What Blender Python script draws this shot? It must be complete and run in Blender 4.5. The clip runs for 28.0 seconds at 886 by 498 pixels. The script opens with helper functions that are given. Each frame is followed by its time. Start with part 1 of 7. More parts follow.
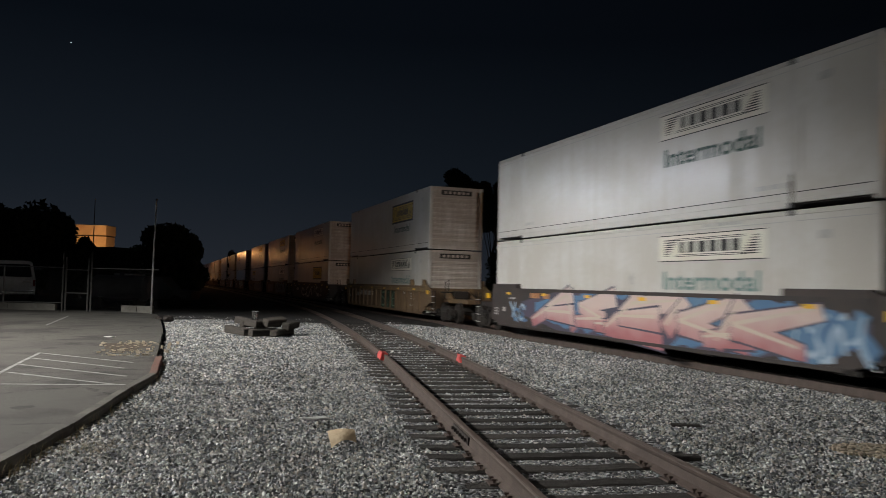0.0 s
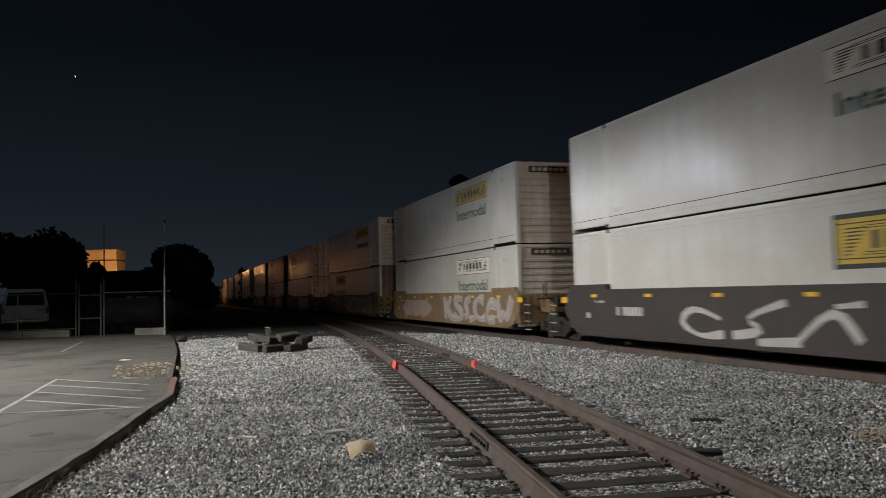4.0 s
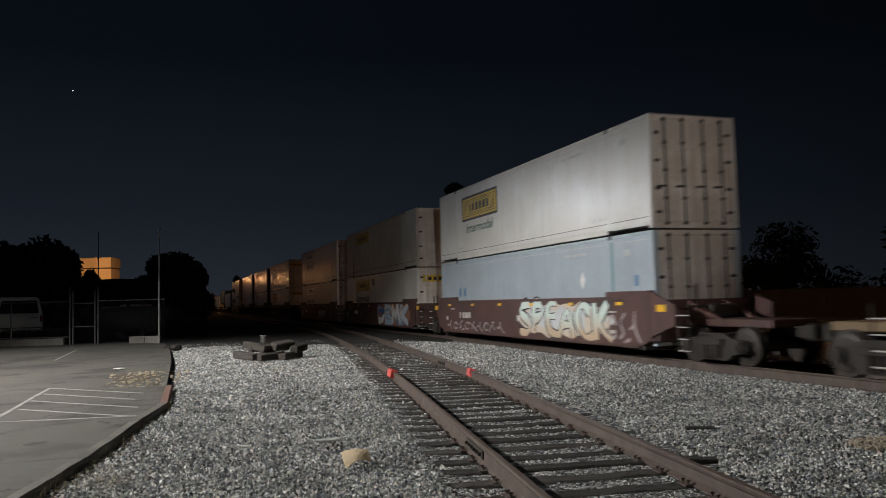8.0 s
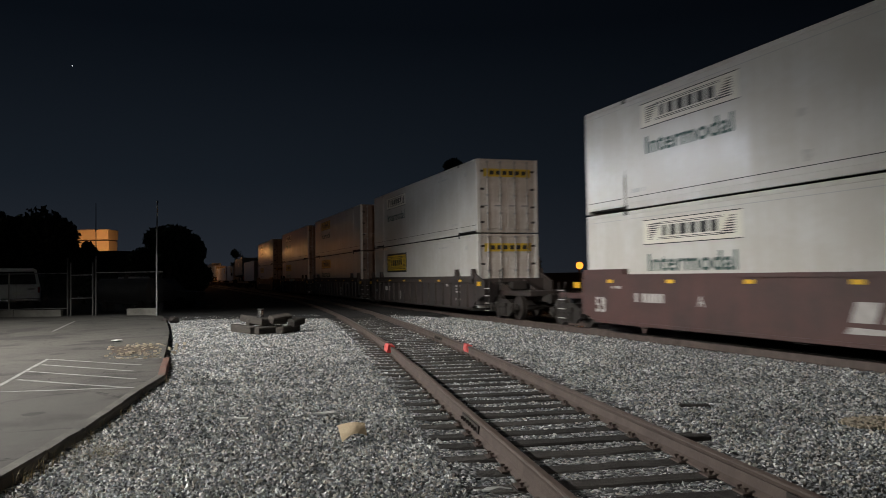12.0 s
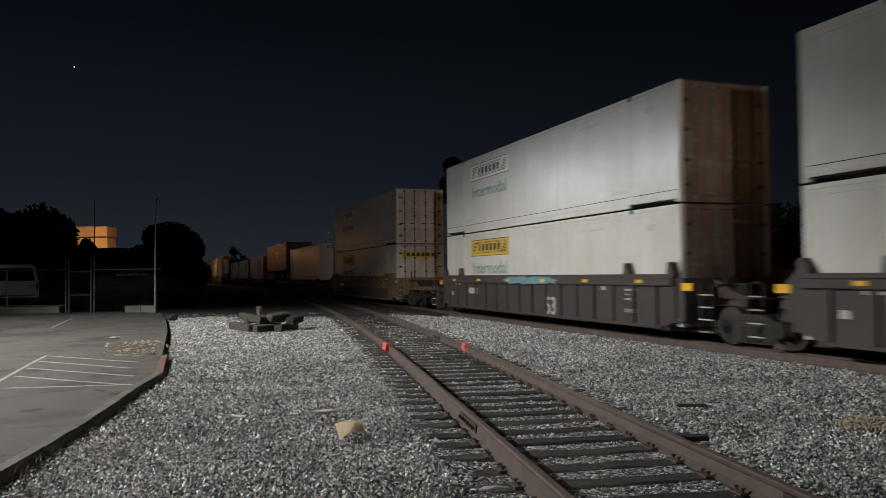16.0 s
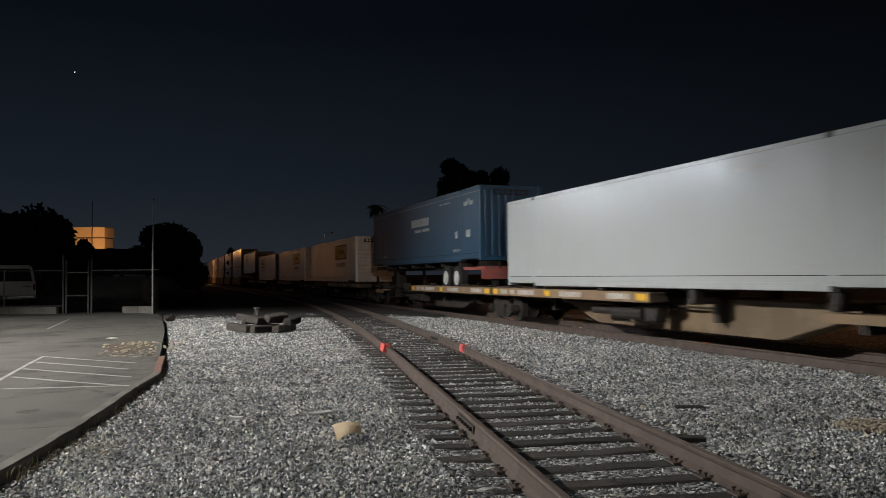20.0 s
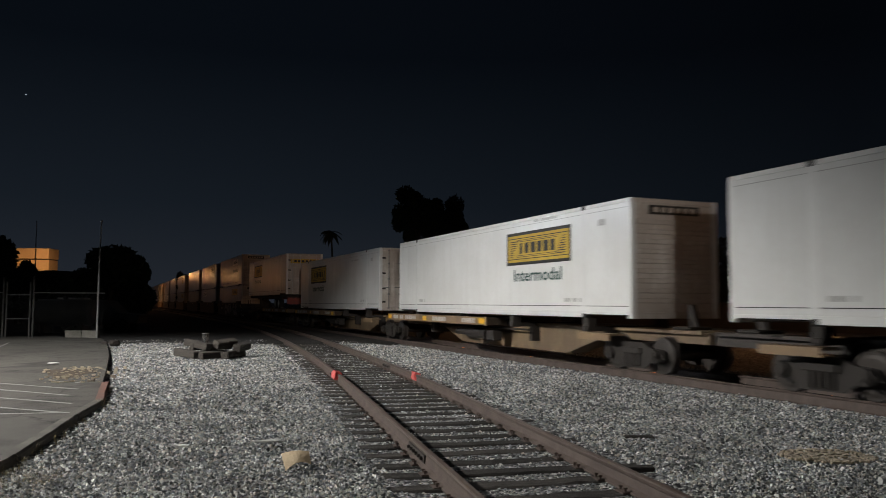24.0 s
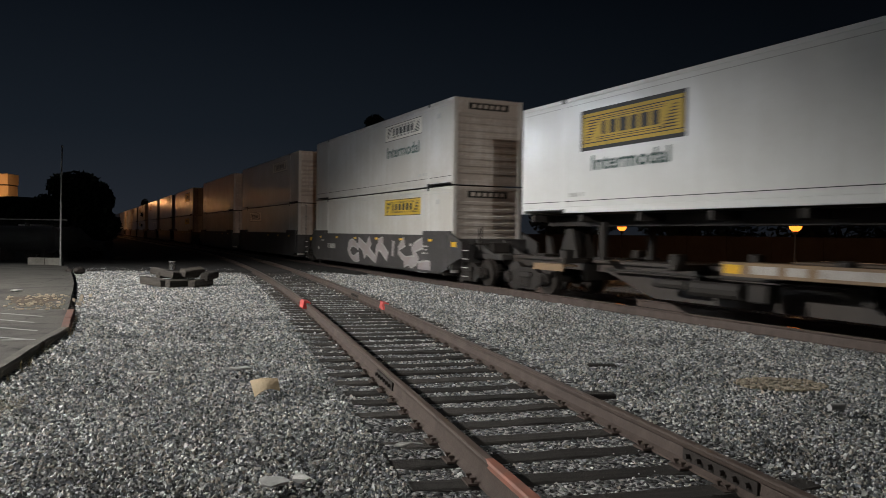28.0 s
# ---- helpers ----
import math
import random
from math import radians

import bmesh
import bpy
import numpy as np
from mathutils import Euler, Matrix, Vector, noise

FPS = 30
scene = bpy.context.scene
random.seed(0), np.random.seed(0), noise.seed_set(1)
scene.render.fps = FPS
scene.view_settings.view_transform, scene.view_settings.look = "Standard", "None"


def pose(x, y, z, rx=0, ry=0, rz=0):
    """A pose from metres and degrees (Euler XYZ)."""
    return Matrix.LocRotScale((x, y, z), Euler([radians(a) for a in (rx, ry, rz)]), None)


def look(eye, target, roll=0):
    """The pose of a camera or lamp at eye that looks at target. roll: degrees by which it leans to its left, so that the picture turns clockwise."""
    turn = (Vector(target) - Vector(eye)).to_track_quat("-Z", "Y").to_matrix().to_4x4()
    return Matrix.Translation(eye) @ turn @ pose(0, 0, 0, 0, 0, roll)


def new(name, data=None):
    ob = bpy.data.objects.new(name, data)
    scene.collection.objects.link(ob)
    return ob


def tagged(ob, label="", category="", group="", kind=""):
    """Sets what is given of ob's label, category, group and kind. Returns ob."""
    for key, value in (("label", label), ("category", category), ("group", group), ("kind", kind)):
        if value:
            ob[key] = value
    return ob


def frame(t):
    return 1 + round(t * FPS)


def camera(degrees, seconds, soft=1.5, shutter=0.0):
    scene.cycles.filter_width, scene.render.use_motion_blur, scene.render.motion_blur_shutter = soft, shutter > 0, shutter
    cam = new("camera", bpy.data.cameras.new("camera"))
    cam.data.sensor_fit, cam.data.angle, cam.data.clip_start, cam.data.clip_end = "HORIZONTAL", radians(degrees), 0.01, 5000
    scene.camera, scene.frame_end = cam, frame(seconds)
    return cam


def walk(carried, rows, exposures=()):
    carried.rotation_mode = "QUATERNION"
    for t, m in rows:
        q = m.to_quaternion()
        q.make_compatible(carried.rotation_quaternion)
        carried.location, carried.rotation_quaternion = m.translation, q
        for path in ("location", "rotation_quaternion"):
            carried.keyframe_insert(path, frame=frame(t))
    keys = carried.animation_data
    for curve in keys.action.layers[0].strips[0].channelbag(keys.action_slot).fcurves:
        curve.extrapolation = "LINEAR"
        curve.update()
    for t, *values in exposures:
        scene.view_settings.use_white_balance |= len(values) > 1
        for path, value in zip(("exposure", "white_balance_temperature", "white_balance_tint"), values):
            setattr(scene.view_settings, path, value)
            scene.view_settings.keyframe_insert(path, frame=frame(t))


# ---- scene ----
# Night freight train rolling past a gravel siding. Metres; rail tops at 0.16, camera near the origin.
FOV = 58.72
PATH = [
    (0.0, pose(0, 0, 1.756, 92.64, -1.45, -0.04)),
    (0.5, pose(0, 0, 1.756, 92.73, -1.46, 0.71)),
    (1.0, pose(0, 0, 1.756, 92.72, -1.41, 0.74)),
    (1.5, pose(0, 0, 1.756, 92.68, -1.36, 0.68)),
    (2.0, pose(0, 0, 1.756, 92.72, -1.49, 0.62)),
    (2.5, pose(0, 0, 1.756, 92.25, -0.80, 0.64)),
    (4.5, pose(0, 0, 1.756, 93.57, 1.82, 0.77)),
    (5.0, pose(0, 0, 1.756, 93.89, 1.93, 0.77)),
    (5.5, pose(0, 0, 1.756, 94.10, 2.00, 0.79)),
    (6.0, pose(0, 0, 1.756, 94.91, 2.19, 0.73)),
    (6.5, pose(0, 0, 1.756, 95.69, 2.24, 0.76)),
    (7.0, pose(0, 0, 1.756, 96.07, 2.25, 0.73)),
    (7.5, pose(0, 0, 1.756, 94.79, 1.74, 0.55)),
    (8.0, pose(0, 0, 1.756, 93.71, 1.50, 0.41)),
    (8.5, pose(0, 0, 1.756, 93.15, 1.39, 0.44)),
    (9.0, pose(0, 0, 1.756, 92.94, 1.48, 0.44)),
    (9.5, pose(0, 0, 1.756, 92.89, 1.48, 0.47)),
    (10.0, pose(0, 0, 1.756, 92.57, 1.40, 0.47)),
    (10.5, pose(0, 0, 1.756, 92.39, 1.33, 0.43)),
    (11.0, pose(0, 0, 1.756, 92.18, 1.38, 0.47)),
    (11.5, pose(0, 0, 1.756, 91.97, 1.24, 0.33)),
    (12.0, pose(0, 0, 1.756, 91.94, 0.87, 0.23)),
    (12.5, pose(0, 0, 1.756, 91.79, 0.64, 0.14)),
    (14.5, pose(0, 0, 1.756, 91.82, 0.50, 0.08)),
    (15.0, pose(0, 0, 1.756, 91.80, 0.55, 0.10)),
    (15.5, pose(0, 0, 1.756, 91.82, 0.54, 0.10)),
    (16.0, pose(0, 0, 1.756, 91.86, 0.54, 0.13)),
    (16.5, pose(0, 0, 1.756, 91.88, 0.50, 0.09)),
    (17.0, pose(0, 0, 1.756, 91.87, 0.54, 0.06)),
    (17.5, pose(0, 0, 1.756, 91.83, 0.51, 0.03)),
    (18.0, pose(0, 0, 1.756, 91.91, 0.39, -0.01)),
    (18.5, pose(0, 0, 1.756, 91.91, 0.44, -0.04)),
    (19.0, pose(0, 0, 1.756, 91.94, 0.38, -0.05)),
    (19.5, pose(0, 0, 1.756, 91.94, 0.42, -0.04)),
    (20.0, pose(0, 0, 1.756, 91.94, 0.47, -0.03)),
    (20.5, pose(0, 0, 1.756, 91.95, 0.45, -0.02)),
    (22.5, pose(0, 0, 1.756, 91.98, 0.39, -0.14)),
    (23.0, pose(0, 0, 1.756, 92.03, 0.36, -0.58)),
    (23.5, pose(0, 0, 1.756, 92.47, 0.30, -1.48)),
    (24.0, pose(0, 0, 1.756, 93.94, -0.28, -3.42)),
    (24.5, pose(0, 0, 1.756, 93.56, -0.68, -4.26)),
    (25.0, pose(0, 0, 1.756, 92.37, -0.27, -4.91)),
    (25.5, pose(0, 0, 1.756, 90.86, -0.61, -5.13)),
    (26.0, pose(0, 0, 1.756, 89.77, -0.77, -5.55)),
    (26.5, pose(0, 0, 1.756, 89.27, -0.84, -5.58)),
    (27.0, pose(0, 0, 1.756, 88.96, -0.74, -5.59)),
    (27.5, pose(0, 0, 1.756, 88.96, -0.84, -5.65)),
    (28.0, pose(0, 0, 1.756, 88.92, -0.84, -5.69)),
]

cam = camera(FOV, 28.0, soft=0.5, shutter=0.5)
EXPOSURES = [(0.0, 0.0), (1.0, 0.1), (2.0, 0.0), (5.0, 0.1), (6.0, 0.05), (7.0, 0.0), (8.0, 0.1), (9.0, 0.15), (10.0, 0.1), (12.0, 0.1), (17.0, 0.05), (19.0, 0.1), (20.5, 0.2), (23.0, 0.15), (24.0, 0.0), (25.0, -0.08), (26.0, 0.0), (28.0, 0.1)]
walk(cam, PATH, EXPOSURES)

# ---------------------------------------------------------------- track frame
PSI = radians(-19.35)                      # heading of the main line
U = Vector((math.sin(PSI), math.cos(PSI), 0))   # along the line, away from the viewer
N = Vector((math.cos(PSI), -math.sin(PSI), 0))  # to the right of the line
LAT = 12.51                                # main line's offset from the camera
RAIL = 0.16
SPEED = 13.1
TURN = 109.35                              # local x of every vehicle runs along U


def on_line(s, side=0.0, z=0.0):
    return U * s + N * (LAT + side) + Vector((0, 0, z))


# ---------------------------------------------------------------- world and lamps
world = bpy.data.worlds.new("night_sky")
scene.world = world
world.use_nodes = True
wn = world.node_tree
wn.nodes.clear()
w_out = wn.nodes.new("ShaderNodeOutputWorld")
w_bg = wn.nodes.new("ShaderNodeBackground")
w_co = wn.nodes.new("ShaderNodeTexCoord")
w_sep = wn.nodes.new("ShaderNodeSeparateXYZ")
w_ramp = wn.nodes.new("ShaderNodeValToRGB")
w_ramp.color_ramp.elements[0].position = 0.0
w_ramp.color_ramp.elements[0].color = (0.0150, 0.0180, 0.0240, 1)
w_ramp.color_ramp.elements[1].position = 0.30
w_ramp.color_ramp.elements[1].color = (0.0024, 0.0037, 0.0060, 1)
mid = w_ramp.color_ramp.elements.new(0.12)
mid.color = (0.0072, 0.0102, 0.0148, 1)
wn.links.new(w_co.outputs["Generated"], w_sep.inputs[0])
wn.links.new(w_sep.outputs["Z"], w_ramp.inputs[0])
# the town's glow lies ahead and to the left; away from it the sky is darker
w_dot = wn.nodes.new("ShaderNodeVectorMath")
w_dot.operation = "DOT_PRODUCT"
w_dot.inputs[1].default_value = (-0.53, 0.85, 0.0)
wn.links.new(w_co.outputs["Generated"], w_dot.inputs[0])
w_glow = wn.nodes.new("ShaderNodeMapRange")
w_glow.inputs["From Min"].default_value, w_glow.inputs["From Max"].default_value = 0.45, 1.0
w_glow.inputs["To Min"].default_value, w_glow.inputs["To Max"].default_value = 0.38, 1.0
wn.links.new(w_dot.outputs["Value"], w_glow.inputs["Value"])
w_mul = wn.nodes.new("ShaderNodeVectorMath")
w_mul.operation = "SCALE"
wn.links.new(w_ramp.outputs[0], w_mul.inputs[0])
wn.links.new(w_glow.outputs[0], w_mul.inputs["Scale"])
wn.links.new(w_mul.outputs[0], w_bg.inputs["Color"])
w_bg.inputs["Strength"].default_value = 1.1
wn.links.new(w_bg.outputs[0], w_out.inputs["Surface"])


def lamp(name, kind, at, energy, color, size=0.2, target=None, angle=60, blend=0.5):
    data = bpy.data.lights.new(name, kind)
    data.energy, data.color = energy, color
    data.shadow_soft_size = size
    if kind == "SPOT":
        data.spot_size, data.spot_blend = radians(angle), blend
    ob = new(name, data)
    ob.matrix_world = look(at, target) if target else Matrix.Translation(at)
    return ob


# full cut-off lot lamp: everything above its rim stays dark
FLOOD_AT = (-17.5, 15.15, 10.56)
lamp("lot_light", "SPOT", FLOOD_AT, 19300, (1.0, 0.975, 0.93), 0.10, (-14.37, 16.73, 0.0), 126.2, 0.35)
# unseen fill lamp, added to lift the ground close to the viewer
NEAR_FILL_AT = (-9.0, -2.0, 10.5)
lamp("near_fill_light", "SPOT", NEAR_FILL_AT, 2250, (1.0, 0.98, 0.945), 0.10, (-8.6, -1.0, 0.0), 120, 0.7)
# unseen lamp added behind the viewer to brighten the ends of the passing boxes
REAR_FILL_AT = (5.0, -25.0, 7.5)
lamp("rear_fill_light", "SPOT", REAR_FILL_AT, 13500, (1.0, 0.96, 0.92), 0.2, (2.0, 28.0, 4.6), 17, 0.7)
# unseen lamp added off to the left to brighten van and fence
YARD_FILL_AT = (-29.0, 33.0, 7.0)
lamp("yard_fill_light", "POINT", YARD_FILL_AT, 75, (1.0, 0.97, 0.93), 0.2)
# cool flood lamps of the yard next door, mirrored in the glossy container sides
COOL = (0.80, 0.89, 1.0)
FAR_FLOOD_AT, SIDE_FLOOD_AT = (-41.3, 61.9, 11.2), (-29.4, 40.7, 10.2)
lamp("far_flood_light", "SPOT", FAR_FLOOD_AT, 4000, COOL, 0.9, (4.0, 22.5, 4.6), 27, 0.7)
lamp("side_flood_light", "SPOT", SIDE_FLOOD_AT, 3300, COOL, 0.7, (5.7, 17.6, 4.3), 32, 0.7)
# sodium lamps along the far side of the line, and down the line
SODIUM = (1.0, 0.46, 0.17)
LAMP_SPOTS = [on_line(57.5, 13.5), on_line(47.0, 13.5), on_line(33.5, 13.5), on_line(22.5, 13.5)]
GLOBE_Z = 2.30
for spot in LAMP_SPOTS:
    lamp("sodium_globe_light", "POINT", (spot.x, spot.y, GLOBE_Z), 230, SODIUM, 0.17)
STREET_SPOTS = [on_line(205.0, -8.0), on_line(128.0, 12.0), on_line(-4.0, 16.0), Vector((-58.0, 80.0, 0))]
for spot, watts in zip(STREET_SPOTS, (2000, 380, 520, 450)):
    lamp("sodium_street_light", "POINT", (spot.x, spot.y, 8.6), watts, SODIUM, 0.2)
lamp("sodium_yard_light", "SPOT", (-62.0, 141.0, 6.5), 5000, SODIUM, 0.3, (-66.0, 152.0, 9.5), 100, 0.5)

# ---------------------------------------------------------------- materials


def material(name, base, rough=0.6, metal=0.0, second=None, scale=3.0, detail=4.0, mix=0.5, bump=0.0, bump_scale=60.0,
             streak=0.0, per_object=0.0, island=0.0, spec=0.5, stretch=(1, 1, 1), coat=0.0, coat_rough=0.13, wave=0.0):
    """Principled paint or stuff with two scales of variation, optional run-down streaks and fine relief."""
    m = bpy.data.materials.new(name)
    m.use_nodes = True
    nt = m.node_tree
    bs = nt.nodes["Principled BSDF"]
    bs.inputs["Roughness"].default_value = rough
    bs.inputs["Metallic"].default_value = metal
    bs.inputs["Specular IOR Level"].default_value = spec
    bs.inputs["Coat Weight"].default_value, bs.inputs["Coat Roughness"].default_value = coat, coat_rough
    co = nt.nodes.new("ShaderNodeTexCoord")
    mp = nt.nodes.new("ShaderNodeMapping")
    mp.inputs["Scale"].default_value = stretch
    nt.links.new(co.outputs["Object"], mp.inputs[0])
    noise_a = nt.nodes.new("ShaderNodeTexNoise")
    noise_a.inputs["Scale"].default_value, noise_a.inputs["Detail"].default_value = scale, detail
    nt.links.new(mp.outputs[0], noise_a.inputs["Vector"])
    noise_b = nt.nodes.new("ShaderNodeTexNoise")
    noise_b.inputs["Scale"].default_value, noise_b.inputs["Detail"].default_value = scale * 9, 3
    nt.links.new(mp.outputs[0], noise_b.inputs["Vector"])
    add = nt.nodes.new("ShaderNodeMath")
    add.operation = "MULTIPLY_ADD"
    add.inputs[1].default_value = 0.35
    nt.links.new(noise_b.outputs["Fac"], add.inputs[0])
    nt.links.new(noise_a.outputs["Fac"], add.inputs[2])
    fac = add.outputs[0]
    if streak:
        mp2 = nt.nodes.new("ShaderNodeMapping")
        mp2.inputs["Scale"].default_value = (7.0, 7.0, 0.25)
        nt.links.new(co.outputs["Object"], mp2.inputs[0])
        ns = nt.nodes.new("ShaderNodeTexNoise")
        ns.inputs["Scale"].default_value, ns.inputs["Detail"].default_value = 1.0, 5
        nt.links.new(mp2.outputs[0], ns.inputs["Vector"])
        ad2 = nt.nodes.new("ShaderNodeMath")
        ad2.operation = "MULTIPLY_ADD"
        ad2.inputs[1].default_value = streak
        nt.links.new(ns.outputs["Fac"], ad2.inputs[0])
        nt.links.new(fac, ad2.inputs[2])
        fac = ad2.outputs[0]
    ramp = nt.nodes.new("ShaderNodeValToRGB")
    lo = 0.52 + streak * 0.35
    ramp.color_ramp.elements[0].position = max(0.0, lo - 0.28 * mix - 0.05)
    ramp.color_ramp.elements[1].position = min(1.0, lo + 0.45)
    ramp.color_ramp.elements[0].color = (*base, 1)
    ramp.color_ramp.elements[1].color = (*(second or [c * 0.6 for c in base]), 1)
    nt.links.new(fac, ramp.inputs[0])
    col = ramp.outputs[0]
    for amount, node, socket in ((per_object, "ShaderNodeObjectInfo", "Random"), (island, "ShaderNodeNewGeometry", "Random Per Island")):
        if amount:
            info = nt.nodes.new(node)
            mr = nt.nodes.new("ShaderNodeMapRange")
            mr.inputs["To Min"].default_value, mr.inputs["To Max"].default_value = 1 - amount, 1 + amount
            nt.links.new(info.outputs[socket], mr.inputs["Value"])
            mul = nt.nodes.new("ShaderNodeVectorMath")
            mul.operation = "SCALE"
            nt.links.new(col, mul.inputs[0])
            nt.links.new(mr.outputs[0], mul.inputs["Scale"])
            col = mul.outputs[0]
    nt.links.new(col, bs.inputs["Base Color"])
    if bump:
        nb = nt.nodes.new("ShaderNodeTexNoise")
        nb.inputs["Scale"].default_value, nb.inputs["Detail"].default_value = bump_scale, 4
        nt.links.new(mp.outputs[0], nb.inputs["Vector"])
        bp = nt.nodes.new("ShaderNodeBump")
        bp.inputs["Strength"].default_value, bp.inputs["Distance"].default_value = bump, 0.02
        nt.links.new(nb.outputs["Fac"], bp.inputs["Height"])
        nt.links.new(bp.outputs[0], bs.inputs["Normal"])
    if wave:
        # oil-canning of thin sheet panels: broad shallow swells, different on every box
        info = nt.nodes.new("ShaderNodeObjectInfo")
        shift = nt.nodes.new("ShaderNodeMath")
        shift.operation = "MULTIPLY"
        shift.inputs[1].default_value = 90.0
        nt.links.new(info.outputs["Random"], shift.inputs[0])
        swell = nt.nodes.new("ShaderNodeTexNoise")
        swell.noise_dimensions = "4D"
        swell.inputs["Scale"].default_value, swell.inputs["Detail"].default_value = 1.0, 2.5
        mp3 = nt.nodes.new("ShaderNodeMapping")
        mp3.inputs["Scale"].default_value = (0.55, 0.55, 0.16)
        nt.links.new(co.outputs["Object"], mp3.inputs[0])
        nt.links.new(mp3.outputs[0], swell.inputs["Vector"])
        nt.links.new(shift.outputs[0], swell.inputs["W"])
        bw = nt.nodes.new("ShaderNodeBump")
        bw.inputs["Strength"].default_value, bw.inputs["Distance"].default_value = 1.0, wave
        nt.links.new(swell.outputs["Fac"], bw.inputs["Height"])
        nt.links.new(bw.outputs[0], bs.inputs["Coat Normal"])
    return m


def glow(name, color, strength):
    m = bpy.data.materials.new(name)
    m.use_nodes = True
    bs = m.node_tree.nodes["Principled BSDF"]
    bs.inputs["Base Color"].default_value = (*color, 1)
    bs.inputs["Emission Color"].default_value = (*color, 1)
    bs.inputs["Emission Strength"].default_value = strength
    return m


def stone_material():
    """Mixed crushed rock: each stone takes its own tone, from black and blue-grey to tan and near white."""
    m = material("crushed_stone", (0.5, 0.5, 0.5), 0.55, scale=14, bump=0.3, bump_scale=150)
    nt = m.node_tree
    bs = nt.nodes["Principled BSDF"]
    info = nt.nodes.new("ShaderNodeNewGeometry")
    ramp = nt.nodes.new("ShaderNodeValToRGB")
    tones = ((0.0, (0.045, 0.047, 0.048)), (0.20, (0.13, 0.135, 0.135)), (0.42, (0.25, 0.27, 0.30)), (0.60, (0.38, 0.39, 0.36)), (0.72, (0.48, 0.435, 0.37)), (0.88, (0.66, 0.67, 0.67)), (1.0, (0.86, 0.86, 0.84)))
    els = ramp.color_ramp.elements
    els[0].color, els[1].color = (*tones[0][1], 1), (*tones[-1][1], 1)
    for at, c in tones[1:-1]:
        els.new(at).color = (*c, 1)
    nt.links.new(info.outputs["Random Per Island"], ramp.inputs[0])
    # broad drifts of dust and grime over the bed
    co = nt.nodes.new("ShaderNodeTexCoord")
    big = nt.nodes.new("ShaderNodeTexNoise")
    big.inputs["Scale"].default_value, big.inputs["Detail"].default_value = 0.9, 6
    nt.links.new(co.outputs["Object"], big.inputs["Vector"])
    mr = nt.nodes.new("ShaderNodeMapRange")
    mr.inputs["From Min"].default_value, mr.inputs["From Max"].default_value = 0.32, 0.68
    mr.inputs["To Min"].default_value, mr.inputs["To Max"].default_value = 0.72, 1.28
    nt.links.new(big.outputs["Fac"], mr.inputs["Value"])
    mul = nt.nodes.new("ShaderNodeVectorMath")
    mul.operation = "SCALE"
    nt.links.new(ramp.outputs[0], mul.inputs[0])
    nt.links.new(mr.outputs[0], mul.inputs["Scale"])
    nt.links.new(mul.outputs[0], bs.inputs["Base Color"])
    return m


def fade_paint(name, low, high, z0, z1):
    """Sprayed blend from one colour below to another above, with a ragged border."""
    m = material(name, high, 0.6, scale=2)
    nt = m.node_tree
    bs = nt.nodes["Principled BSDF"]
    co = nt.nodes.new("ShaderNodeTexCoord")
    sep = nt.nodes.new("ShaderNodeSeparateXYZ")
    nt.links.new(co.outputs["Object"], sep.inputs[0])
    nz = nt.nodes.new("ShaderNodeTexNoise")
    nz.inputs["Scale"].default_value, nz.inputs["Detail"].default_value = 1.7, 4
    nt.links.new(co.outputs["Object"], nz.inputs["Vector"])
    ad = nt.nodes.new("ShaderNodeMath")
    ad.operation = "MULTIPLY_ADD"
    ad.inputs[1].default_value = 0.7
    nt.links.new(nz.outputs["Fac"], ad.inputs[0])
    nt.links.new(sep.outputs["Z"], ad.inputs[2])
    mr = nt.nodes.new("ShaderNodeMapRange")
    mr.inputs["From Min"].default_value, mr.inputs["From Max"].default_value = z0 + 0.35, z1 + 0.35
    nt.links.new(ad.outputs[0], mr.inputs["Value"])
    ramp = nt.nodes.new("ShaderNodeValToRGB")
    ramp.color_ramp.elements[0].color, ramp.color_ramp.elements[1].color = (*low, 1), (*high, 1)
    nt.links.new(mr.outputs[0], ramp.inputs[0])
    nt.links.new(ramp.outputs[0], bs.inputs["Base Color"])
    return m


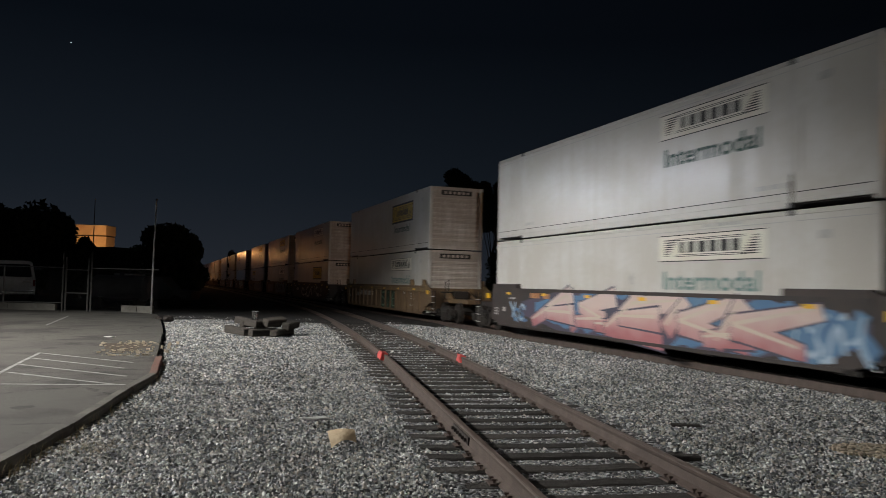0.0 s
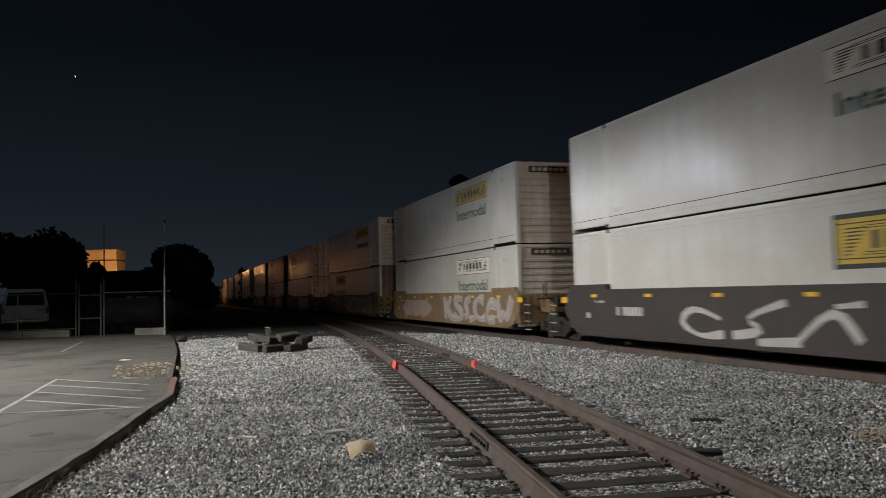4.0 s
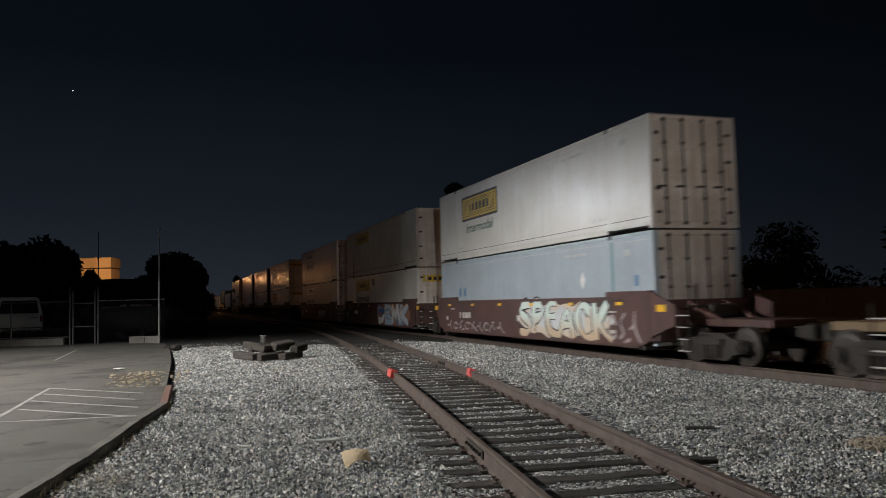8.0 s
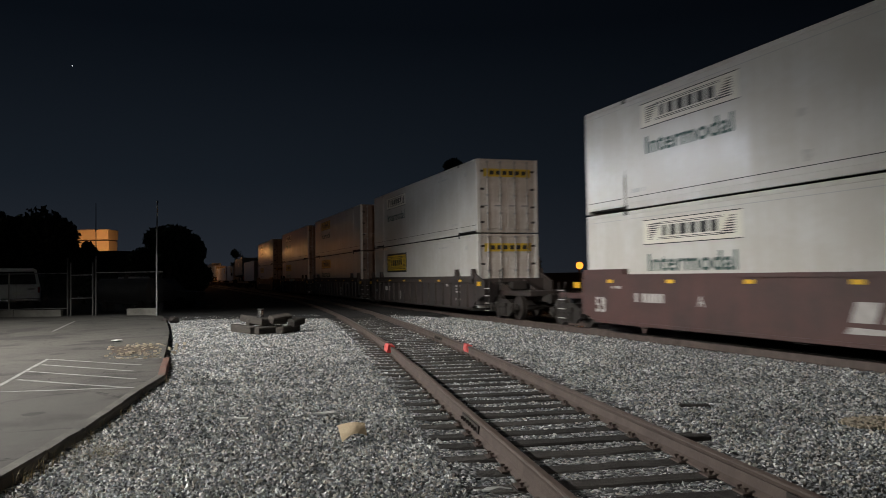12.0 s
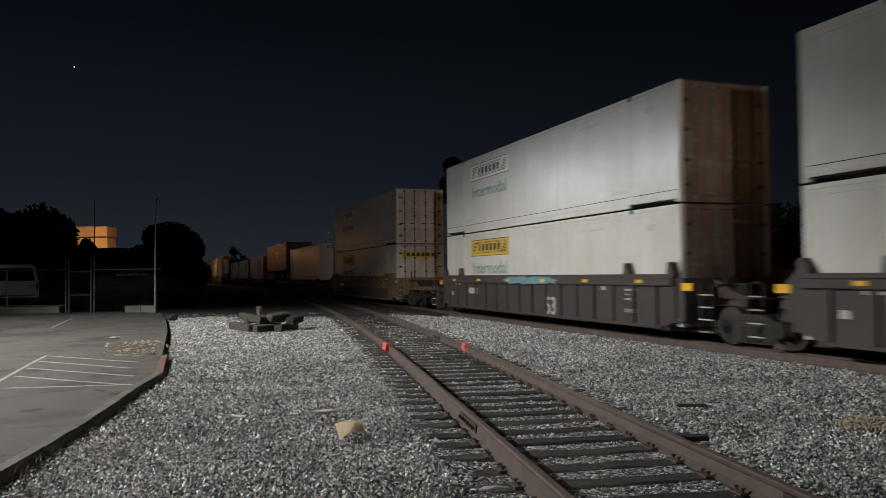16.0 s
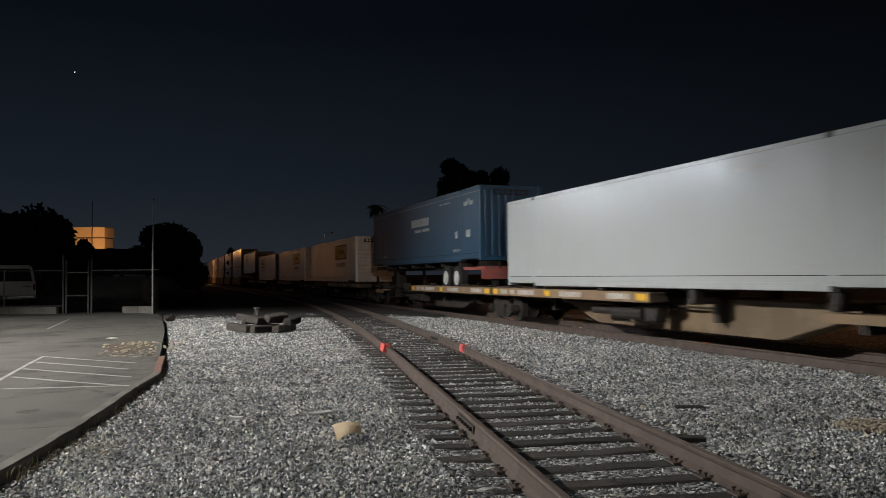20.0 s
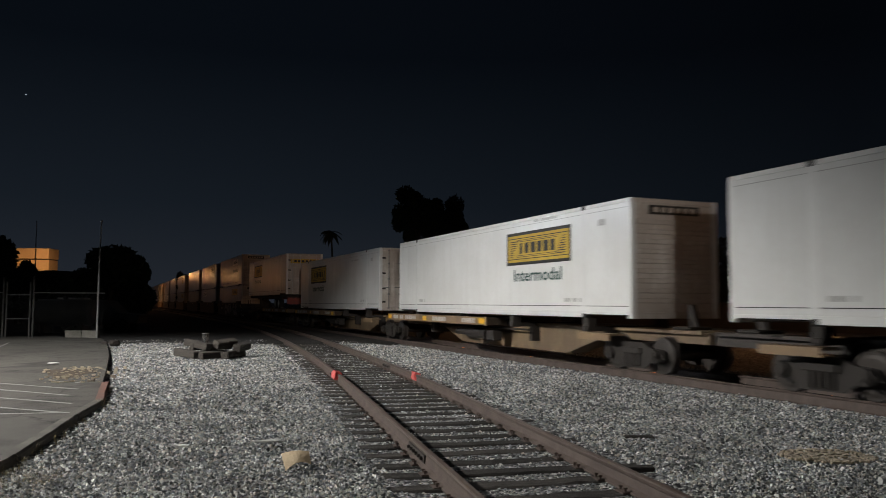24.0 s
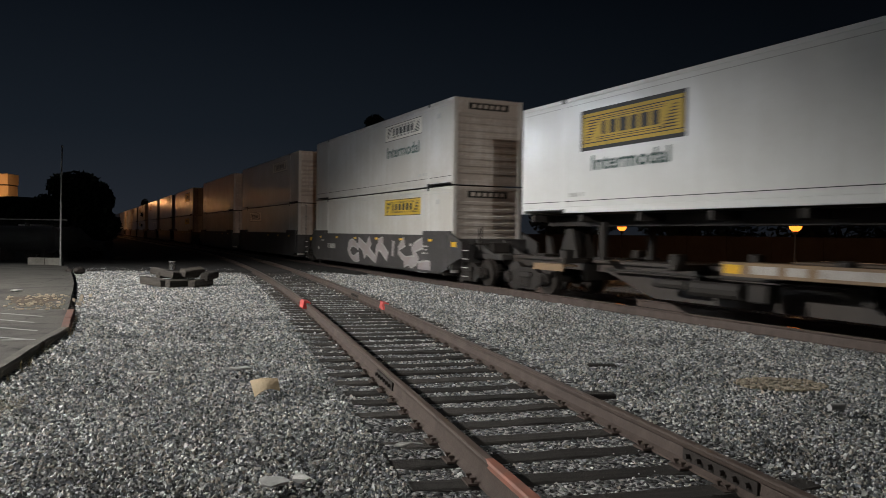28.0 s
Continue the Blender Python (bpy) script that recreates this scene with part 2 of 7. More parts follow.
def gravel_material():
    """Crushed grey rock: cells for stones too small to model, with patches of dust and oil."""
    m = bpy.data.materials.new("ballast_bed")
    m.use_nodes = True
    nt = m.node_tree
    bs = nt.nodes["Principled BSDF"]
    bs.inputs["Roughness"].default_value = 0.9
    co = nt.nodes.new("ShaderNodeTexCoord")
    vo = nt.nodes.new("ShaderNodeTexVoronoi")
    vo.inputs["Scale"].default_value = 21.0
    nt.links.new(co.outputs["Object"], vo.inputs["Vector"])
    hs = nt.nodes.new("ShaderNodeSeparateColor")
    nt.links.new(vo.outputs["Color"], hs.inputs[0])
    ramp = nt.nodes.new("ShaderNodeValToRGB")
    ramp.color_ramp.elements[0].color = (0.035, 0.036, 0.038, 1)
    ramp.color_ramp.elements[1].color = (0.46, 0.46, 0.45, 1)
    e = ramp.color_ramp.elements.new(0.55)
    e.color = (0.13, 0.133, 0.135, 1)
    nt.links.new(hs.outputs[0], ramp.inputs[0])
    big = nt.nodes.new("ShaderNodeTexNoise")
    big.inputs["Scale"].default_value, big.inputs["Detail"].default_value = 0.55, 6
    nt.links.new(co.outputs["Object"], big.inputs["Vector"])
    mr = nt.nodes.new("ShaderNodeMapRange")
    mr.inputs["From Min"].default_value, mr.inputs["From Max"].default_value = 0.3, 0.75
    mr.inputs["To Min"].default_value, mr.inputs["To Max"].default_value = 1.15, 0.6
    nt.links.new(big.outputs["Fac"], mr.inputs["Value"])
    mul = nt.nodes.new("ShaderNodeVectorMath")
    mul.operation = "SCALE"
    nt.links.new(ramp.outputs[0], mul.inputs[0])
    nt.links.new(mr.outputs[0], mul.inputs["Scale"])
    nt.links.new(mul.outputs[0], bs.inputs["Base Color"])
    bp = nt.nodes.new("ShaderNodeBump")
    bp.inputs["Strength"].default_value, bp.inputs["Distance"].default_value = 1.0, 0.05
    bp.invert = True
    nt.links.new(vo.outputs["Distance"], bp.inputs["Height"])
    nt.links.new(bp.outputs[0], bs.inputs["Normal"])
    return m


def lot_material():
    """Old tan-grey asphalt: worn pale patches, dark blotches of oil, hairline cracks and scattered black specks."""
    m = material("worn_lot_surface", (0.115, 0.107, 0.094), 0.9, scale=0.45, detail=9, mix=0.9, second=(0.060, 0.056, 0.050), bump=0.35, bump_scale=220)
    nt = m.node_tree
    bs = nt.nodes["Principled BSDF"]
    base = bs.inputs["Base Color"].links[0].from_socket
    co = nt.nodes.new("ShaderNodeTexCoord")

    def layer(source, low, high, dark, col):
        mr = nt.nodes.new("ShaderNodeMapRange")
        mr.inputs["From Min"].default_value, mr.inputs["From Max"].default_value = low, high
        mr.inputs["To Min"].default_value, mr.inputs["To Max"].default_value = dark, 1.0
        nt.links.new(source, mr.inputs["Value"])
        mul = nt.nodes.new("ShaderNodeVectorMath")
        mul.operation = "SCALE"
        nt.links.new(col, mul.inputs[0])
        nt.links.new(mr.outputs[0], mul.inputs["Scale"])
        return mul.outputs[0]
    warp = nt.nodes.new("ShaderNodeTexNoise")
    warp.inputs["Scale"].default_value, warp.inputs["Detail"].default_value = 1.3, 5
    nt.links.new(co.outputs["Object"], warp.inputs["Vector"])
    mixv = nt.nodes.new("ShaderNodeVectorMath")
    mixv.operation = "MULTIPLY_ADD"
    mixv.inputs[1].default_value = (0.9, 0.9, 0.9)
    nt.links.new(warp.outputs["Color"], mixv.inputs[0])
    nt.links.new(co.outputs["Object"], mixv.inputs[2])
    crack = nt.nodes.new("ShaderNodeTexVoronoi")
    crack.feature = "DISTANCE_TO_EDGE"
    crack.inputs["Scale"].default_value = 0.42
    nt.links.new(mixv.outputs[0], crack.inputs["Vector"])
    col = layer(crack.outputs["Distance"], 0.002, 0.012, 0.45, base)
    blot = nt.nodes.new("ShaderNodeTexNoise")
    blot.inputs["Scale"].default_value, blot.inputs["Detail"].default_value = 0.8, 7
    nt.links.new(co.outputs["Object"], blot.inputs["Vector"])
    col = layer(blot.outputs["Fac"], 0.30, 0.47, 0.40, col)
    speck = nt.nodes.new("ShaderNodeTexVoronoi")
    speck.inputs["Scale"].default_value = 2.2
    nt.links.new(co.outputs["Object"], speck.inputs["Vector"])
    col = layer(speck.outputs["Distance"], 0.05, 0.08, 0.35, col)
    nt.links.new(col, bs.inputs["Base Color"])
    return m


M = {
    "ballast": gravel_material(),
    "stone": stone_material(),
    "asphalt": lot_material(),
    # near-black colour puts the missing lamplight into the far ground
    "dark_sheet": material("unlit_ground_tone", (0.030, 0.027, 0.024), 0.95, scale=0.8, second=(0.016, 0.014, 0.013), bump=0.6, bump_scale=25),
    "concrete": material("weathered_concrete", (0.30, 0.29, 0.26), 0.9, scale=1.6, second=(0.12, 0.115, 0.10), bump=0.4, bump_scale=90),
    "post_grey": material("dull_galvanised_post", (0.13, 0.13, 0.125), 0.6, 0.2, scale=3, second=(0.07, 0.07, 0.066)),
    "wire": material("weathered_wire", (0.07, 0.07, 0.068), 0.6, 0.4, scale=5),
    "oil_stain": material("old_oil_stain", (0.030, 0.028, 0.026), 0.95, scale=2.5, second=(0.055, 0.051, 0.046), mix=1.0, bump=0.2, bump_scale=200),
    "kerb": material("grimy_kerb_concrete", (0.15, 0.138, 0.118), 0.9, scale=1.6, second=(0.06, 0.055, 0.048), bump=0.4, bump_scale=90),
    "kerb_red": material("worn_red_kerb_paint", (0.22, 0.06, 0.045), 0.8, scale=5, second=(0.10, 0.075, 0.06), mix=1.0, bump=0.3),
    "line_paint": material("worn_line_paint", (0.50, 0.495, 0.475), 0.85, scale=5, second=(0.11, 0.107, 0.10), mix=1.0),
    "red_paint": material("faded_red_paint", (0.42, 0.07, 0.055), 0.75, scale=6, second=(0.17, 0.09, 0.08), bump=0.2),
    "red_mark": material("bright_red_mark", (0.80, 0.10, 0.09), 0.55, scale=9, second=(0.55, 0.09, 0.08)),
    "orange_mark": material("orange_rail_paint", (0.50, 0.17, 0.11), 0.6, scale=6, second=(0.24, 0.14, 0.11), mix=1.0),
    "rail_side": material("rusty_rail", (0.115, 0.085, 0.070), 0.7, 0.1, scale=4, second=(0.06, 0.042, 0.036), bump=0.2),
    "rail_head": material("worn_rail_head", (0.17, 0.13, 0.11), 0.5, 0.3, scale=3, second=(0.12, 0.085, 0.07), stretch=(1, 1, 1)),
    "rail_bright": material("polished_rail_head", (0.45, 0.43, 0.40), 0.08, 1.0, scale=4, second=(0.30, 0.28, 0.26)),
    "sleeper": material("old_sleeper_wood", (0.066, 0.058, 0.051), 0.9, scale=5, second=(0.028, 0.025, 0.023), per_object=0.35, bump=0.8, bump_scale=40, stretch=(0.25, 4, 4)),
    "pile_wood": material("dry_grey_timber", (0.085, 0.074, 0.062), 0.9, scale=3, second=(0.030, 0.026, 0.023), per_object=0.45, bump=0.8, bump_scale=30, stretch=(4, 0.3, 4)),
    "iron": material("dark_iron", (0.055, 0.045, 0.040), 0.7, 0.3, scale=8, bump=0.2),
    "white": material("white_container_paint", (0.65, 0.65, 0.635), 0.5, scale=0.7, second=(0.53, 0.51, 0.465), streak=0.5, per_object=0.06, bump=0.05, bump_scale=3, spec=0.2, coat=0.6, coat_rough=0.23, wave=0.07),
    "white_clean": material("clean_white_container_paint", (0.80, 0.81, 0.80), 0.5, scale=0.7, second=(0.70, 0.70, 0.68), streak=0.4, per_object=0.04, bump=0.05, bump_scale=3, spec=0.2, coat=0.8, coat_rough=0.20, wave=0.08),
    "cream": material("dirty_white_container_paint", (0.55, 0.53, 0.48), 0.5, scale=0.8, second=(0.36, 0.33, 0.28), streak=0.6, per_object=0.08, bump=0.05, bump_scale=3, spec=0.25, coat=0.2, coat_rough=0.3, wave=0.07),
    "bluegrey": material("pale_blue_container_paint", (0.40, 0.47, 0.52), 0.30, scale=0.8, second=(0.31, 0.36, 0.40), streak=0.3, bump=0.05, bump_scale=3, spec=0.2, coat=0.7, coat_rough=0.2, wave=0.07),
    "offwhite": material("cool_white_container_paint", (0.43, 0.465, 0.485), 0.45, scale=0.7, second=(0.43, 0.45, 0.44), streak=0.3, bump=0.05, bump_scale=3, spec=0.2, coat=0.9, coat_rough=0.22, wave=0.09),
    "blue": material("blue_trailer_paint", (0.026, 0.085, 0.155), 0.36, scale=1.0, second=(0.018, 0.06, 0.11), streak=0.25, bump=0.04, bump_scale=4),
    "end_white": material("grimy_container_end", (0.74, 0.71, 0.67), 0.34, scale=1.4, second=(0.46, 0.41, 0.36), streak=0.6, per_object=0.12),
    "end_brown": material("rust_stained_container_end", (0.34, 0.27, 0.22), 0.33, scale=1.5, second=(0.13, 0.09, 0.07), streak=0.7, per_object=0.12),
    "roof": material("container_roof", (0.50, 0.50, 0.48), 0.6, scale=1.0),
    "black_trim": material("black_rubber_trim", (0.018, 0.018, 0.018), 0.7, scale=6),
    "steel": material("galvanised_steel", (0.34, 0.34, 0.33), 0.45, 0.7, scale=6),
    "sign_yellow": material("yellow_sign_paint", (0.66, 0.44, 0.03), 0.5, scale=2, second=(0.42, 0.29, 0.03)),
    "sign_pale": material("bleached_yellow_sign", (0.72, 0.71, 0.66), 0.45, scale=2, second=(0.66, 0.62, 0.50)),
    "sign_black": material("black_sign_paint", (0.022, 0.022, 0.020), 0.5, scale=3),
    "text_green": material("dark_green_lettering", (0.030, 0.085, 0.070), 0.5, scale=3),
    "text_teal": material("faded_teal_lettering", (0.17, 0.29, 0.27), 0.5, scale=3),
    "text_grey": material("grey_stencil", (0.33, 0.33, 0.32), 0.6, scale=4, second=(0.5, 0.5, 0.48)),
    "stencil_white": material("white_stencil", (0.62, 0.60, 0.57), 0.65, scale=5, second=(0.34, 0.31, 0.29)),
    "reflector": material("yellow_reflector", (0.85, 0.48, 0.02), 0.35, scale=5, second=(0.62, 0.36, 0.02)),
    "well_maroon": material("oxide_red_car_paint", (0.105, 0.043, 0.036), 0.6, scale=0.9, second=(0.055, 0.030, 0.026), streak=0.3, per_object=0.1, bump=0.1),
    "well_tan": material("faded_yellow_car_paint", (0.36, 0.235, 0.085), 0.65, scale=0.8, second=(0.17, 0.115, 0.062), streak=0.6, per_object=0.1, bump=0.15),
    "well_rust": material("rust_yellow_car_paint", (0.34, 0.225, 0.10), 0.7, scale=0.9, second=(0.14, 0.09, 0.05), streak=0.8, bump=0.2),
    "well_dark": material("dark_brown_car_paint", (0.058, 0.038, 0.031), 0.65, scale=0.9, second=(0.034, 0.028, 0.026), streak=0.4, per_object=0.1, bump=0.1),
    "well_grey": material("grimy_grey_car_paint", (0.085, 0.080, 0.078), 0.7, scale=0.8, second=(0.045, 0.041, 0.039), streak=0.6, bump=0.15),
    "under": material("grimy_underframe", (0.036, 0.029, 0.024), 0.75, 0.1, scale=3, second=(0.020, 0.017, 0.015), bump=0.2),
    "wheel": material("wheel_steel", (0.055, 0.046, 0.040), 0.55, 0.4, scale=6),
    "spine": material("brown_spine_paint", (0.066, 0.051, 0.041), 0.65, scale=1.0, second=(0.04, 0.032, 0.027), streak=0.4, bump=0.1),
    "spine_tan": material("faded_tan_spine_paint", (0.30, 0.215, 0.12), 0.7, scale=1.0, second=(0.15, 0.105, 0.065), streak=0.5, bump=0.1),
    "deck_tan": material("worn_yellow_deck", (0.36, 0.24, 0.12), 0.7, scale=2, second=(0.16, 0.11, 0.075), mix=1.0),
    "deck_dark": material("grimy_walkway", (0.12, 0.085, 0.055), 0.8, scale=2, second=(0.06, 0.045, 0.033), mix=1.0),
    "tyre": material("tyre_rubber", (0.016, 0.016, 0.016), 0.85, scale=9),
    "rim": material("white_rim", (0.66, 0.66, 0.64), 0.45, scale=5),
    "bark": material("bark", (0.06, 0.05, 0.04), 0.9, scale=6, bump=0.6),
    "leaf": material("dark_leaves", (0.024, 0.036, 0.018), 0.8, scale=3, second=(0.012, 0.020, 0.010), island=0.4),
    "palm_leaf": material("palm_fronds", (0.045, 0.062, 0.032), 0.7, scale=3, island=0.4),
    "sand": material("tan_sand", (0.46, 0.39, 0.29), 0.95, scale=6, second=(0.34, 0.29, 0.22), island=0.3),
    "dirt": material("brown_dirt", (0.105, 0.075, 0.048), 0.95, scale=3, second=(0.06, 0.047, 0.035), mix=1.0, bump=0.5, bump_scale=60),
    "dry_grass": material("dry_weeds", (0.26, 0.20, 0.10), 0.85, scale=5, second=(0.13, 0.11, 0.06), island=0.4),
    "card": material("brown_cardboard", (0.74, 0.60, 0.40), 0.8, scale=5, second=(0.60, 0.45, 0.28), bump=0.2),
    "paper": material("white_paper", (0.74, 0.74, 0.72), 0.8, scale=8, second=(0.55, 0.54, 0.5)),
    "plate": material("grey_board", (0.55, 0.55, 0.53), 0.8, scale=6),
    "van_white": material("white_van_paint", (0.70, 0.71, 0.72), 0.3, scale=2, second=(0.55, 0.56, 0.57)),
    "glass_dark": material("dark_glass", (0.010, 0.012, 0.014), 0.08, scale=2),
    "light_red": material("red_lens", (0.20, 0.01, 0.01), 0.2, scale=4),
    "chrome": material("chrome", (0.55, 0.55, 0.55), 0.2, 1.0, scale=4),
    "stucco": material("pale_stucco", (0.60, 0.52, 0.38), 0.9, scale=0.4, second=(0.45, 0.38, 0.27)),
    "wall_dark": material("dark_block_wall", (0.060, 0.053, 0.047), 0.9, scale=1.0, second=(0.035, 0.031, 0.028)),
    "globe": glow("sodium_globe", (1.0, 0.24, 0.025), 2.4),
    "head": glow("sodium_lamp_head", (1.0, 0.55, 0.18), 30.0),
    "star": glow("star_glow", (0.9, 0.95, 1.0), 1.2),
    "tank": material("grey_tank_paint", (0.065, 0.067, 0.07), 0.6, scale=1.5, second=(0.04, 0.04, 0.04)),
    "graf_fade": fade_paint("pink_cream_spray", (0.40, 0.15, 0.16), (0.58, 0.46, 0.42), 0.62, 1.30),
    "graf_fade_mint": fade_paint("sand_to_mint_spray", (0.50, 0.38, 0.26), (0.56, 0.66, 0.62), 0.70, 1.20),
    "graf_half": fade_paint("blue_over_white_spray", (0.66, 0.66, 0.64), (0.05, 0.14, 0.34), 0.93, 1.0),
    "graf_plum": material("plum_spray", (0.10, 0.065, 0.10), 0.6, scale=1.5, second=(0.045, 0.06, 0.09)),
    "graf_pale": material("pale_grey_spray", (0.58, 0.60, 0.62), 0.6, scale=1.5, second=(0.44, 0.47, 0.50)),
    "graf_rust": material("rust_spray", (0.30, 0.13, 0.08), 0.6, scale=1.5, second=(0.20, 0.10, 0.07)),
    "grime": material("dark_scuff_marks", (0.10, 0.085, 0.07), 0.8, scale=4, second=(0.22, 0.19, 0.15)),
    "smudge": material("grey_smudges", (0.36, 0.35, 0.33), 0.7, scale=6, second=(0.5, 0.49, 0.46)),
    "graf_cream": material("cream_spray", (0.58, 0.50, 0.43), 0.6, scale=2, second=(0.52, 0.45, 0.36)),
    "graf_blue": material("blue_spray", (0.045, 0.13, 0.27), 0.6, scale=1.5, second=(0.12, 0.24, 0.38)),
    "graf_sky": material("pale_blue_spray", (0.21, 0.36, 0.52), 0.6, scale=1.5, second=(0.42, 0.50, 0.58)),
    "graf_white": material("grey_white_spray", (0.50, 0.49, 0.47), 0.6, scale=1.5, second=(0.34, 0.32, 0.30)),
    "graf_lilac": material("lilac_spray", (0.36, 0.33, 0.36), 0.6, scale=1.5, second=(0.30, 0.25, 0.22)),
    "graf_orange": material("orange_spray", (0.55, 0.24, 0.08), 0.6, scale=2, second=(0.40, 0.20, 0.10)),
    "graf_dusk": material("dusky_violet_spray", (0.22, 0.20, 0.23), 0.6, scale=1.5, second=(0.30, 0.27, 0.27)),
    "graf_mint": material("pale_green_spray", (0.17, 0.30, 0.22), 0.6, scale=2, second=(0.15, 0.26, 0.19)),
    "graf_bottle": material("bottle_green_spray", (0.006, 0.024, 0.017), 0.6, scale=2, second=(0.01, 0.035, 0.022)),
    "graf_ink": material("black_spray", (0.02, 0.02, 0.022), 0.6, scale=3),
    "graf_turq": material("turquoise_spray", (0.16, 0.33, 0.36), 0.6, scale=2, second=(0.10, 0.18, 0.20)),
}

# ---------------------------------------------------------------- mesh tools


def bm_new():
    return bmesh.new()


def box(bm, x0, x1, y0, y1, z0, z1, bevel=0.0):
    vs = [bm.verts.new((x, y, z)) for x in (x0, x1) for y in (y0, y1) for z in (z0, z1)]
    fs = [bm.faces.new([vs[i] for i in f]) for f in ((0, 1, 3, 2), (4, 6, 7, 5), (0, 4, 5, 1), (2, 3, 7, 6), (0, 2, 6, 4), (1, 5, 7, 3))]
    if bevel:
        es = list({e for f in fs for e in f.edges})
        bmesh.ops.bevel(bm, geom=es, offset=bevel, segments=1, affect="EDGES")
    return bm


def tube(bm, a, b, r, seg=8, r2=None):
    a, b = Vector(a), Vector(b)
    d = (b - a).normalized()
    side = d.orthogonal().normalized()
    other = d.cross(side)
    rings = []
    for p, rr in ((a, r), (b, r if r2 is None else r2)):
        rings.append([bm.verts.new(p + (side * math.cos(k * math.tau / seg) + other * math.sin(k * math.tau / seg)) * rr) for k in range(seg)])
    for k in range(seg):
        bm.faces.new((rings[0][k], rings[0][(k + 1) % seg], rings[1][(k + 1) % seg], rings[1][k]))
    bm.faces.new(rings[0][::-1])
    bm.faces.new(rings[1])
    return bm


def prism(bm, pts, y0, y1):
    """A slab: outline pts in (x, z), from y0 to y1."""
    a = [bm.verts.new((x, y0, z)) for x, z in pts]
    b = [bm.verts.new((x, y1, z)) for x, z in pts]
    n = len(pts)
    for k in range(n):
        bm.faces.new((a[k], a[(k + 1) % n], b[(k + 1) % n], b[k]))
    bm.faces.new(a[::-1])
    bm.faces.new(b)
    return bm


def finish(bm, name, mat):
    bmesh.ops.recalc_face_normals(bm, faces=bm.faces[:])
    me = bpy.data.meshes.new(name)
    bm.to_mesh(me)
    bm.free()
    me.materials.append(mat)
    return me


CACHE = {}


def shared(key, build, mat):
    """One mesh for all alike pieces."""
    full = (key, mat)
    if full not in CACHE:
        bm = bm_new()
        build(bm)
        CACHE[full] = finish(bm, str(key).split("'")[1] if "'" in str(key) else str(key), M[mat])
    return CACHE[full]


def piece(name, me, parent, at=(0, 0, 0), rz=0.0, label="", flip=False):
    ob = new(name, me)
    ob.parent = parent
    ob.matrix_basis = pose(*at, 0, 0, rz)
    if label:
        ob["label"] = label
    return ob


def part(name, bm, mat, parent, label="", kind=""):
    ob = new(name, finish(bm, name, M[mat]))
    ob.parent = parent
    if label:
        ob["label"] = label
    if kind:
        ob["kind"] = kind
    return ob


def thing(name, at, label, category, group="", rz=0.0):
    ob = new(name)
    ob.matrix_basis = pose(*at, 0, 0, rz)
    return tagged(ob, label, category, group)


def solo(name, bm, mat, label, category, at=(0, 0, 0), rz=0.0, group="", kind=""):
    ob = new(name, finish(bm, name, M[mat]))
    ob.matrix_basis = pose(*at, 0, 0, rz)
    return tagged(ob, label, category, group, kind)


def lettering(text, mat, height, width=None):
    """Built-in font as a thin mesh, centred, upright in the x-z plane, facing +y; read from +y."""
    key = ("lettering", text, mat, height, width)
    if key not in CACHE:
        cu = bpy.data.curves.new("lettering", "FONT")
        cu.body, cu.size, cu.extrude = text, 1.0, 0.0
        cu.align_x, cu.resolution_u, cu.offset = "CENTER", 3, 0.018
        ob = bpy.data.objects.new("lettering", cu)
        scene.collection.objects.link(ob)
        bpy.context.view_layer.update()
        me = bpy.data.meshes.new_from_object(ob.evaluated_get(bpy.context.evaluated_depsgraph_get()))
        bpy.data.objects.remove(ob)
        co = np.array([v.co[:] for v in me.vertices])
        lo, hi = co.min(0), co.max(0)
        sx = (width / (hi[0] - lo[0])) if width else height / (hi[1] - lo[1])
        sz = height / (hi[1] - lo[1])
        for v in me.vertices:
            x, y, _ = v.co
            v.co = (-(x - (lo[0] + hi[0]) / 2) * sx, 0.0, (y - lo[1]) * sz)
        me.materials.clear()
        me.materials.append(M[mat])
        me.name = "lettering"
        CACHE[key] = me
    return CACHE[key]

# ---------------------------------------------------------------- ground, lot, tracks


def siding_x(y):
    """Centre line of the siding: straight at first, then bending until it runs beside the main line."""
    k = min(y, 70.0)
    x = 1.682 - 0.172 * (k - 6.0) - 0.0016 * max(0.0, k - 14.0) ** 2
    return x - 0.351 * max(0.0, y - 70.0)


def siding_dir(y):
    g = -0.172 - 0.0032 * max(0.0, min(y, 70.0) - 14.0)
    return Vector((g, 1.0, 0)).normalized()


def main_x(y):
    return on_line((y - N.y * LAT) / U.y).x


LOT_EDGE = [(-2.6, -6.0), (-3.1, 0.5), (-3.74, 6.6), (-4.06, 8.91), (-4.28, 10.18), (-4.62, 12.0), (-4.88, 13.75), (-5.36, 15.2), (-5.85, 16.74)]
LOT_BACK = [(-6.9, 19.4), (-8.8, 25.0), (-11.0, 31.0), (-13.2, 36.6)]


def lot_x(y):
    pts = LOT_EDGE + LOT_BACK
    if y <= pts[0][1]:
        return pts[0][0]
    for (x0, y0), (x1, y1) in zip(pts, pts[1:]):
        if y <= y1:
            return x0 + (x1 - x0) * (y - y0) / (y1 - y0)
    return -60.0


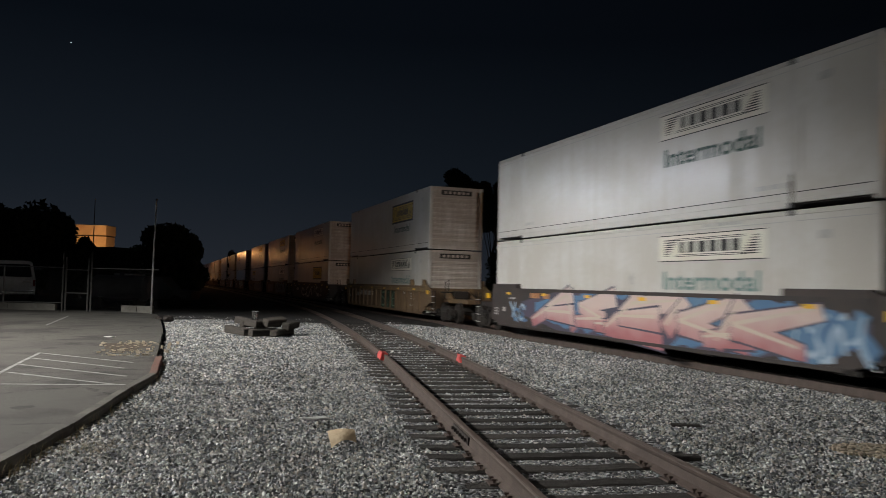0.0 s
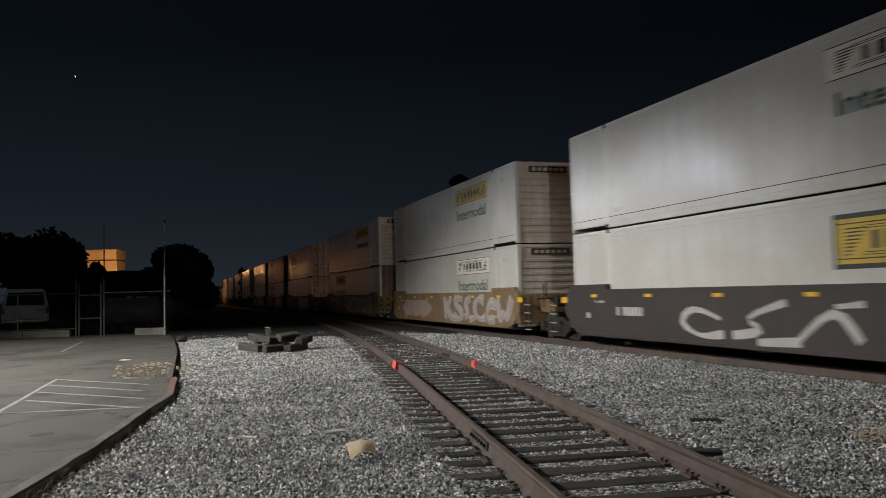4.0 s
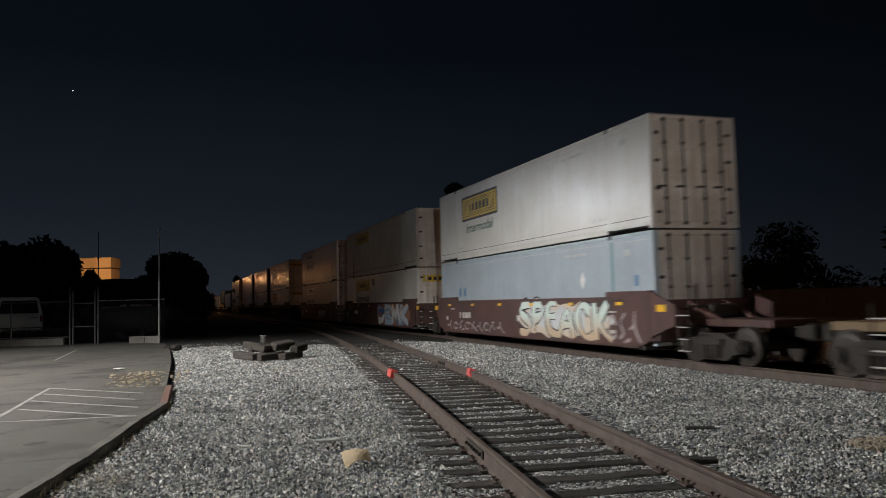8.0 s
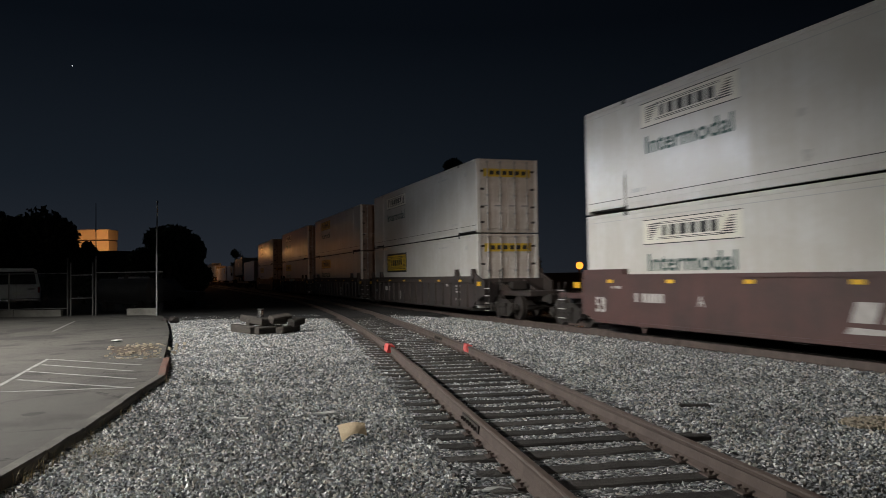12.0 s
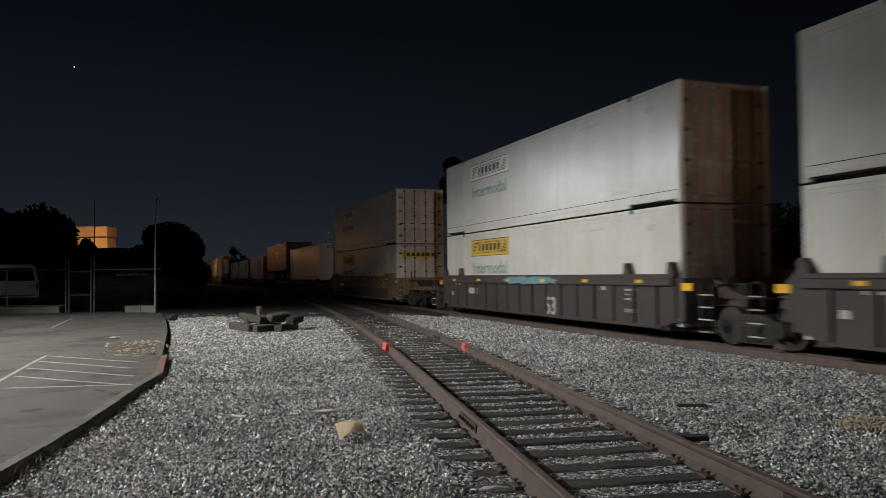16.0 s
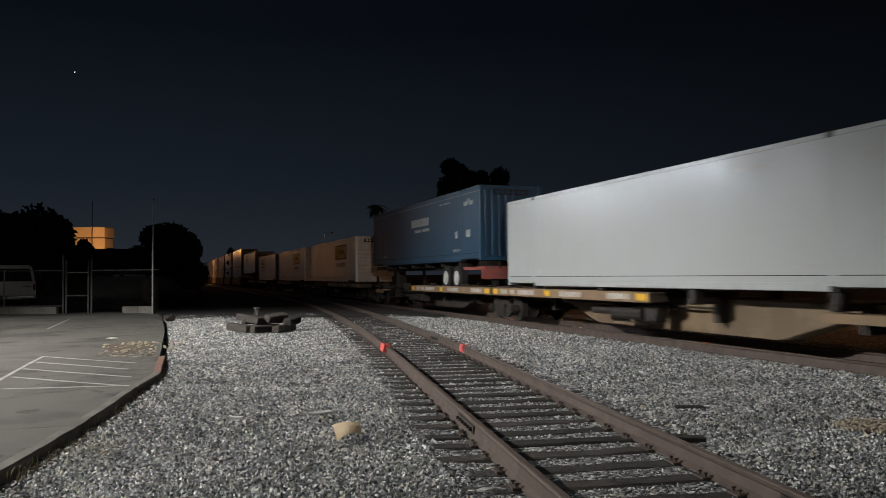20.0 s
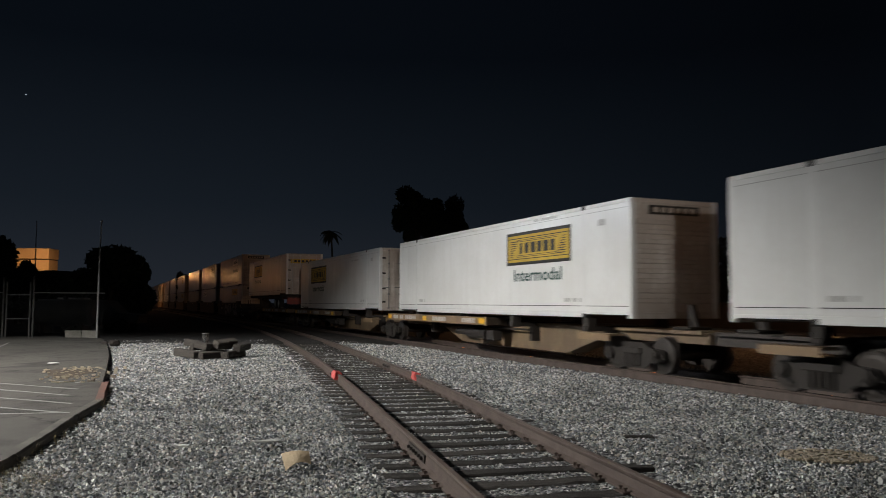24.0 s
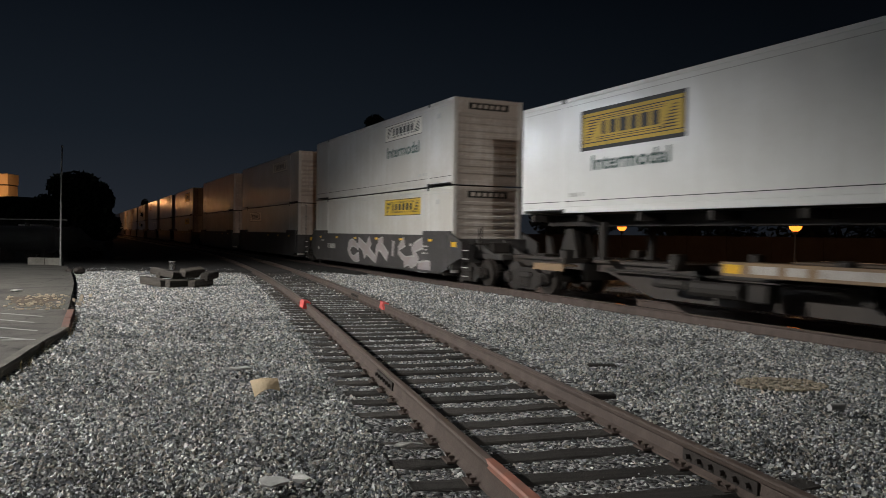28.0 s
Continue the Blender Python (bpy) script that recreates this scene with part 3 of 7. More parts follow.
def ground_z(x, y):
    """Uneven ballast, fairly flat near the rails, dipping beside the lot."""
    z = 0.028 * noise.noise((x * 0.55, y * 0.55, 1.3)) + 0.014 * noise.noise((x * 2.1, y * 2.1, 7.7))
    d = abs(x - siding_x(y))
    z *= min(1.0, 0.25 + d / 4.0)
    if d < 1.3:
        z -= 0.018
    m = abs(x - main_x(y))
    if m < 2.4:
        z = z * 0.3 - 0.055 * min(1.0, (2.4 - m) / 0.7)
    gap = x - lot_x(y)
    if gap < 0.6 and y < 17:
        z += 0.035 * max(0.0, min(1.0, (0.6 - gap) / 0.6))
    return z - 0.02


def build_ground():
    def spread(near0, near1, step, far):
        a = list(np.arange(near0, near1 + 1e-6, step))
        out, back, d = a[:], [], step
        p = near1
        while p < far:
            d *= 1.35
            p += d
            out.append(p)
        p, d = near0, step
        while p > -far:
            d *= 1.35
            p -= d
            back.append(p)
        return back[::-1] + out
    xs, ys = spread(-9, 14, 0.16, 2600), spread(2, 36, 0.17, 2600)
    verts = [(x, y, ground_z(x, y) if abs(x) < 60 and -20 < y < 120 else -0.03) for y in ys for x in xs]
    w = len(xs)
    faces = [(j * w + i, j * w + i + 1, (j + 1) * w + i + 1, (j + 1) * w + i) for j in range(len(ys) - 1) for i in range(w - 1)]
    me = bpy.data.meshes.new("ground")
    me.from_pydata(verts, [], faces)
    me.materials.append(M["ballast"])
    me.polygons.foreach_set("use_smooth", [True] * len(faces))
    tagged(new("ground", me), "grey crushed rock ballast ground beside the tracks", "ground", kind="structure")


build_ground()


def build_stones():
    """Loose crushed rock, dense near the viewer and coarser farther off."""
    rng = np.random.default_rng(7)
    base = np.array([(x, y, z) for x in (-0.72, 0.72) for y in (-0.72, 0.72) for z in (-0.72, 0.72)], float)
    quads = np.array([(0, 1, 3, 2), (4, 6, 7, 5), (0, 4, 5, 1), (2, 3, 7, 6), (0, 2, 6, 4), (1, 5, 7, 3)])
    pts = []
    for y0, y1, step, size in ((3.4, 8.5, 0.0250, 0.0158), (8.5, 13.0, 0.033, 0.0180), (13.0, 20.0, 0.049, 0.0210), (20.0, 31.0, 0.078, 0.0250), (31.0, 38.0, 0.10, 0.0270)):
        ys = np.arange(y0, y1, step)
        for y in ys:
            reach = 0.60 * y + 1.2
            xs = np.arange(-reach, reach + 0.08 * y, step)
            x = xs + rng.uniform(-0.5, 0.5, len(xs)) * step * 1.2
            yy = y + rng.uniform(-0.5, 0.5, len(xs)) * step * 1.2
            # stones thin out past 32 m to blend into the darkened sheet
            keep = (rng.random(len(xs)) < (38.5 - y) / 6.0) & (x > lot_x(y) + 0.10 + rng.uniform(-0.05, 0.15, len(xs))) & (x < main_x(y) + 3.0)
            c = siding_x(y)
            d = abs(x - c) * 0.985
            keep &= ~((abs(d - 0.846) < 0.10))
            for px, py in zip(x[keep], yy[keep]):
                pts.append((px, py, size))
    p = np.array(pts)
    # keep the sleepers clear but for a few strays
    cy = p[:, 1]
    cx = np.array([siding_x(v) for v in cy])
    slope = np.array([siding_dir(v).x / siding_dir(v).y for v in cy])
    along = cy + (p[:, 0] - cx) * slope
    near_sl = np.abs(p[:, 0] - cx) < 1.46
    phase = np.abs((along - SLEEPER_0) / SLEEPER_STEP - np.round((along - SLEEPER_0) / SLEEPER_STEP)) * SLEEPER_STEP
    on_wood = near_sl & (phase < 0.130) & (cy < 60)
    p = p[~(on_wood & (rng.random(len(p)) > 0.05))]
    n = len(p)
    z = np.array([ground_z(a, b) for a, b in p[:, :2]])
    near_sl = (np.abs(p[:, 0] - np.array([siding_x(v) for v in p[:, 1]])) < 1.46)
    z = np.where(near_sl, z - 0.022, z)
    shape = base[None] * rng.uniform(0.75, 1.15, (n, 8, 1)) + rng.uniform(-0.26, 0.26, (n, 8, 3))
    grow = rng.lognormal(0.0, 0.20, n)
    dims = rng.uniform(0.62, 1.12, (n, 3)) * (p[:, 2] * grow)[:, None]
    shape = shape * dims[:, None, :]
    q = rng.normal(size=(n, 4))
    q /= np.linalg.norm(q, axis=1)[:, None]
    a, b, c, d = q.T
    rot = np.stack([1 - 2 * (c * c + d * d), 2 * (b * c - a * d), 2 * (b * d + a * c),
                    2 * (b * c + a * d), 1 - 2 * (b * b + d * d), 2 * (c * d - a * b),
                    2 * (b * d - a * c), 2 * (c * d + a * b), 1 - 2 * (b * b + c * c)], 1).reshape(n, 3, 3)
    shape = np.einsum("nij,nkj->nki", rot, shape)
    shape += np.stack([p[:, 0], p[:, 1], z + p[:, 2] * 0.35 + rng.uniform(-0.008, 0.012, n)], 1)[:, None, :]
    co = shape.reshape(-1, 3)
    loops = (quads[None] + (np.arange(n) * 8)[:, None, None]).reshape(-1)
    me = bpy.data.meshes.new("ballast_stones")
    me.vertices.add(len(co))
    me.vertices.foreach_set("co", co.ravel())
    me.loops.add(len(loops))
    me.loops.foreach_set("vertex_index", loops)
    me.polygons.add(n * 6)
    me.polygons.foreach_set("loop_start", np.arange(n * 6) * 4)
    me.update(calc_edges=True)
    me.shade_flat()
    me.materials.append(M["stone"])
    tagged(new("ballast_stones", me), "loose grey crushed ballast stones covering the ground", "gravel", kind="stuff")


SLEEPER_0, SLEEPER_STEP, SIDING_HALF = 6.825, 0.548, 0.846
build_stones()


def build_unlit_ground():
    """Sheet that takes over from the ballast farther off, coloured dark where no lamp reaches."""
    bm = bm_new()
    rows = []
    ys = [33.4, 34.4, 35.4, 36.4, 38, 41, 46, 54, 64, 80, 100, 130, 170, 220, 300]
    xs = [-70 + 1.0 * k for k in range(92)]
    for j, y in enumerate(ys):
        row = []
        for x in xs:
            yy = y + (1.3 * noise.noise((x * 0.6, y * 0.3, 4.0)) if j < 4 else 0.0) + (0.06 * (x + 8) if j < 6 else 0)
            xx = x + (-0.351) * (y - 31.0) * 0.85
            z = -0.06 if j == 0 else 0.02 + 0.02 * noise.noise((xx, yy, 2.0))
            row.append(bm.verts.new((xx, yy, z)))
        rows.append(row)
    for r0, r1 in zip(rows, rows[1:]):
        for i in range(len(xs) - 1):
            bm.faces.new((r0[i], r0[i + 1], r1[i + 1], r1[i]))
    solo("unlit_ground", bm, "dark_sheet", "dark sheet painting the unlit ground beyond the ballast", "ground", kind="structure")


build_unlit_ground()


def build_lot():
    bm = bm_new()
    edge = [(x - 0.16, y) for x, y in LOT_EDGE] + LOT_BACK + [(-16.0, 38.6), (-60.0, 38.6), (-60.0, -6.0)]
    top = [bm.verts.new((x, y, 0.10)) for x, y in edge]
    low = [bm.verts.new((x, y, -0.20)) for x, y in edge]
    bm.faces.new(top)
    for k in range(len(edge)):
        j = (k + 1) % len(edge)
        bm.faces.new((top[k], low[k], low[j], top[j]))
    bm.normal_update()
    me = finish(bm, "parking_lot", M["asphalt"])
    tagged(new("parking_lot", me), "worn grey asphalt parking lot with oil stains", "pavement", kind="structure")
    # kerb stones along its edge
    kerb = thing("kerb", (0, 0, 0), "low weathered concrete kerb between lot and ballast", "kerb")
    tagged(kerb, kind="structure")
    rng = random.Random(3)
    pts = [Vector((x, y, 0)) for x, y in LOT_EDGE]
    for a, b in zip(pts, pts[1:]):
        d = (b - a)
        cnt = max(1, round(d.length / 1.5))
        for k in range(cnt):
            p0, p1 = a + d * (k / cnt), a + d * ((k + 1) / cnt)
            dd = (p1 - p0).normalized()
            sd = Vector((-dd.y, dd.x, 0))
            bm = bm_new()
            h = 0.112 + rng.uniform(-0.004, 0.004)
            ring = []
            steps = 5
            for i in range(steps + 1):
                q = p0 + dd * 0.006 + (p1 - p0 - dd * 0.012) * (i / steps)
                j = rng.uniform(-0.005, 0.005)
                ring.append([bm.verts.new(q + sd * (o + j * (o < 0.1)) + Vector((0, 0, zz))) for o, zz in ((0.0, -0.2), (0.012 + j, h - 0.03), (0.035, h + j * 0.5), (0.155, h), (0.155, -0.2))])
            for r0, r1 in zip(ring, ring[1:]):
                for i in range(5):
                    bm.faces.new((r0[i], r0[(i + 1) % 5], r1[(i + 1) % 5], r1[i]))
            bm.faces.new(ring[0])
            bm.faces.new(ring[-1][::-1])
            part("kerb_stone", bm, "kerb_red" if p0.y > 13.4 else "kerb", kerb, "kerb end painted faded red" if p0.y > 13.4 else "")
    # oil and tyre stains
    srng = random.Random(31)
    for sx, sy, sw, sl in ((-9.6, 11.4, 0.9, 1.7), (-7.1, 9.6, 0.5, 0.9), (-8.2, 14.1, 1.2, 0.7), (-11.2, 18.2, 1.4, 2.2), (-9.4, 20.8, 0.8, 1.6), (-12.4, 23.5, 1.3, 2.4), (-6.0, 8.1, 0.35, 0.6), (-10.2, 15.2, 0.45, 1.0), (-14.6, 27.2, 1.2, 2.0), (-8.9, 18.0, 0.3, 0.7), (-5.2, 9.9, 0.28, 0.4)):
        bm = bm_new()
        rim = [bm.verts.new((0.5 * sw * (0.6 + 0.5 * srng.random()) * math.cos(k * math.tau / 22), 0.5 * sl * (0.6 + 0.5 * srng.random()) * math.sin(k * math.tau / 22), 0.0)) for k in range(22)]
        bm.faces.new(rim)
        ob = solo("oil_stain", bm, "oil_stain", "dark oil stain on the worn lot surface", "stain", (sx, sy, 0.1045), srng.uniform(-40, 40), "stains on the lot")
    # painted hatch and bay lines
    marks = [((-8.56, 16.9), (-6.62, 10.9)), ((-8.5, 16.85), (-6.0, 15.43)), ((-8.1, 15.75), (-5.75, 14.43)), ((-7.75, 14.6), (-5.25, 13.28)),
             ((-7.3, 13.4), (-4.95, 12.2)), ((-7.0, 11.9), (-4.85, 12.22)), ((-7.2, 17.05), (-6.45, 16.65)), ((-13.1, 26.2), (-15.4, 32.6)), ((-7.0, 12.05), (-9.5, 13.3))]
    for (x0, y0), (x1, y1) in marks:
        d = Vector((x1 - x0, y1 - y0, 0))
        ln = d.length
        bm = bm_new()
        segs = max(2, int(ln / 0.35))
        a = [[bm.verts.new((ln * i / segs, s * (0.038 + rng.uniform(-0.014, 0.006)), zz)) for s, zz in ((-1, 0.0), (1, 0.0), (1, 0.004), (-1, 0.004))] for i in range(segs + 1)]
        for r0, r1 in zip(a, a[1:]):
            for i in range(4):
                bm.faces.new((r0[i], r0[(i + 1) % 4], r1[(i + 1) % 4], r1[i]))
        solo("parking_line", bm, "line_paint", "worn white painted line on the lot", "road marking", (x0, y0, 0.101), math.degrees(math.atan2(d.y, d.x)), "lot markings", "structure")


build_lot()


def rail_profile():
    return [(-0.085, -0.025), (0.085, -0.025), (0.085, -0.008), (0.034, 0.022), (0.024, 0.105), (0.040, 0.120), (0.044, 0.148), (0.032, 0.160), (-0.032, 0.160), (-0.044, 0.148), (-0.040, 0.120), (-0.024, 0.105), (-0.034, 0.022), (-0.085, -0.008)]


def sweep_rail(bm, pts, dirs, low, high, sink=0.0):
    """Sweep the profile's part with z between low and high indices."""
    prof = rail_profile() if (low, high) == (0, 14) else [rail_profile()[k] for k in range(low, high)]
    rings = []
    for p, d in zip(pts, dirs):
        sd = Vector((d.y, -d.x, 0))
        rings.append([bm.verts.new(p + sd * o + Vector((0, 0, z - (sink if z < 0.03 else 0.0)))) for o, z in prof])
    n = len(prof)
    for r0, r1 in zip(rings, rings[1:]):
        for i in range(n):
            bm.faces.new((r0[i], r0[(i + 1) % n], r1[(i + 1) % n], r1[i]))
    bm.faces.new(rings[0])
    bm.faces.new(rings[-1][::-1])
    return bm


def sleeper_mesh(seed):
    def build(bm):
        rng = random.Random(seed)
        n = 9
        rings = []
        for i in range(n + 1):
            x = -1.43 + 2.86 * i / n
            w = 0.122 + rng.uniform(-0.008, 0.006)
            z = 0.012 + rng.uniform(-0.010, 0.006)
            rings.append([bm.verts.new((x, o, zz)) for o, zz in ((-w, -0.16), (w, -0.16), (w, z - 0.02), (w - 0.025, z), (-w + 0.025, z + rng.uniform(-0.008, 0)), (-w, z - 0.02))])
        for r0, r1 in zip(rings, rings[1:]):
            for i in range(6):
                bm.faces.new((r0[i], r0[(i + 1) % 6], r1[(i + 1) % 6], r1[i]))
        bm.faces.new(rings[0])
        bm.faces.new(rings[-1][::-1])
    return shared("sleeper_%d" % seed, build, "sleeper")


def plate_mesh():
    def build(bm):
        box(bm, -0.16, 0.16, -0.085, 0.085, 0.0, 0.016)
        for sx in (-1, 1):
            for sy in (-1, 1):
                tube(bm, (sx * 0.118, sy * 0.05, 0.01), (sx * 0.118, sy * 0.05, 0.045), 0.011, 6)
                box(bm, sx * 0.116 - 0.022, sx * 0.116 + 0.018, sy * 0.05 - 0.014, sy * 0.05 + 0.014, 0.04, 0.054)
    return shared("tie_plate", build, "rail_side")


def joint_bar(bm, y0, sgn):
    """Fish plate with its bolts on one side of the rail's web."""
    box(bm, sgn * 0.024, sgn * 0.046, y0 - 0.45, y0 + 0.45, 0.02, 0.108)
    for k in range(6):
        yy = y0 - 0.36 + k * 0.145
        tube(bm, (sgn * 0.04, yy, 0.065), (sgn * 0.080, yy, 0.065), 0.021, 6)


def build_siding():
    track = thing("siding_track", (0, 0, 0), "rusty siding track with wooden sleepers in ballast", "railway track")
    tagged(track, kind="structure")
    ys = [-12 + 1.0 * k for k in range(60)] + [50 + 5 * k for k in range(32)]
    for side, nm in ((-1, "left"), (1, "right")):
        pts, dirs = [], []
        for y in ys:
            d = siding_dir(y)
            sd = Vector((d.y, -d.x, 0))
            pts.append(Vector((siding_x(y), y, 0)) + sd * (SIDING_HALF * side))
            dirs.append(d)
        rail = part("rail", sweep_rail(bm_new(), pts, dirs, 0, 14), "rail_side", track, "rusty brown rail with a worn head")
        head = bm_new()
        rr = []
        for p, d in zip(pts, dirs):
            sd = Vector((d.y, -d.x, 0))
            rr.append([head.verts.new(p + sd * o + Vector((0, 0, z))) for o, z in ((-0.032, 0.1605), (-0.024, 0.1632), (0.024, 0.1632), (0.032, 0.1605))])
        for r0, r1 in zip(rr, rr[1:]):
            for i in range(3):
                head.faces.new((r0[i], r1[i], r1[i + 1], r0[i + 1]))
        part("rail_head", head, "rail_head", rail, "smooth worn running surface")
        for yj in ((9.25, 18.9) if side < 0 else (5.35, 21.3)):
            d = siding_dir(yj)
            sd = Vector((d.y, -d.x, 0))
            c = Vector((siding_x(yj), yj, 0)) + sd * (SIDING_HALF * side)
            bm = bm_new()
            for sg in (-1, 1):
                joint_bar(bm, 0.0, sg)
            ob = part("joint_bar", bm, "iron", rail, "bolted fish plate")
            ob.matrix_basis = pose(c.x, c.y, 0, 0, 0, math.degrees(math.atan2(d.y, d.x)) - 90)
    k = 0
    rng = random.Random(5)
    y = SLEEPER_0 - 9 * SLEEPER_STEP
    while y < 72:
        d = siding_dir(y)
        ang = math.degrees(math.atan2(d.y, d.x)) - 90 + rng.uniform(-1.2, 1.2)
        ob = piece("sleeper", sleeper_mesh(k % 6), track, (siding_x(y) + rng.uniform(-0.05, 0.05), y, rng.uniform(-0.035, -0.022)), ang)
        if y < 26:
            for side in (-1, 1):
                sd = Vector((d.y, -d.x, 0))
                p = Vector((siding_x(y), y, 0)) + sd * (SIDING_HALF * side)
                piece("tie_plate", plate_mesh(), track, (p.x, p.y, -0.022), ang)
        y += SLEEPER_STEP
        k += 1
    # red paint marks and the clamps on the rails
    for px, py, nm in ((-1.36, 18.35, "a"), (0.33, 17.75, "b")):
        d = siding_dir(py)
        side = -1 if nm == "a" else 1
        sd = Vector((d.y, -d.x, 0))
        c = Vector((siding_x(py), py, 0)) + sd * (SIDING_HALF * side)
        bm = bm_new()
        ln = 0.34 if nm == "a" else 0.17
        wd = 1.7 if nm == "a" else 1.15
        prism(bm, [(-0.072 * wd, 0.04), (0.062, 0.0), (0.060, 0.16), (0.05, 0.19), (-0.05 * wd, 0.20), (-0.062 * wd, 0.16)], -ln, ln)
        bmesh.ops.subdivide_edges(bm, edges=bm.edges[:], cuts=3, use_grid_fill=True)
        for v in bm.verts:
            v.co += Vector((noise.noise(v.co * 11), noise.noise(v.co * 9 + Vector((7, 0, 0))), noise.noise(v.co * 10 + Vector((0, 5, 0))))) * 0.03
        ob = solo("rail_clamp", bm, "red_mark", "bright red painted clamp gripping the siding rail", "rail clamp", (c.x, c.y, 0), math.degrees(math.atan2(d.y, d.x)) - 90, "clamps on the siding")
    # faded orange paint along the near left rail
    rr = bm_new()
    ring = []
    for i in range(10):
        y = 4.4 + i * 0.14
        d = siding_dir(y)
        sd = Vector((d.y, -d.x, 0))
        p = Vector((siding_x(y), y, 0)) - sd * SIDING_HALF
        w = 0.8 if i in (0, 9) else 1.0
        ring.append([rr.verts.new(p + sd * (o * w) + Vector((0, 0, z))) for o, z in ((-0.0445, 0.118), (-0.0465, 0.150), (-0.034, 0.1648), (0.034, 0.1648))])
    for r0, r1 in zip(ring, ring[1:]):
        for i in range(3):
            rr.faces.new((r0[i], r0[i + 1], r1[i + 1], r1[i]))
    part("paint_mark", rr, "orange_mark", track, "faded orange paint on the rail")


build_siding()


def build_main_line():
    track = thing("main_track", (0, 0, 0), "main line track with polished rail heads", "railway track")
    tagged(track, kind="structure")
    ss = [-40 + 8 * k for k in range(106)]
    for side in (-0.7525, 0.7525):
        pts = [on_line(s, side) for s in ss]
        rail = part("rail", sweep_rail(bm_new(), pts, [U] * len(pts), 0, 14, 0.055), "rail_side", track, "brown rail with a bright head")
        bm = bm_new()
        sd = Vector((U.y, -U.x, 0))
        rr = [[bm.verts.new(p + sd * o + Vector((0, 0, z))) for o, z in ((-0.026, 0.1605), (-0.018, 0.1632), (0.018, 0.1632), (0.026, 0.1605))] for p in pts]
        for r0, r1 in zip(rr, rr[1:]):
            for i in range(3):
                bm.faces.new((r0[i], r1[i], r1[i + 1], r0[i + 1]))
        part("rail_head", bm, "rail_bright", rail, "polished running surface")
    rng = random.Random(8)
    for k in range(150):
        p = on_line(-8 + k * 0.55)
        piece("sleeper", sleeper_mesh(k % 6), track, (p.x, p.y, -0.11), TURN - 90 + rng.uniform(-0.6, 0.6))


build_main_line()

# ---------------------------------------------------------------- containers
LEN, WID, HGT = 16.16, 2.59, 2.872
HALF = LEN / 2


def side_panel(bm):
    box(bm, -HALF + 0.12, HALF - 0.12, -0.018, 0.018, 0.16, HGT - 0.10)


def rail_bar(bm):
    # full depth between the lift posts, shallower on the overhanging ends
    box(bm, -6.14, 6.14, -0.05, 0.05, 0.0, 0.16, 0.01)
    for sg in (-1, 1):
        a, c = sorted((sg * 6.14, sg * (HALF - 0.02)))
        box(bm, a, c, -0.05, 0.05, 0.085, 0.16, 0.006)


def top_bar(bm):
    box(bm, -HALF + 0.02, HALF - 0.02, -0.045, 0.045, 0.0, 0.10, 0.01)


def post(bm):
    box(bm, -0.075, 0.075, -0.075, 0.075, 0.0, HGT, 0.012)


def mid_post(bm):
    box(bm, -0.10, 0.10, -0.024, 0.024, 0.16, HGT - 0.1, 0.008)


def casting(bm):
    box(bm, -0.09, 0.09, -0.08, 0.08, 0.0, 0.118, 0.008)
    box(bm, -0.035, 0.035, 0.078, 0.084, 0.03, 0.09)


def roof(bm):
    box(bm, -HALF + 0.08, HALF - 0.08, -WID / 2 + 0.06, WID / 2 - 0.06, HGT - 0.05, HGT - 0.02)
    for k in range(40):
        x = -HALF + 0.3 + k * (LEN - 0.6) / 39
        box(bm, x - 0.05, x + 0.05, -WID / 2 + 0.1, WID / 2 - 0.1, HGT - 0.02, HGT - 0.012)


def floor_slab(bm):
    box(bm, -HALF + 0.08, HALF - 0.08, -WID / 2 + 0.06, WID / 2 - 0.06, 0.06, 0.15)


W2 = WID / 2


def end_frame(bm):
    box(bm, -0.02, 0.02, -W2 + 0.08, W2 - 0.08, 0.15, HGT - 0.12)


def end_sill(bm):
    box(bm, -0.05, 0.05, -W2 + 0.075, W2 - 0.075, 0.0, 0.15, 0.01)


def end_header(bm):
    box(bm, -0.05, 0.05, -W2 + 0.075, W2 - 0.075, HGT - 0.12, HGT, 0.01)


def end_ribs(bm):
    for k in range(9):
        z = 0.36 + k * 0.235
        prism(bm, [(-0.055, z + 0.03), (-0.018, z), (-0.018, z + 0.14), (-0.055, z + 0.11)], -W2 + 0.18, W2 - 0.18)


def end_corrugated(bm):
    for k in range(8):
        y = -W2 + 0.2 + k * 0.29
        box(bm, -0.06, -0.018, y, y + 0.15, 0.2, HGT - 0.17, 0.012)


def door_leaf(bm):
    box(bm, -0.05, -0.018, -0.565, 0.565, 0.17, HGT - 0.16, 0.006)


def lock_rod(bm):
    tube(bm, (-0.085, 0, 0.08), (-0.085, 0, HGT - 0.07), 0.021, 6)
    for z in (0.12, 0.75, 1.45, 2.15, HGT - 0.13):
        box(bm, -0.11, -0.045, -0.045, 0.045, z - 0.035, z + 0.035)
    box(bm, -0.115, -0.085, -0.02, 0.26, 1.02, 1.07)


def hinge(bm):
    box(bm, -0.075, -0.03, -0.09, 0.09, -0.04, 0.04, 0.006)


def line_strip(bm):
    box(bm, -HALF + 0.13, HALF - 0.13, 0.0, 0.003, 0.0, 0.016)


SIGN_L, SIGN_H = 3.68, 0.98


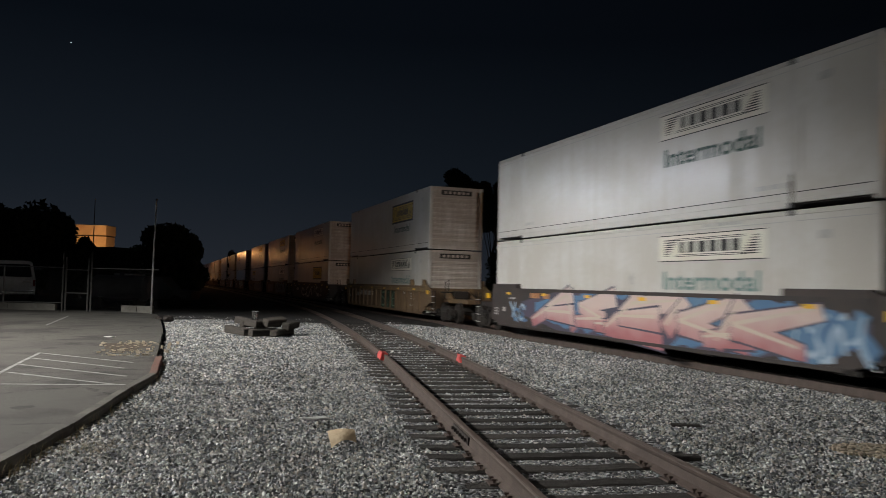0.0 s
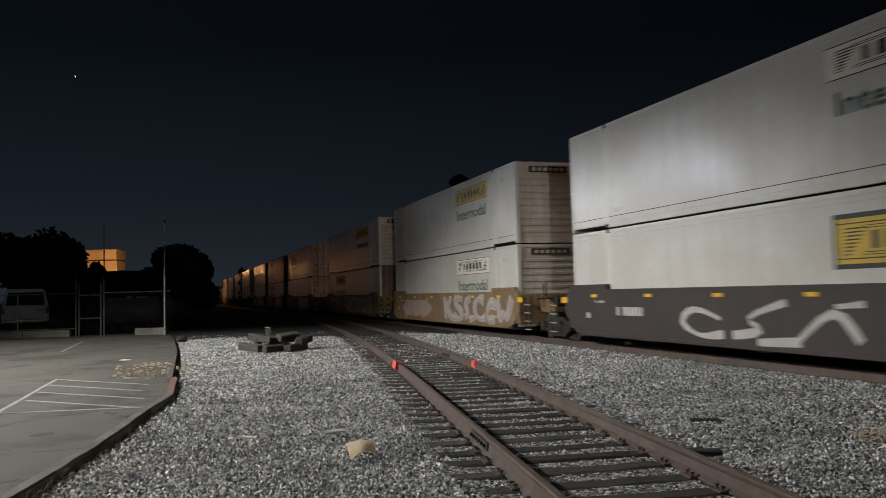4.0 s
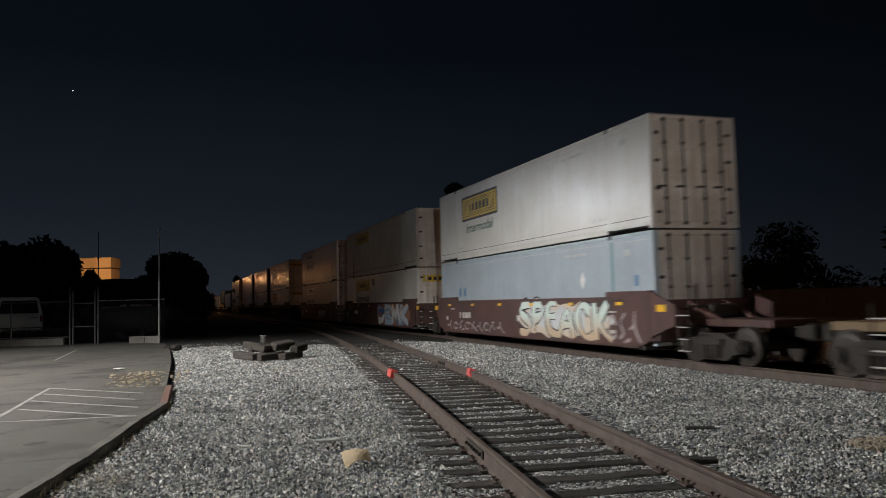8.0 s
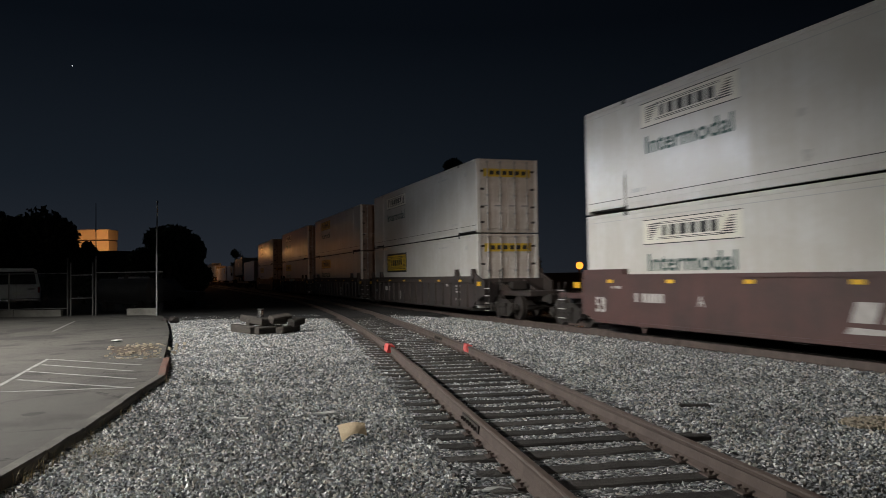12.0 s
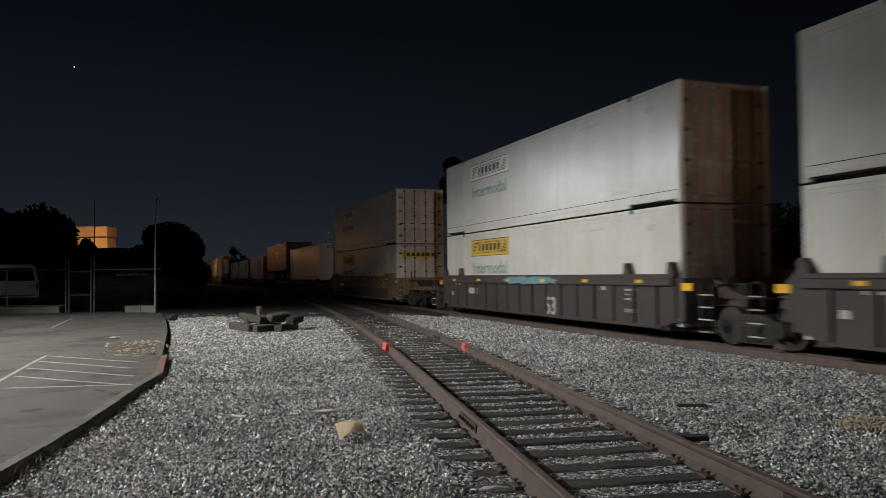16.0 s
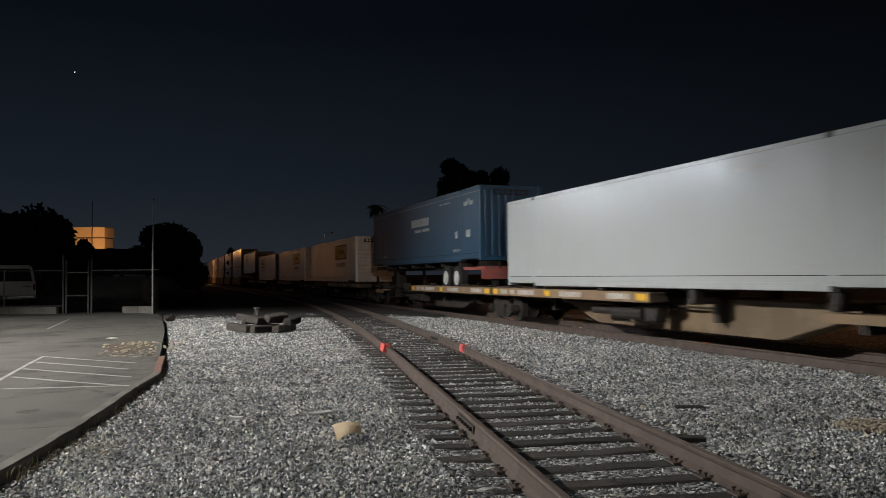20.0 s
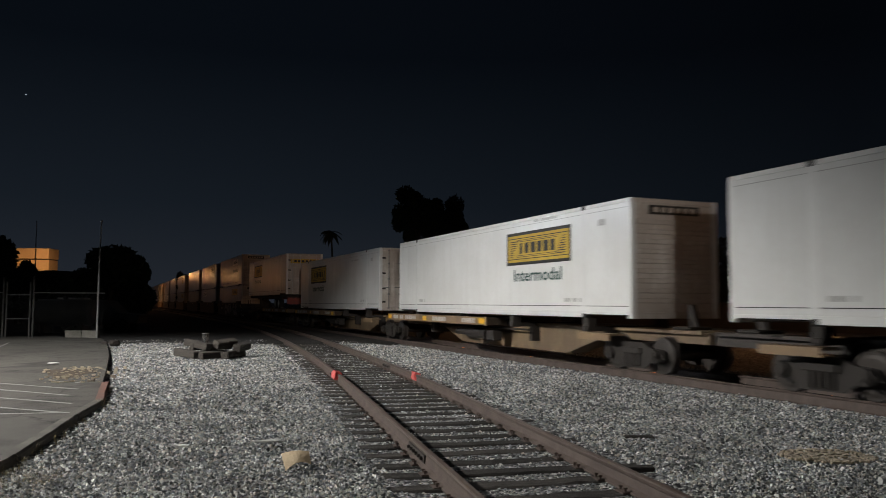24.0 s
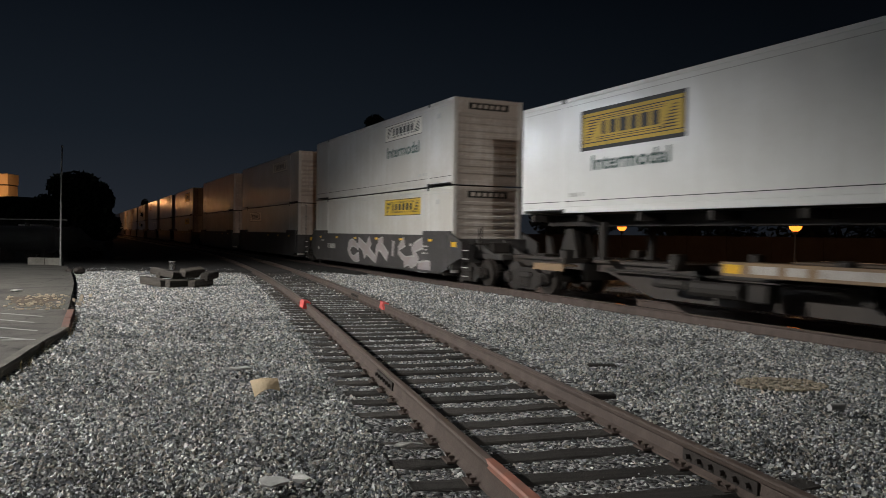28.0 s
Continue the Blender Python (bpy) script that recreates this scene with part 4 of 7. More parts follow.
def sign_parts(parent, style, x, z, face):
    """A company sign: panel, border and rows of plain bars."""
    if style == "framed":
        w, h = SIGN_L, SIGN_H
        sign = piece("sign", shared("sign_framed", lambda b: box(b, -w / 2, w / 2, 0, 0.004, 0, h), "sign_black"), parent, (x, face, z), label="black-edged yellow company sign")
        piece("sign_field", shared("sign_field", lambda b: box(b, -w / 2 + 0.09, w / 2 - 0.09, 0.004, 0.008, 0.09, h - 0.09), "sign_yellow"), sign)
        y, z0, z1 = 0.008, 0.18, h - 0.18
    else:
        w, h = 3.6, 0.62
        sign = piece("sign", shared("sign_plain", lambda b: box(b, -w / 2, w / 2, 0, 0.004, 0, h), "sign_yellow" if style == "yellow" else "sign_pale"), parent, (x, face, z),
                     label="yellow company sign" if style == "yellow" else "bleached cream company sign")
        y, z0, z1 = 0.004, 0.06, h - 0.06

    hh = z1 - z0
    for i, cx in enumerate((0.92, 0.58, 0.20, -0.17, -0.54, -0.90)):
        ww = (0.15, 0.23, 0.27, 0.24, 0.27, 0.23)[i]
        piece("letter_block", shared("letter_block_%d_%s" % (int(ww * 100), style[0] == "f"), lambda b: box(b, -ww / 2, ww / 2, 0, 0.003, hh * 0.26, hh * 0.76), "sign_black"), sign, (cx, y, z0))
    edge = (0.0, hh) if style == "framed" else (-0.06, hh + 0.04)
    for zz in edge:
        piece("sign_line", shared("sign_line_" + style[0], lambda b: box(b, -w / 2 + (0.12 if style == "framed" else 0.0), w / 2 - (0.12 if style == "framed" else 0.0), 0, 0.0025, -0.011, 0.011), "sign_black"), sign, (0, y, z0 + zz))

    def hatch(b):
        for zz in (0.10, 0.17, 0.84, 0.91):
            box(b, -1.18, 1.18, y, y + 0.0025, z0 + hh * zz - 0.007, z0 + hh * zz + 0.007)
        for sg in (-1, 1):
            for k in range(8):
                zz = z0 + hh * (0.10 + 0.105 * k)
                reach = 0.14 + 0.05 * (k if sg > 0 else 7 - k)
                box(b, sg * 1.58 - (reach if sg > 0 else 0), sg * 1.58 + (0 if sg > 0 else reach), y, y + 0.0025, zz, zz + 0.026)
    piece("sign_hatching", shared("sign_hatch_" + ("f" if style == "framed" else "p"), hatch, "sign_black"), sign)["kind"] = "stuff"


def stencil(parent, x, z, n, w, h, face, mat="text_grey", name="stencil_bar", depth=0.003):
    """A run of unreadable characters as one plain broken bar."""
    def build(b):
        rng = random.Random(n * 131 + int(w * 100))
        cw = w / n
        for k in range(n):
            if rng.random() < 0.18:
                continue
            box(b, w / 2 - (k + 1) * cw + cw * 0.14, w / 2 - k * cw - cw * 0.05, 0, depth, 0, h)
    ob = piece(name, shared("%s_%d_%d_%d" % (name, n, int(w * 100), int(h * 100)), build, mat), parent, (x, face, z))
    ob["kind"] = "stuff"
    return ob


def scuff(parent, x, z, w, h, face, mat="grime", name="scuff_mark", seed=1):
    """A worn or dirty patch with a ragged outline."""
    rng = random.Random(seed)
    b = bm_new()
    n = 18
    rim = []
    for k in range(n):
        a = k * math.tau / n
        r = 0.62 + 0.45 * rng.random()
        rim.append(b.verts.new((x + 0.5 * w * r * math.cos(a), face, z + 0.5 * h * r * math.sin(a))))
    mid_v = b.verts.new((x, face, z))
    for k in range(n):
        b.faces.new((mid_v, rim[(k + 1) % n], rim[k]))
    return part(name, b, mat, parent)


def container(name, label, paint="white", end="ribs", end_paint="end_white", sign="", sign_off=4.5, word="", full=True, group="containers on the train", bars_paint=None, strip=False):
    """Standard 16 m container; local -x is the leading end, +y the side towards the viewer."""
    box_ob = thing(name, (0, 0, 0), label, "shipping container", group)
    sp = shared("side_panel", side_panel, paint) if paint not in ("blue",) else shared("side_panel_r", side_panel, paint)
    pm = paint
    for sg in (1, -1):
        rz = 0 if sg > 0 else 180
        piece("side_panel", sp, box_ob, (0, sg * (W2 - 0.03), 0), rz)
        piece("bottom_rail", shared("bottom_rail", rail_bar, pm), box_ob, (0, sg * (W2 - 0.05), 0), rz)
        piece("top_rail", shared("top_rail", top_bar, pm), box_ob, (0, sg * (W2 - 0.045), HGT - 0.10), rz)
        for x in (-6.06, 6.06):
            piece("lift_post", shared("lift_post", mid_post, pm), box_ob, (x, sg * (W2 - 0.025), 0), rz)
            for z in (-0.008, HGT - 0.105):
                piece("corner_casting", shared("corner_casting", casting, "black_trim"), box_ob, (x, sg * (W2 - 0.079), z), rz)
    piece("roof_panel", shared("roof_panel", roof, "roof"), box_ob)
    piece("floor", shared("container_floor", floor_slab, "under"), box_ob)
    for ex, rz in ((-HALF + 0.075, 0), (HALF - 0.075, 180)):
        for sg in (1, -1):
            piece("corner_post", shared("corner_post", post, pm), box_ob, (ex, sg * (W2 - 0.075), 0))
        fr = piece("end_wall", shared("end_wall", end_frame, end_paint), box_ob, (ex, 0, 0), rz)
        piece("end_sill", shared("end_sill", end_sill, end_paint), fr)
        piece("end_header", shared("end_header", end_header, end_paint), fr)
        kind = end if rz == 0 else ("ribs" if end == "doors" else "doors")
        if not full and rz:
            continue
        if kind == "ribs":
            piece("end_ribs", shared("end_ribs", end_ribs, end_paint), fr)
        elif kind == "corrugated":
            piece("end_ribs", shared("end_corrugated", end_corrugated, end_paint), fr)
        else:
            for sg in (1, -1):
                leaf = piece("door", shared("door", door_leaf, end_paint), fr, (0, sg * 0.575, 0))
                for off in (-0.27, 0.27):
                    piece("lock_rod", shared("lock_rod", lock_rod, bars_paint or "steel"), leaf, (0, off, 0))
                if full:
                    for z in (0.4, 1.0, 1.7, 2.4):
                        piece("hinge", shared("hinge", hinge, "iron"), leaf, (0, sg * 0.5, z))
            if strip and rz == 0:
                piece("sign", shared("door_sign", lambda b: box(b, -0.056, -0.051, -1.0, 1.0, 2.18, 2.50), "sign_yellow"), fr, label="yellow company sign across the doors")
                [piece("letter_block", shared("door_sign_block", lambda b: box(b, -0.0595, -0.0565, -0.09, 0.09, 2.26, 2.42), "sign_black"), fr, (0, -0.70 + 0.27 * k, 0)) for k in range(6)]
        if kind != "doors" and full and rz == 0:
            piece("sign", shared("end_sign", lambda b: box(b, -0.060, -0.052, -0.75, 0.75, 2.50, 2.72), "sign_black"), fr, label="dark company name strip")
            [piece("letter_block", shared("end_sign_block", lambda b: box(b, -0.064, -0.0605, -0.07, 0.07, 2.55, 2.67), end_paint), fr, (0, -0.55 + 0.22 * k, 0)) for k in range(6)]
    if not full:
        if sign:
            sign_parts(box_ob, sign, -HALF + sign_off, 1.49 if sign == "framed" else 1.97, W2 - 0.006)
        return box_ob
    face = W2 - 0.0085
    piece("seam_line", shared("seam_line", line_strip, "black_trim"), box_ob, (0, face, 0.285))
    piece("seam_line", shared("seam_line", line_strip, "text_grey"), box_ob, (0, face, HGT - 0.22))
    face += 0.0005
    if sign:
        sx = -HALF + sign_off
        sign_parts(box_ob, sign, sx, 1.49 if sign == "framed" else 1.97, face)
        if word:
            big = sign != "framed"
            me = lettering("Intermodal", word, 0.43 if big else 0.36, 3.25 if big else 2.75)
            piece("lettering", me, box_ob, (sx, face + 0.004, 1.30 if big else 1.00), label="green word lettering")
    mark = "text_grey"
    stencil(box_ob, -HALF + 2.62, 0.40, 9, 0.95, 0.10, face, mark)
    stencil(box_ob, -HALF + 13.55, 0.40, 6, 0.62, 0.10, face, mark)
    stencil(box_ob, -HALF + 4.0, 2.44 if not sign or sign_off > 8 else 2.70, 12, 1.3, 0.07, face, mark)
    stencil(box_ob, -HALF + 1.2, 2.30, 3, 0.3, 0.16, face, mark)
    return box_ob


# ---------------------------------------------------------------- rail vehicles
def wheel_set(parent, x):
    def wheel(b):
        tube(b, (0, -0.07, 0), (0, 0.07, 0), 0.42, 24)
        tube(b, (0, 0.07, 0), (0, 0.085, 0), 0.36, 24, 0.30)
        tube(b, (0, 0.07, 0), (0, 0.12, 0), 0.13, 12)
        tube(b, (0, -0.10, 0), (0, -0.07, 0), 0.45, 24)
    for sg in (1, -1):
        piece("wheel", shared("wheel", wheel, "wheel"), parent, (x, sg * 0.76, RAIL + 0.42), 0 if sg > 0 else 180, "steel railway wheel")
    piece("axle", shared("axle", lambda b: tube(b, (0, -0.75, 0), (0, 0.75, 0), 0.085, 10), "under"), parent, (x, 0, RAIL + 0.42))


def truck(parent, x):
    """Two-axle bogie: side frames, bolster, springs, wheel sets."""
    def frame_side(b):
        prism(b, [(-1.15, 0.52), (-1.02, 0.72), (-0.66, 0.74), (-0.36, 0.86), (0.36, 0.86), (0.66, 0.74), (1.02, 0.72), (1.15, 0.52), (1.0, 0.42), (0.72, 0.44), (0.46, 0.26), (-0.46, 0.26), (-0.72, 0.44), (-1.0, 0.42)], -0.09, 0.0)
        for sx in (-0.88, 0.88):
            tube(b, (sx, -0.05, 0.57), (sx, 0.10, 0.57), 0.155, 12)
            tube(b, (sx, 0.10, 0.57), (sx, 0.13, 0.57), 0.09, 8)
        for sx in (-0.22, -0.07, 0.08, 0.23):
            tube(b, (sx, 0.03, 0.32), (sx, 0.03, 0.60), 0.06, 8)
        box(b, -0.36, 0.36, 0.0, 0.09, 0.60, 0.74, 0.015)
    tr = piece("truck", shared("bolster", lambda b: box(b, -0.22, 0.22, -0.95, 0.95, 0.50, 0.84, 0.03), "under"), parent, (x, 0, 0), label="grimy steel bogie")
    for sg in (1, -1):
        piece("side_frame", shared("side_frame", frame_side, "under"), tr, (0, sg * 1.02, 0), 0 if sg > 0 else 180)
    wheel_set(tr, -0.88)
    wheel_set(tr, 0.88)
    return tr


def coupler(bm):
    box(bm, -1.2, 0.0, -0.12, 0.12, 0.86, 1.10, 0.02)
    box(bm, -1.42, -1.15, -0.2, 0.2, 0.80, 1.16, 0.05)


# letter skeletons for spray paint: strokes in a unit cell
STROKES = {
    "S": [[(0.9, 0.85), (0.6, 1.0), (0.2, 0.85), (0.2, 0.6), (0.8, 0.42), (0.85, 0.15), (0.45, 0.0), (0.1, 0.12)]],
    "P": [[(0.2, 0.0), (0.25, 1.0), (0.75, 0.95), (0.85, 0.65), (0.3, 0.48)]],
    "E": [[(0.85, 0.98), (0.25, 0.95), (0.15, 0.02), (0.9, 0.05)], [(0.2, 0.5), (0.7, 0.55)]],
    "A": [[(0.05, 0.0), (0.5, 1.0), (0.9, 0.0)], [(0.25, 0.35), (0.75, 0.38)]],
    "C": [[(0.9, 0.8), (0.55, 1.0), (0.15, 0.65), (0.15, 0.3), (0.5, 0.0), (0.9, 0.15)]],
    "K": [[(0.2, 0.0), (0.2, 1.0)], [(0.85, 1.0), (0.25, 0.5), (0.95, 0.0)]],
    "D": [[(0.2, 0.0), (0.2, 1.0), (0.7, 0.9), (0.9, 0.5), (0.7, 0.1), (0.2, 0.0)]],
    "M": [[(0.1, 0.0), (0.2, 1.0), (0.5, 0.45), (0.8, 1.0), (0.92, 0.0)]],
    "I": [[(0.5, 0.0), (0.5, 1.0)]],
    "R": [[(0.2, 0.0), (0.2, 1.0), (0.8, 0.9), (0.75, 0.6), (0.25, 0.5), (0.9, 0.0)]],
    "O": [[(0.5, 1.0), (0.15, 0.7), (0.2, 0.2), (0.55, 0.0), (0.88, 0.3), (0.82, 0.75), (0.5, 1.0)]],
    "W": [[(0.05, 1.0), (0.3, 0.0), (0.5, 0.6), (0.7, 0.0), (0.95, 1.0)]],
    # abstract wild-style forms
    "1": [[(0.1, 0.0), (0.35, 0.95), (0.75, 0.2)], [(0.35, 0.95), (0.62, 1.0)]],
    "2": [[(0.0, 0.9), (0.55, 0.45), (1.0, 0.05)], [(0.3, 0.2), (0.7, 0.95)]],
    "3": [[(0.15, 0.15), (0.6, 0.3), (0.2, 0.65), (0.75, 1.0)], [(0.5, 0.0), (1.0, 0.12)]],
    "4": [[(0.6, 1.0), (0.45, 0.45), (0.9, 0.0)], [(0.1, 0.4), (0.5, 0.55)]],
    "5": [[(0.3, 1.0), (0.2, 0.35)], [(0.8, 1.0), (0.35, 0.5), (1.1, 0.0)], [(0.7, 0.1), (1.1, 0.3)]],
    "6": [[(0.8, 0.2), (0.4, 0.05), (0.15, 0.5), (0.5, 0.95), (0.85, 0.6)]],
    "Y": [[(0.1, 1.0), (0.5, 0.5), (0.9, 1.0)], [(0.5, 0.5), (0.45, 0.0)]],
}


def ribbon(bm, pts, w, y):
    pts = [Vector((p[0], 0, p[1])) for p in pts]
    fine = []
    for a, b in zip(pts, pts[1:]):
        for k in range(3):
            fine.append(a.lerp(b, k / 3))
    fine.append(pts[-1])
    for _ in range(2):
        fine = [fine[0]] + [(fine[k - 1] + fine[k] * 2 + fine[k + 1]) / 4 for k in range(1, len(fine) - 1)] + [fine[-1]]
    ring = []
    for k, p in enumerate(fine):
        d = (fine[min(k + 1, len(fine) - 1)] - fine[max(k - 1, 0)]).normalized()
        sd = Vector((-d.z, 0, d.x)) * (w * (0.8 + 0.3 * math.sin(k * 0.8 + p.x)))
        ring.append((bm.verts.new((p.x + sd.x, y, p.z + sd.z)), bm.verts.new((p.x - sd.x, y, p.z - sd.z))))
    for a, b in zip(ring, ring[1:]):
        bm.faces.new((a[0], a[1], b[1], b[0]))


def spray(parent, x0, x1, z0, z1, face, word, fill, line, cloud=None, seed=1, weight=0.16, shine=None, lap=1.12):
    """Spray-painted lettering from x0 (left end, farther) to x1, between heights z0 and z1; clouds first, then outline, fill and shine."""
    rng = random.Random(seed)
    n = len(word)
    cw = (x0 - x1) / n
    zh = z1 - z0
    for ci, mat in enumerate(cloud or ()):
        bm = bm_new()
        m = 40
        top, low = [], []
        for k in range(m + 1):
            xx = x0 + 0.15 - (x0 - x1 + 0.3) * k / m
            e = min(1.0, 6.0 * min(k, m - k) / m + 0.05)
            top.append(bm.verts.new((xx, face + 0.001 + 0.0008 * ci, z0 + zh * (0.5 + e * (0.36 + 0.14 * noise.noise((xx * 1.6, seed, ci))) - 0.12 * ci * (1 + noise.noise((xx * 2.5, ci, seed)))))))
            low.append(bm.verts.new((xx, face + 0.001 + 0.0008 * ci, z0 + zh * (0.5 - e * (0.36 + 0.14 * noise.noise((xx * 1.4, 9 + seed, ci))) + 0.16 * ci * (1 + noise.noise((xx * 2.1, 3 + ci, seed)))))))
        for k in range(m):
            if ci == 0 or noise.noise((top[k].co.x * 1.1, 5 * ci, seed)) > -0.15:
                bm.faces.new((top[k], top[k + 1], low[k + 1], low[k]))
        part("paint_cloud", bm, mat, parent, "blotches of spray paint")
    fine = zh * weight
    strokes = []
    for k, ch in enumerate(word):
        sk = rng.uniform(-0.22, 0.22)
        dz = rng.uniform(-0.06, 0.06)
        for st in STROKES[ch]:
            strokes.append([(x0 - cw * (k + 0.5 + lap * (px - 0.5 + sk * (pz - 0.5))), z0 + fine * 0.8 + (zh - fine * 1.6) * min(1, max(0, pz + dz + rng.uniform(-0.05, 0.05)))) for px, pz in st])
    for nm, mat, wd, off in (("paint_outline", line, fine * 1.22, 0.004), ("paint_letters", fill, fine * 0.88, 0.006), ("paint_shine", shine, fine * 0.30, 0.0075)):
        if mat:
            bm = bm_new()
            for i, st in enumerate(strokes):
                pts = st if nm != "paint_shine" else [(px + fine * 0.3, pz + fine * 0.3) for px, pz in st]
                ribbon(bm, pts, wd, face + off + 0.0002 * (i % 5))
            part(nm, bm, mat, parent, "spray-painted letters" if nm == "paint_letters" else "spray-painted outline", "stuff")
    return strokes


def chisel(bm, pts, w, y):
    """A stroke of flat-ended, tapering bars."""
    for k, (a, c) in enumerate(zip(pts, pts[1:])):
        a, c = Vector((a[0], 0, a[1])), Vector((c[0], 0, c[1]))
        d = (c - a).normalized()
        sd = Vector((-d.z, 0, d.x))
        a, c = a - d * w * 0.45, c + d * w * 0.45
        wa, wc = w * (1.25 if k % 2 else 0.75), w * (0.72 if k % 2 else 1.3)
        yy = y + 0.0004 * k
        q = [a + sd * wa, a - sd * wa - d * w * 0.3, c - sd * wc, c + sd * wc + d * w * 0.35]
        vs = [bm.verts.new((p.x, yy, p.z)) for p in q]
        bm.faces.new(vs)


def block_piece(parent, x0, x1, z0, z1, face, word, fills, line, back, seed, weight=0.2, lap=1.3, slant=0.3):
    """Angular graffiti: ragged backing, then letters of chisel strokes, each with a dark outline."""
    rng = random.Random(seed)
    zh, cw = z1 - z0, (x0 - x1) / len(word)
    for ci, (mat, a, c) in enumerate(back):
        bm = bm_new()
        m = max(6, int(abs(a - c) * 5))
        y = face + 0.0008 * (ci + 1)
        top, low = [], []
        for k in range(m + 1):
            xx = a + (c - a) * k / m
            e = 0.35 + 0.65 * min(1.0, 5.0 * min(k, m - k) / m)
            top.append(bm.verts.new((xx, y, z0 + zh * (0.5 + 0.5 * e * (1.0 - 0.42 * ci * abs(noise.noise((xx * 1.3, seed, ci))) - 0.05 * rng.random())))))
            low.append(bm.verts.new((xx, y, z0 + zh * (0.5 - 0.5 * e * (1.0 - 0.55 * ci * abs(noise.noise((xx * 1.5, ci, seed + 4))) - 0.05 * rng.random())))))
        for k in range(m):
            bm.faces.new((top[k], top[k + 1], low[k + 1], low[k]))
        part("paint_backing", bm, mat, parent, "blotches of spray paint")
    wd = zh * weight
    for k, ch in enumerate(word):
        ink, body, gleam = bm_new(), bm_new(), bm_new()
        sk = slant + rng.uniform(-0.25, 0.25)
        up, wide = rng.uniform(-0.05, 0.05), rng.uniform(0.8, 1.2)
        for i, st in enumerate(STROKES[ch]):
            pts = [(x0 - cw * (k + 0.5 + lap * (px - 0.5 - sk * (pz - 0.5))), z0 + wd + (zh - 2 * wd) * (pz + up + rng.uniform(-0.07, 0.07))) for px, pz in st]
            lift = 0.0045 + 0.0035 * k + 0.0015 * i
            chisel(ink, pts, wd * wide * 1.14, face + lift)
            chisel(body, pts, wd * wide * 0.96, face + lift + 0.0006)
            chisel(gleam, [(px + wd * 0.35, pz + wd * 0.3) for px, pz in pts[:3]], wd * 0.16, face + lift + 0.0024)
        part("paint_outline", ink, line, parent, "spray-painted outline", "stuff")
        part("paint_letter", body, fills[k % len(fills)], parent, "spray-painted letter", "stuff")
        part("paint_gleam", gleam, "graf_cream", parent, "pale spray highlights", "stuff")


WELL_TOP, WELL_LOW, SILL_Y = 1.70, 0.44, 1.44


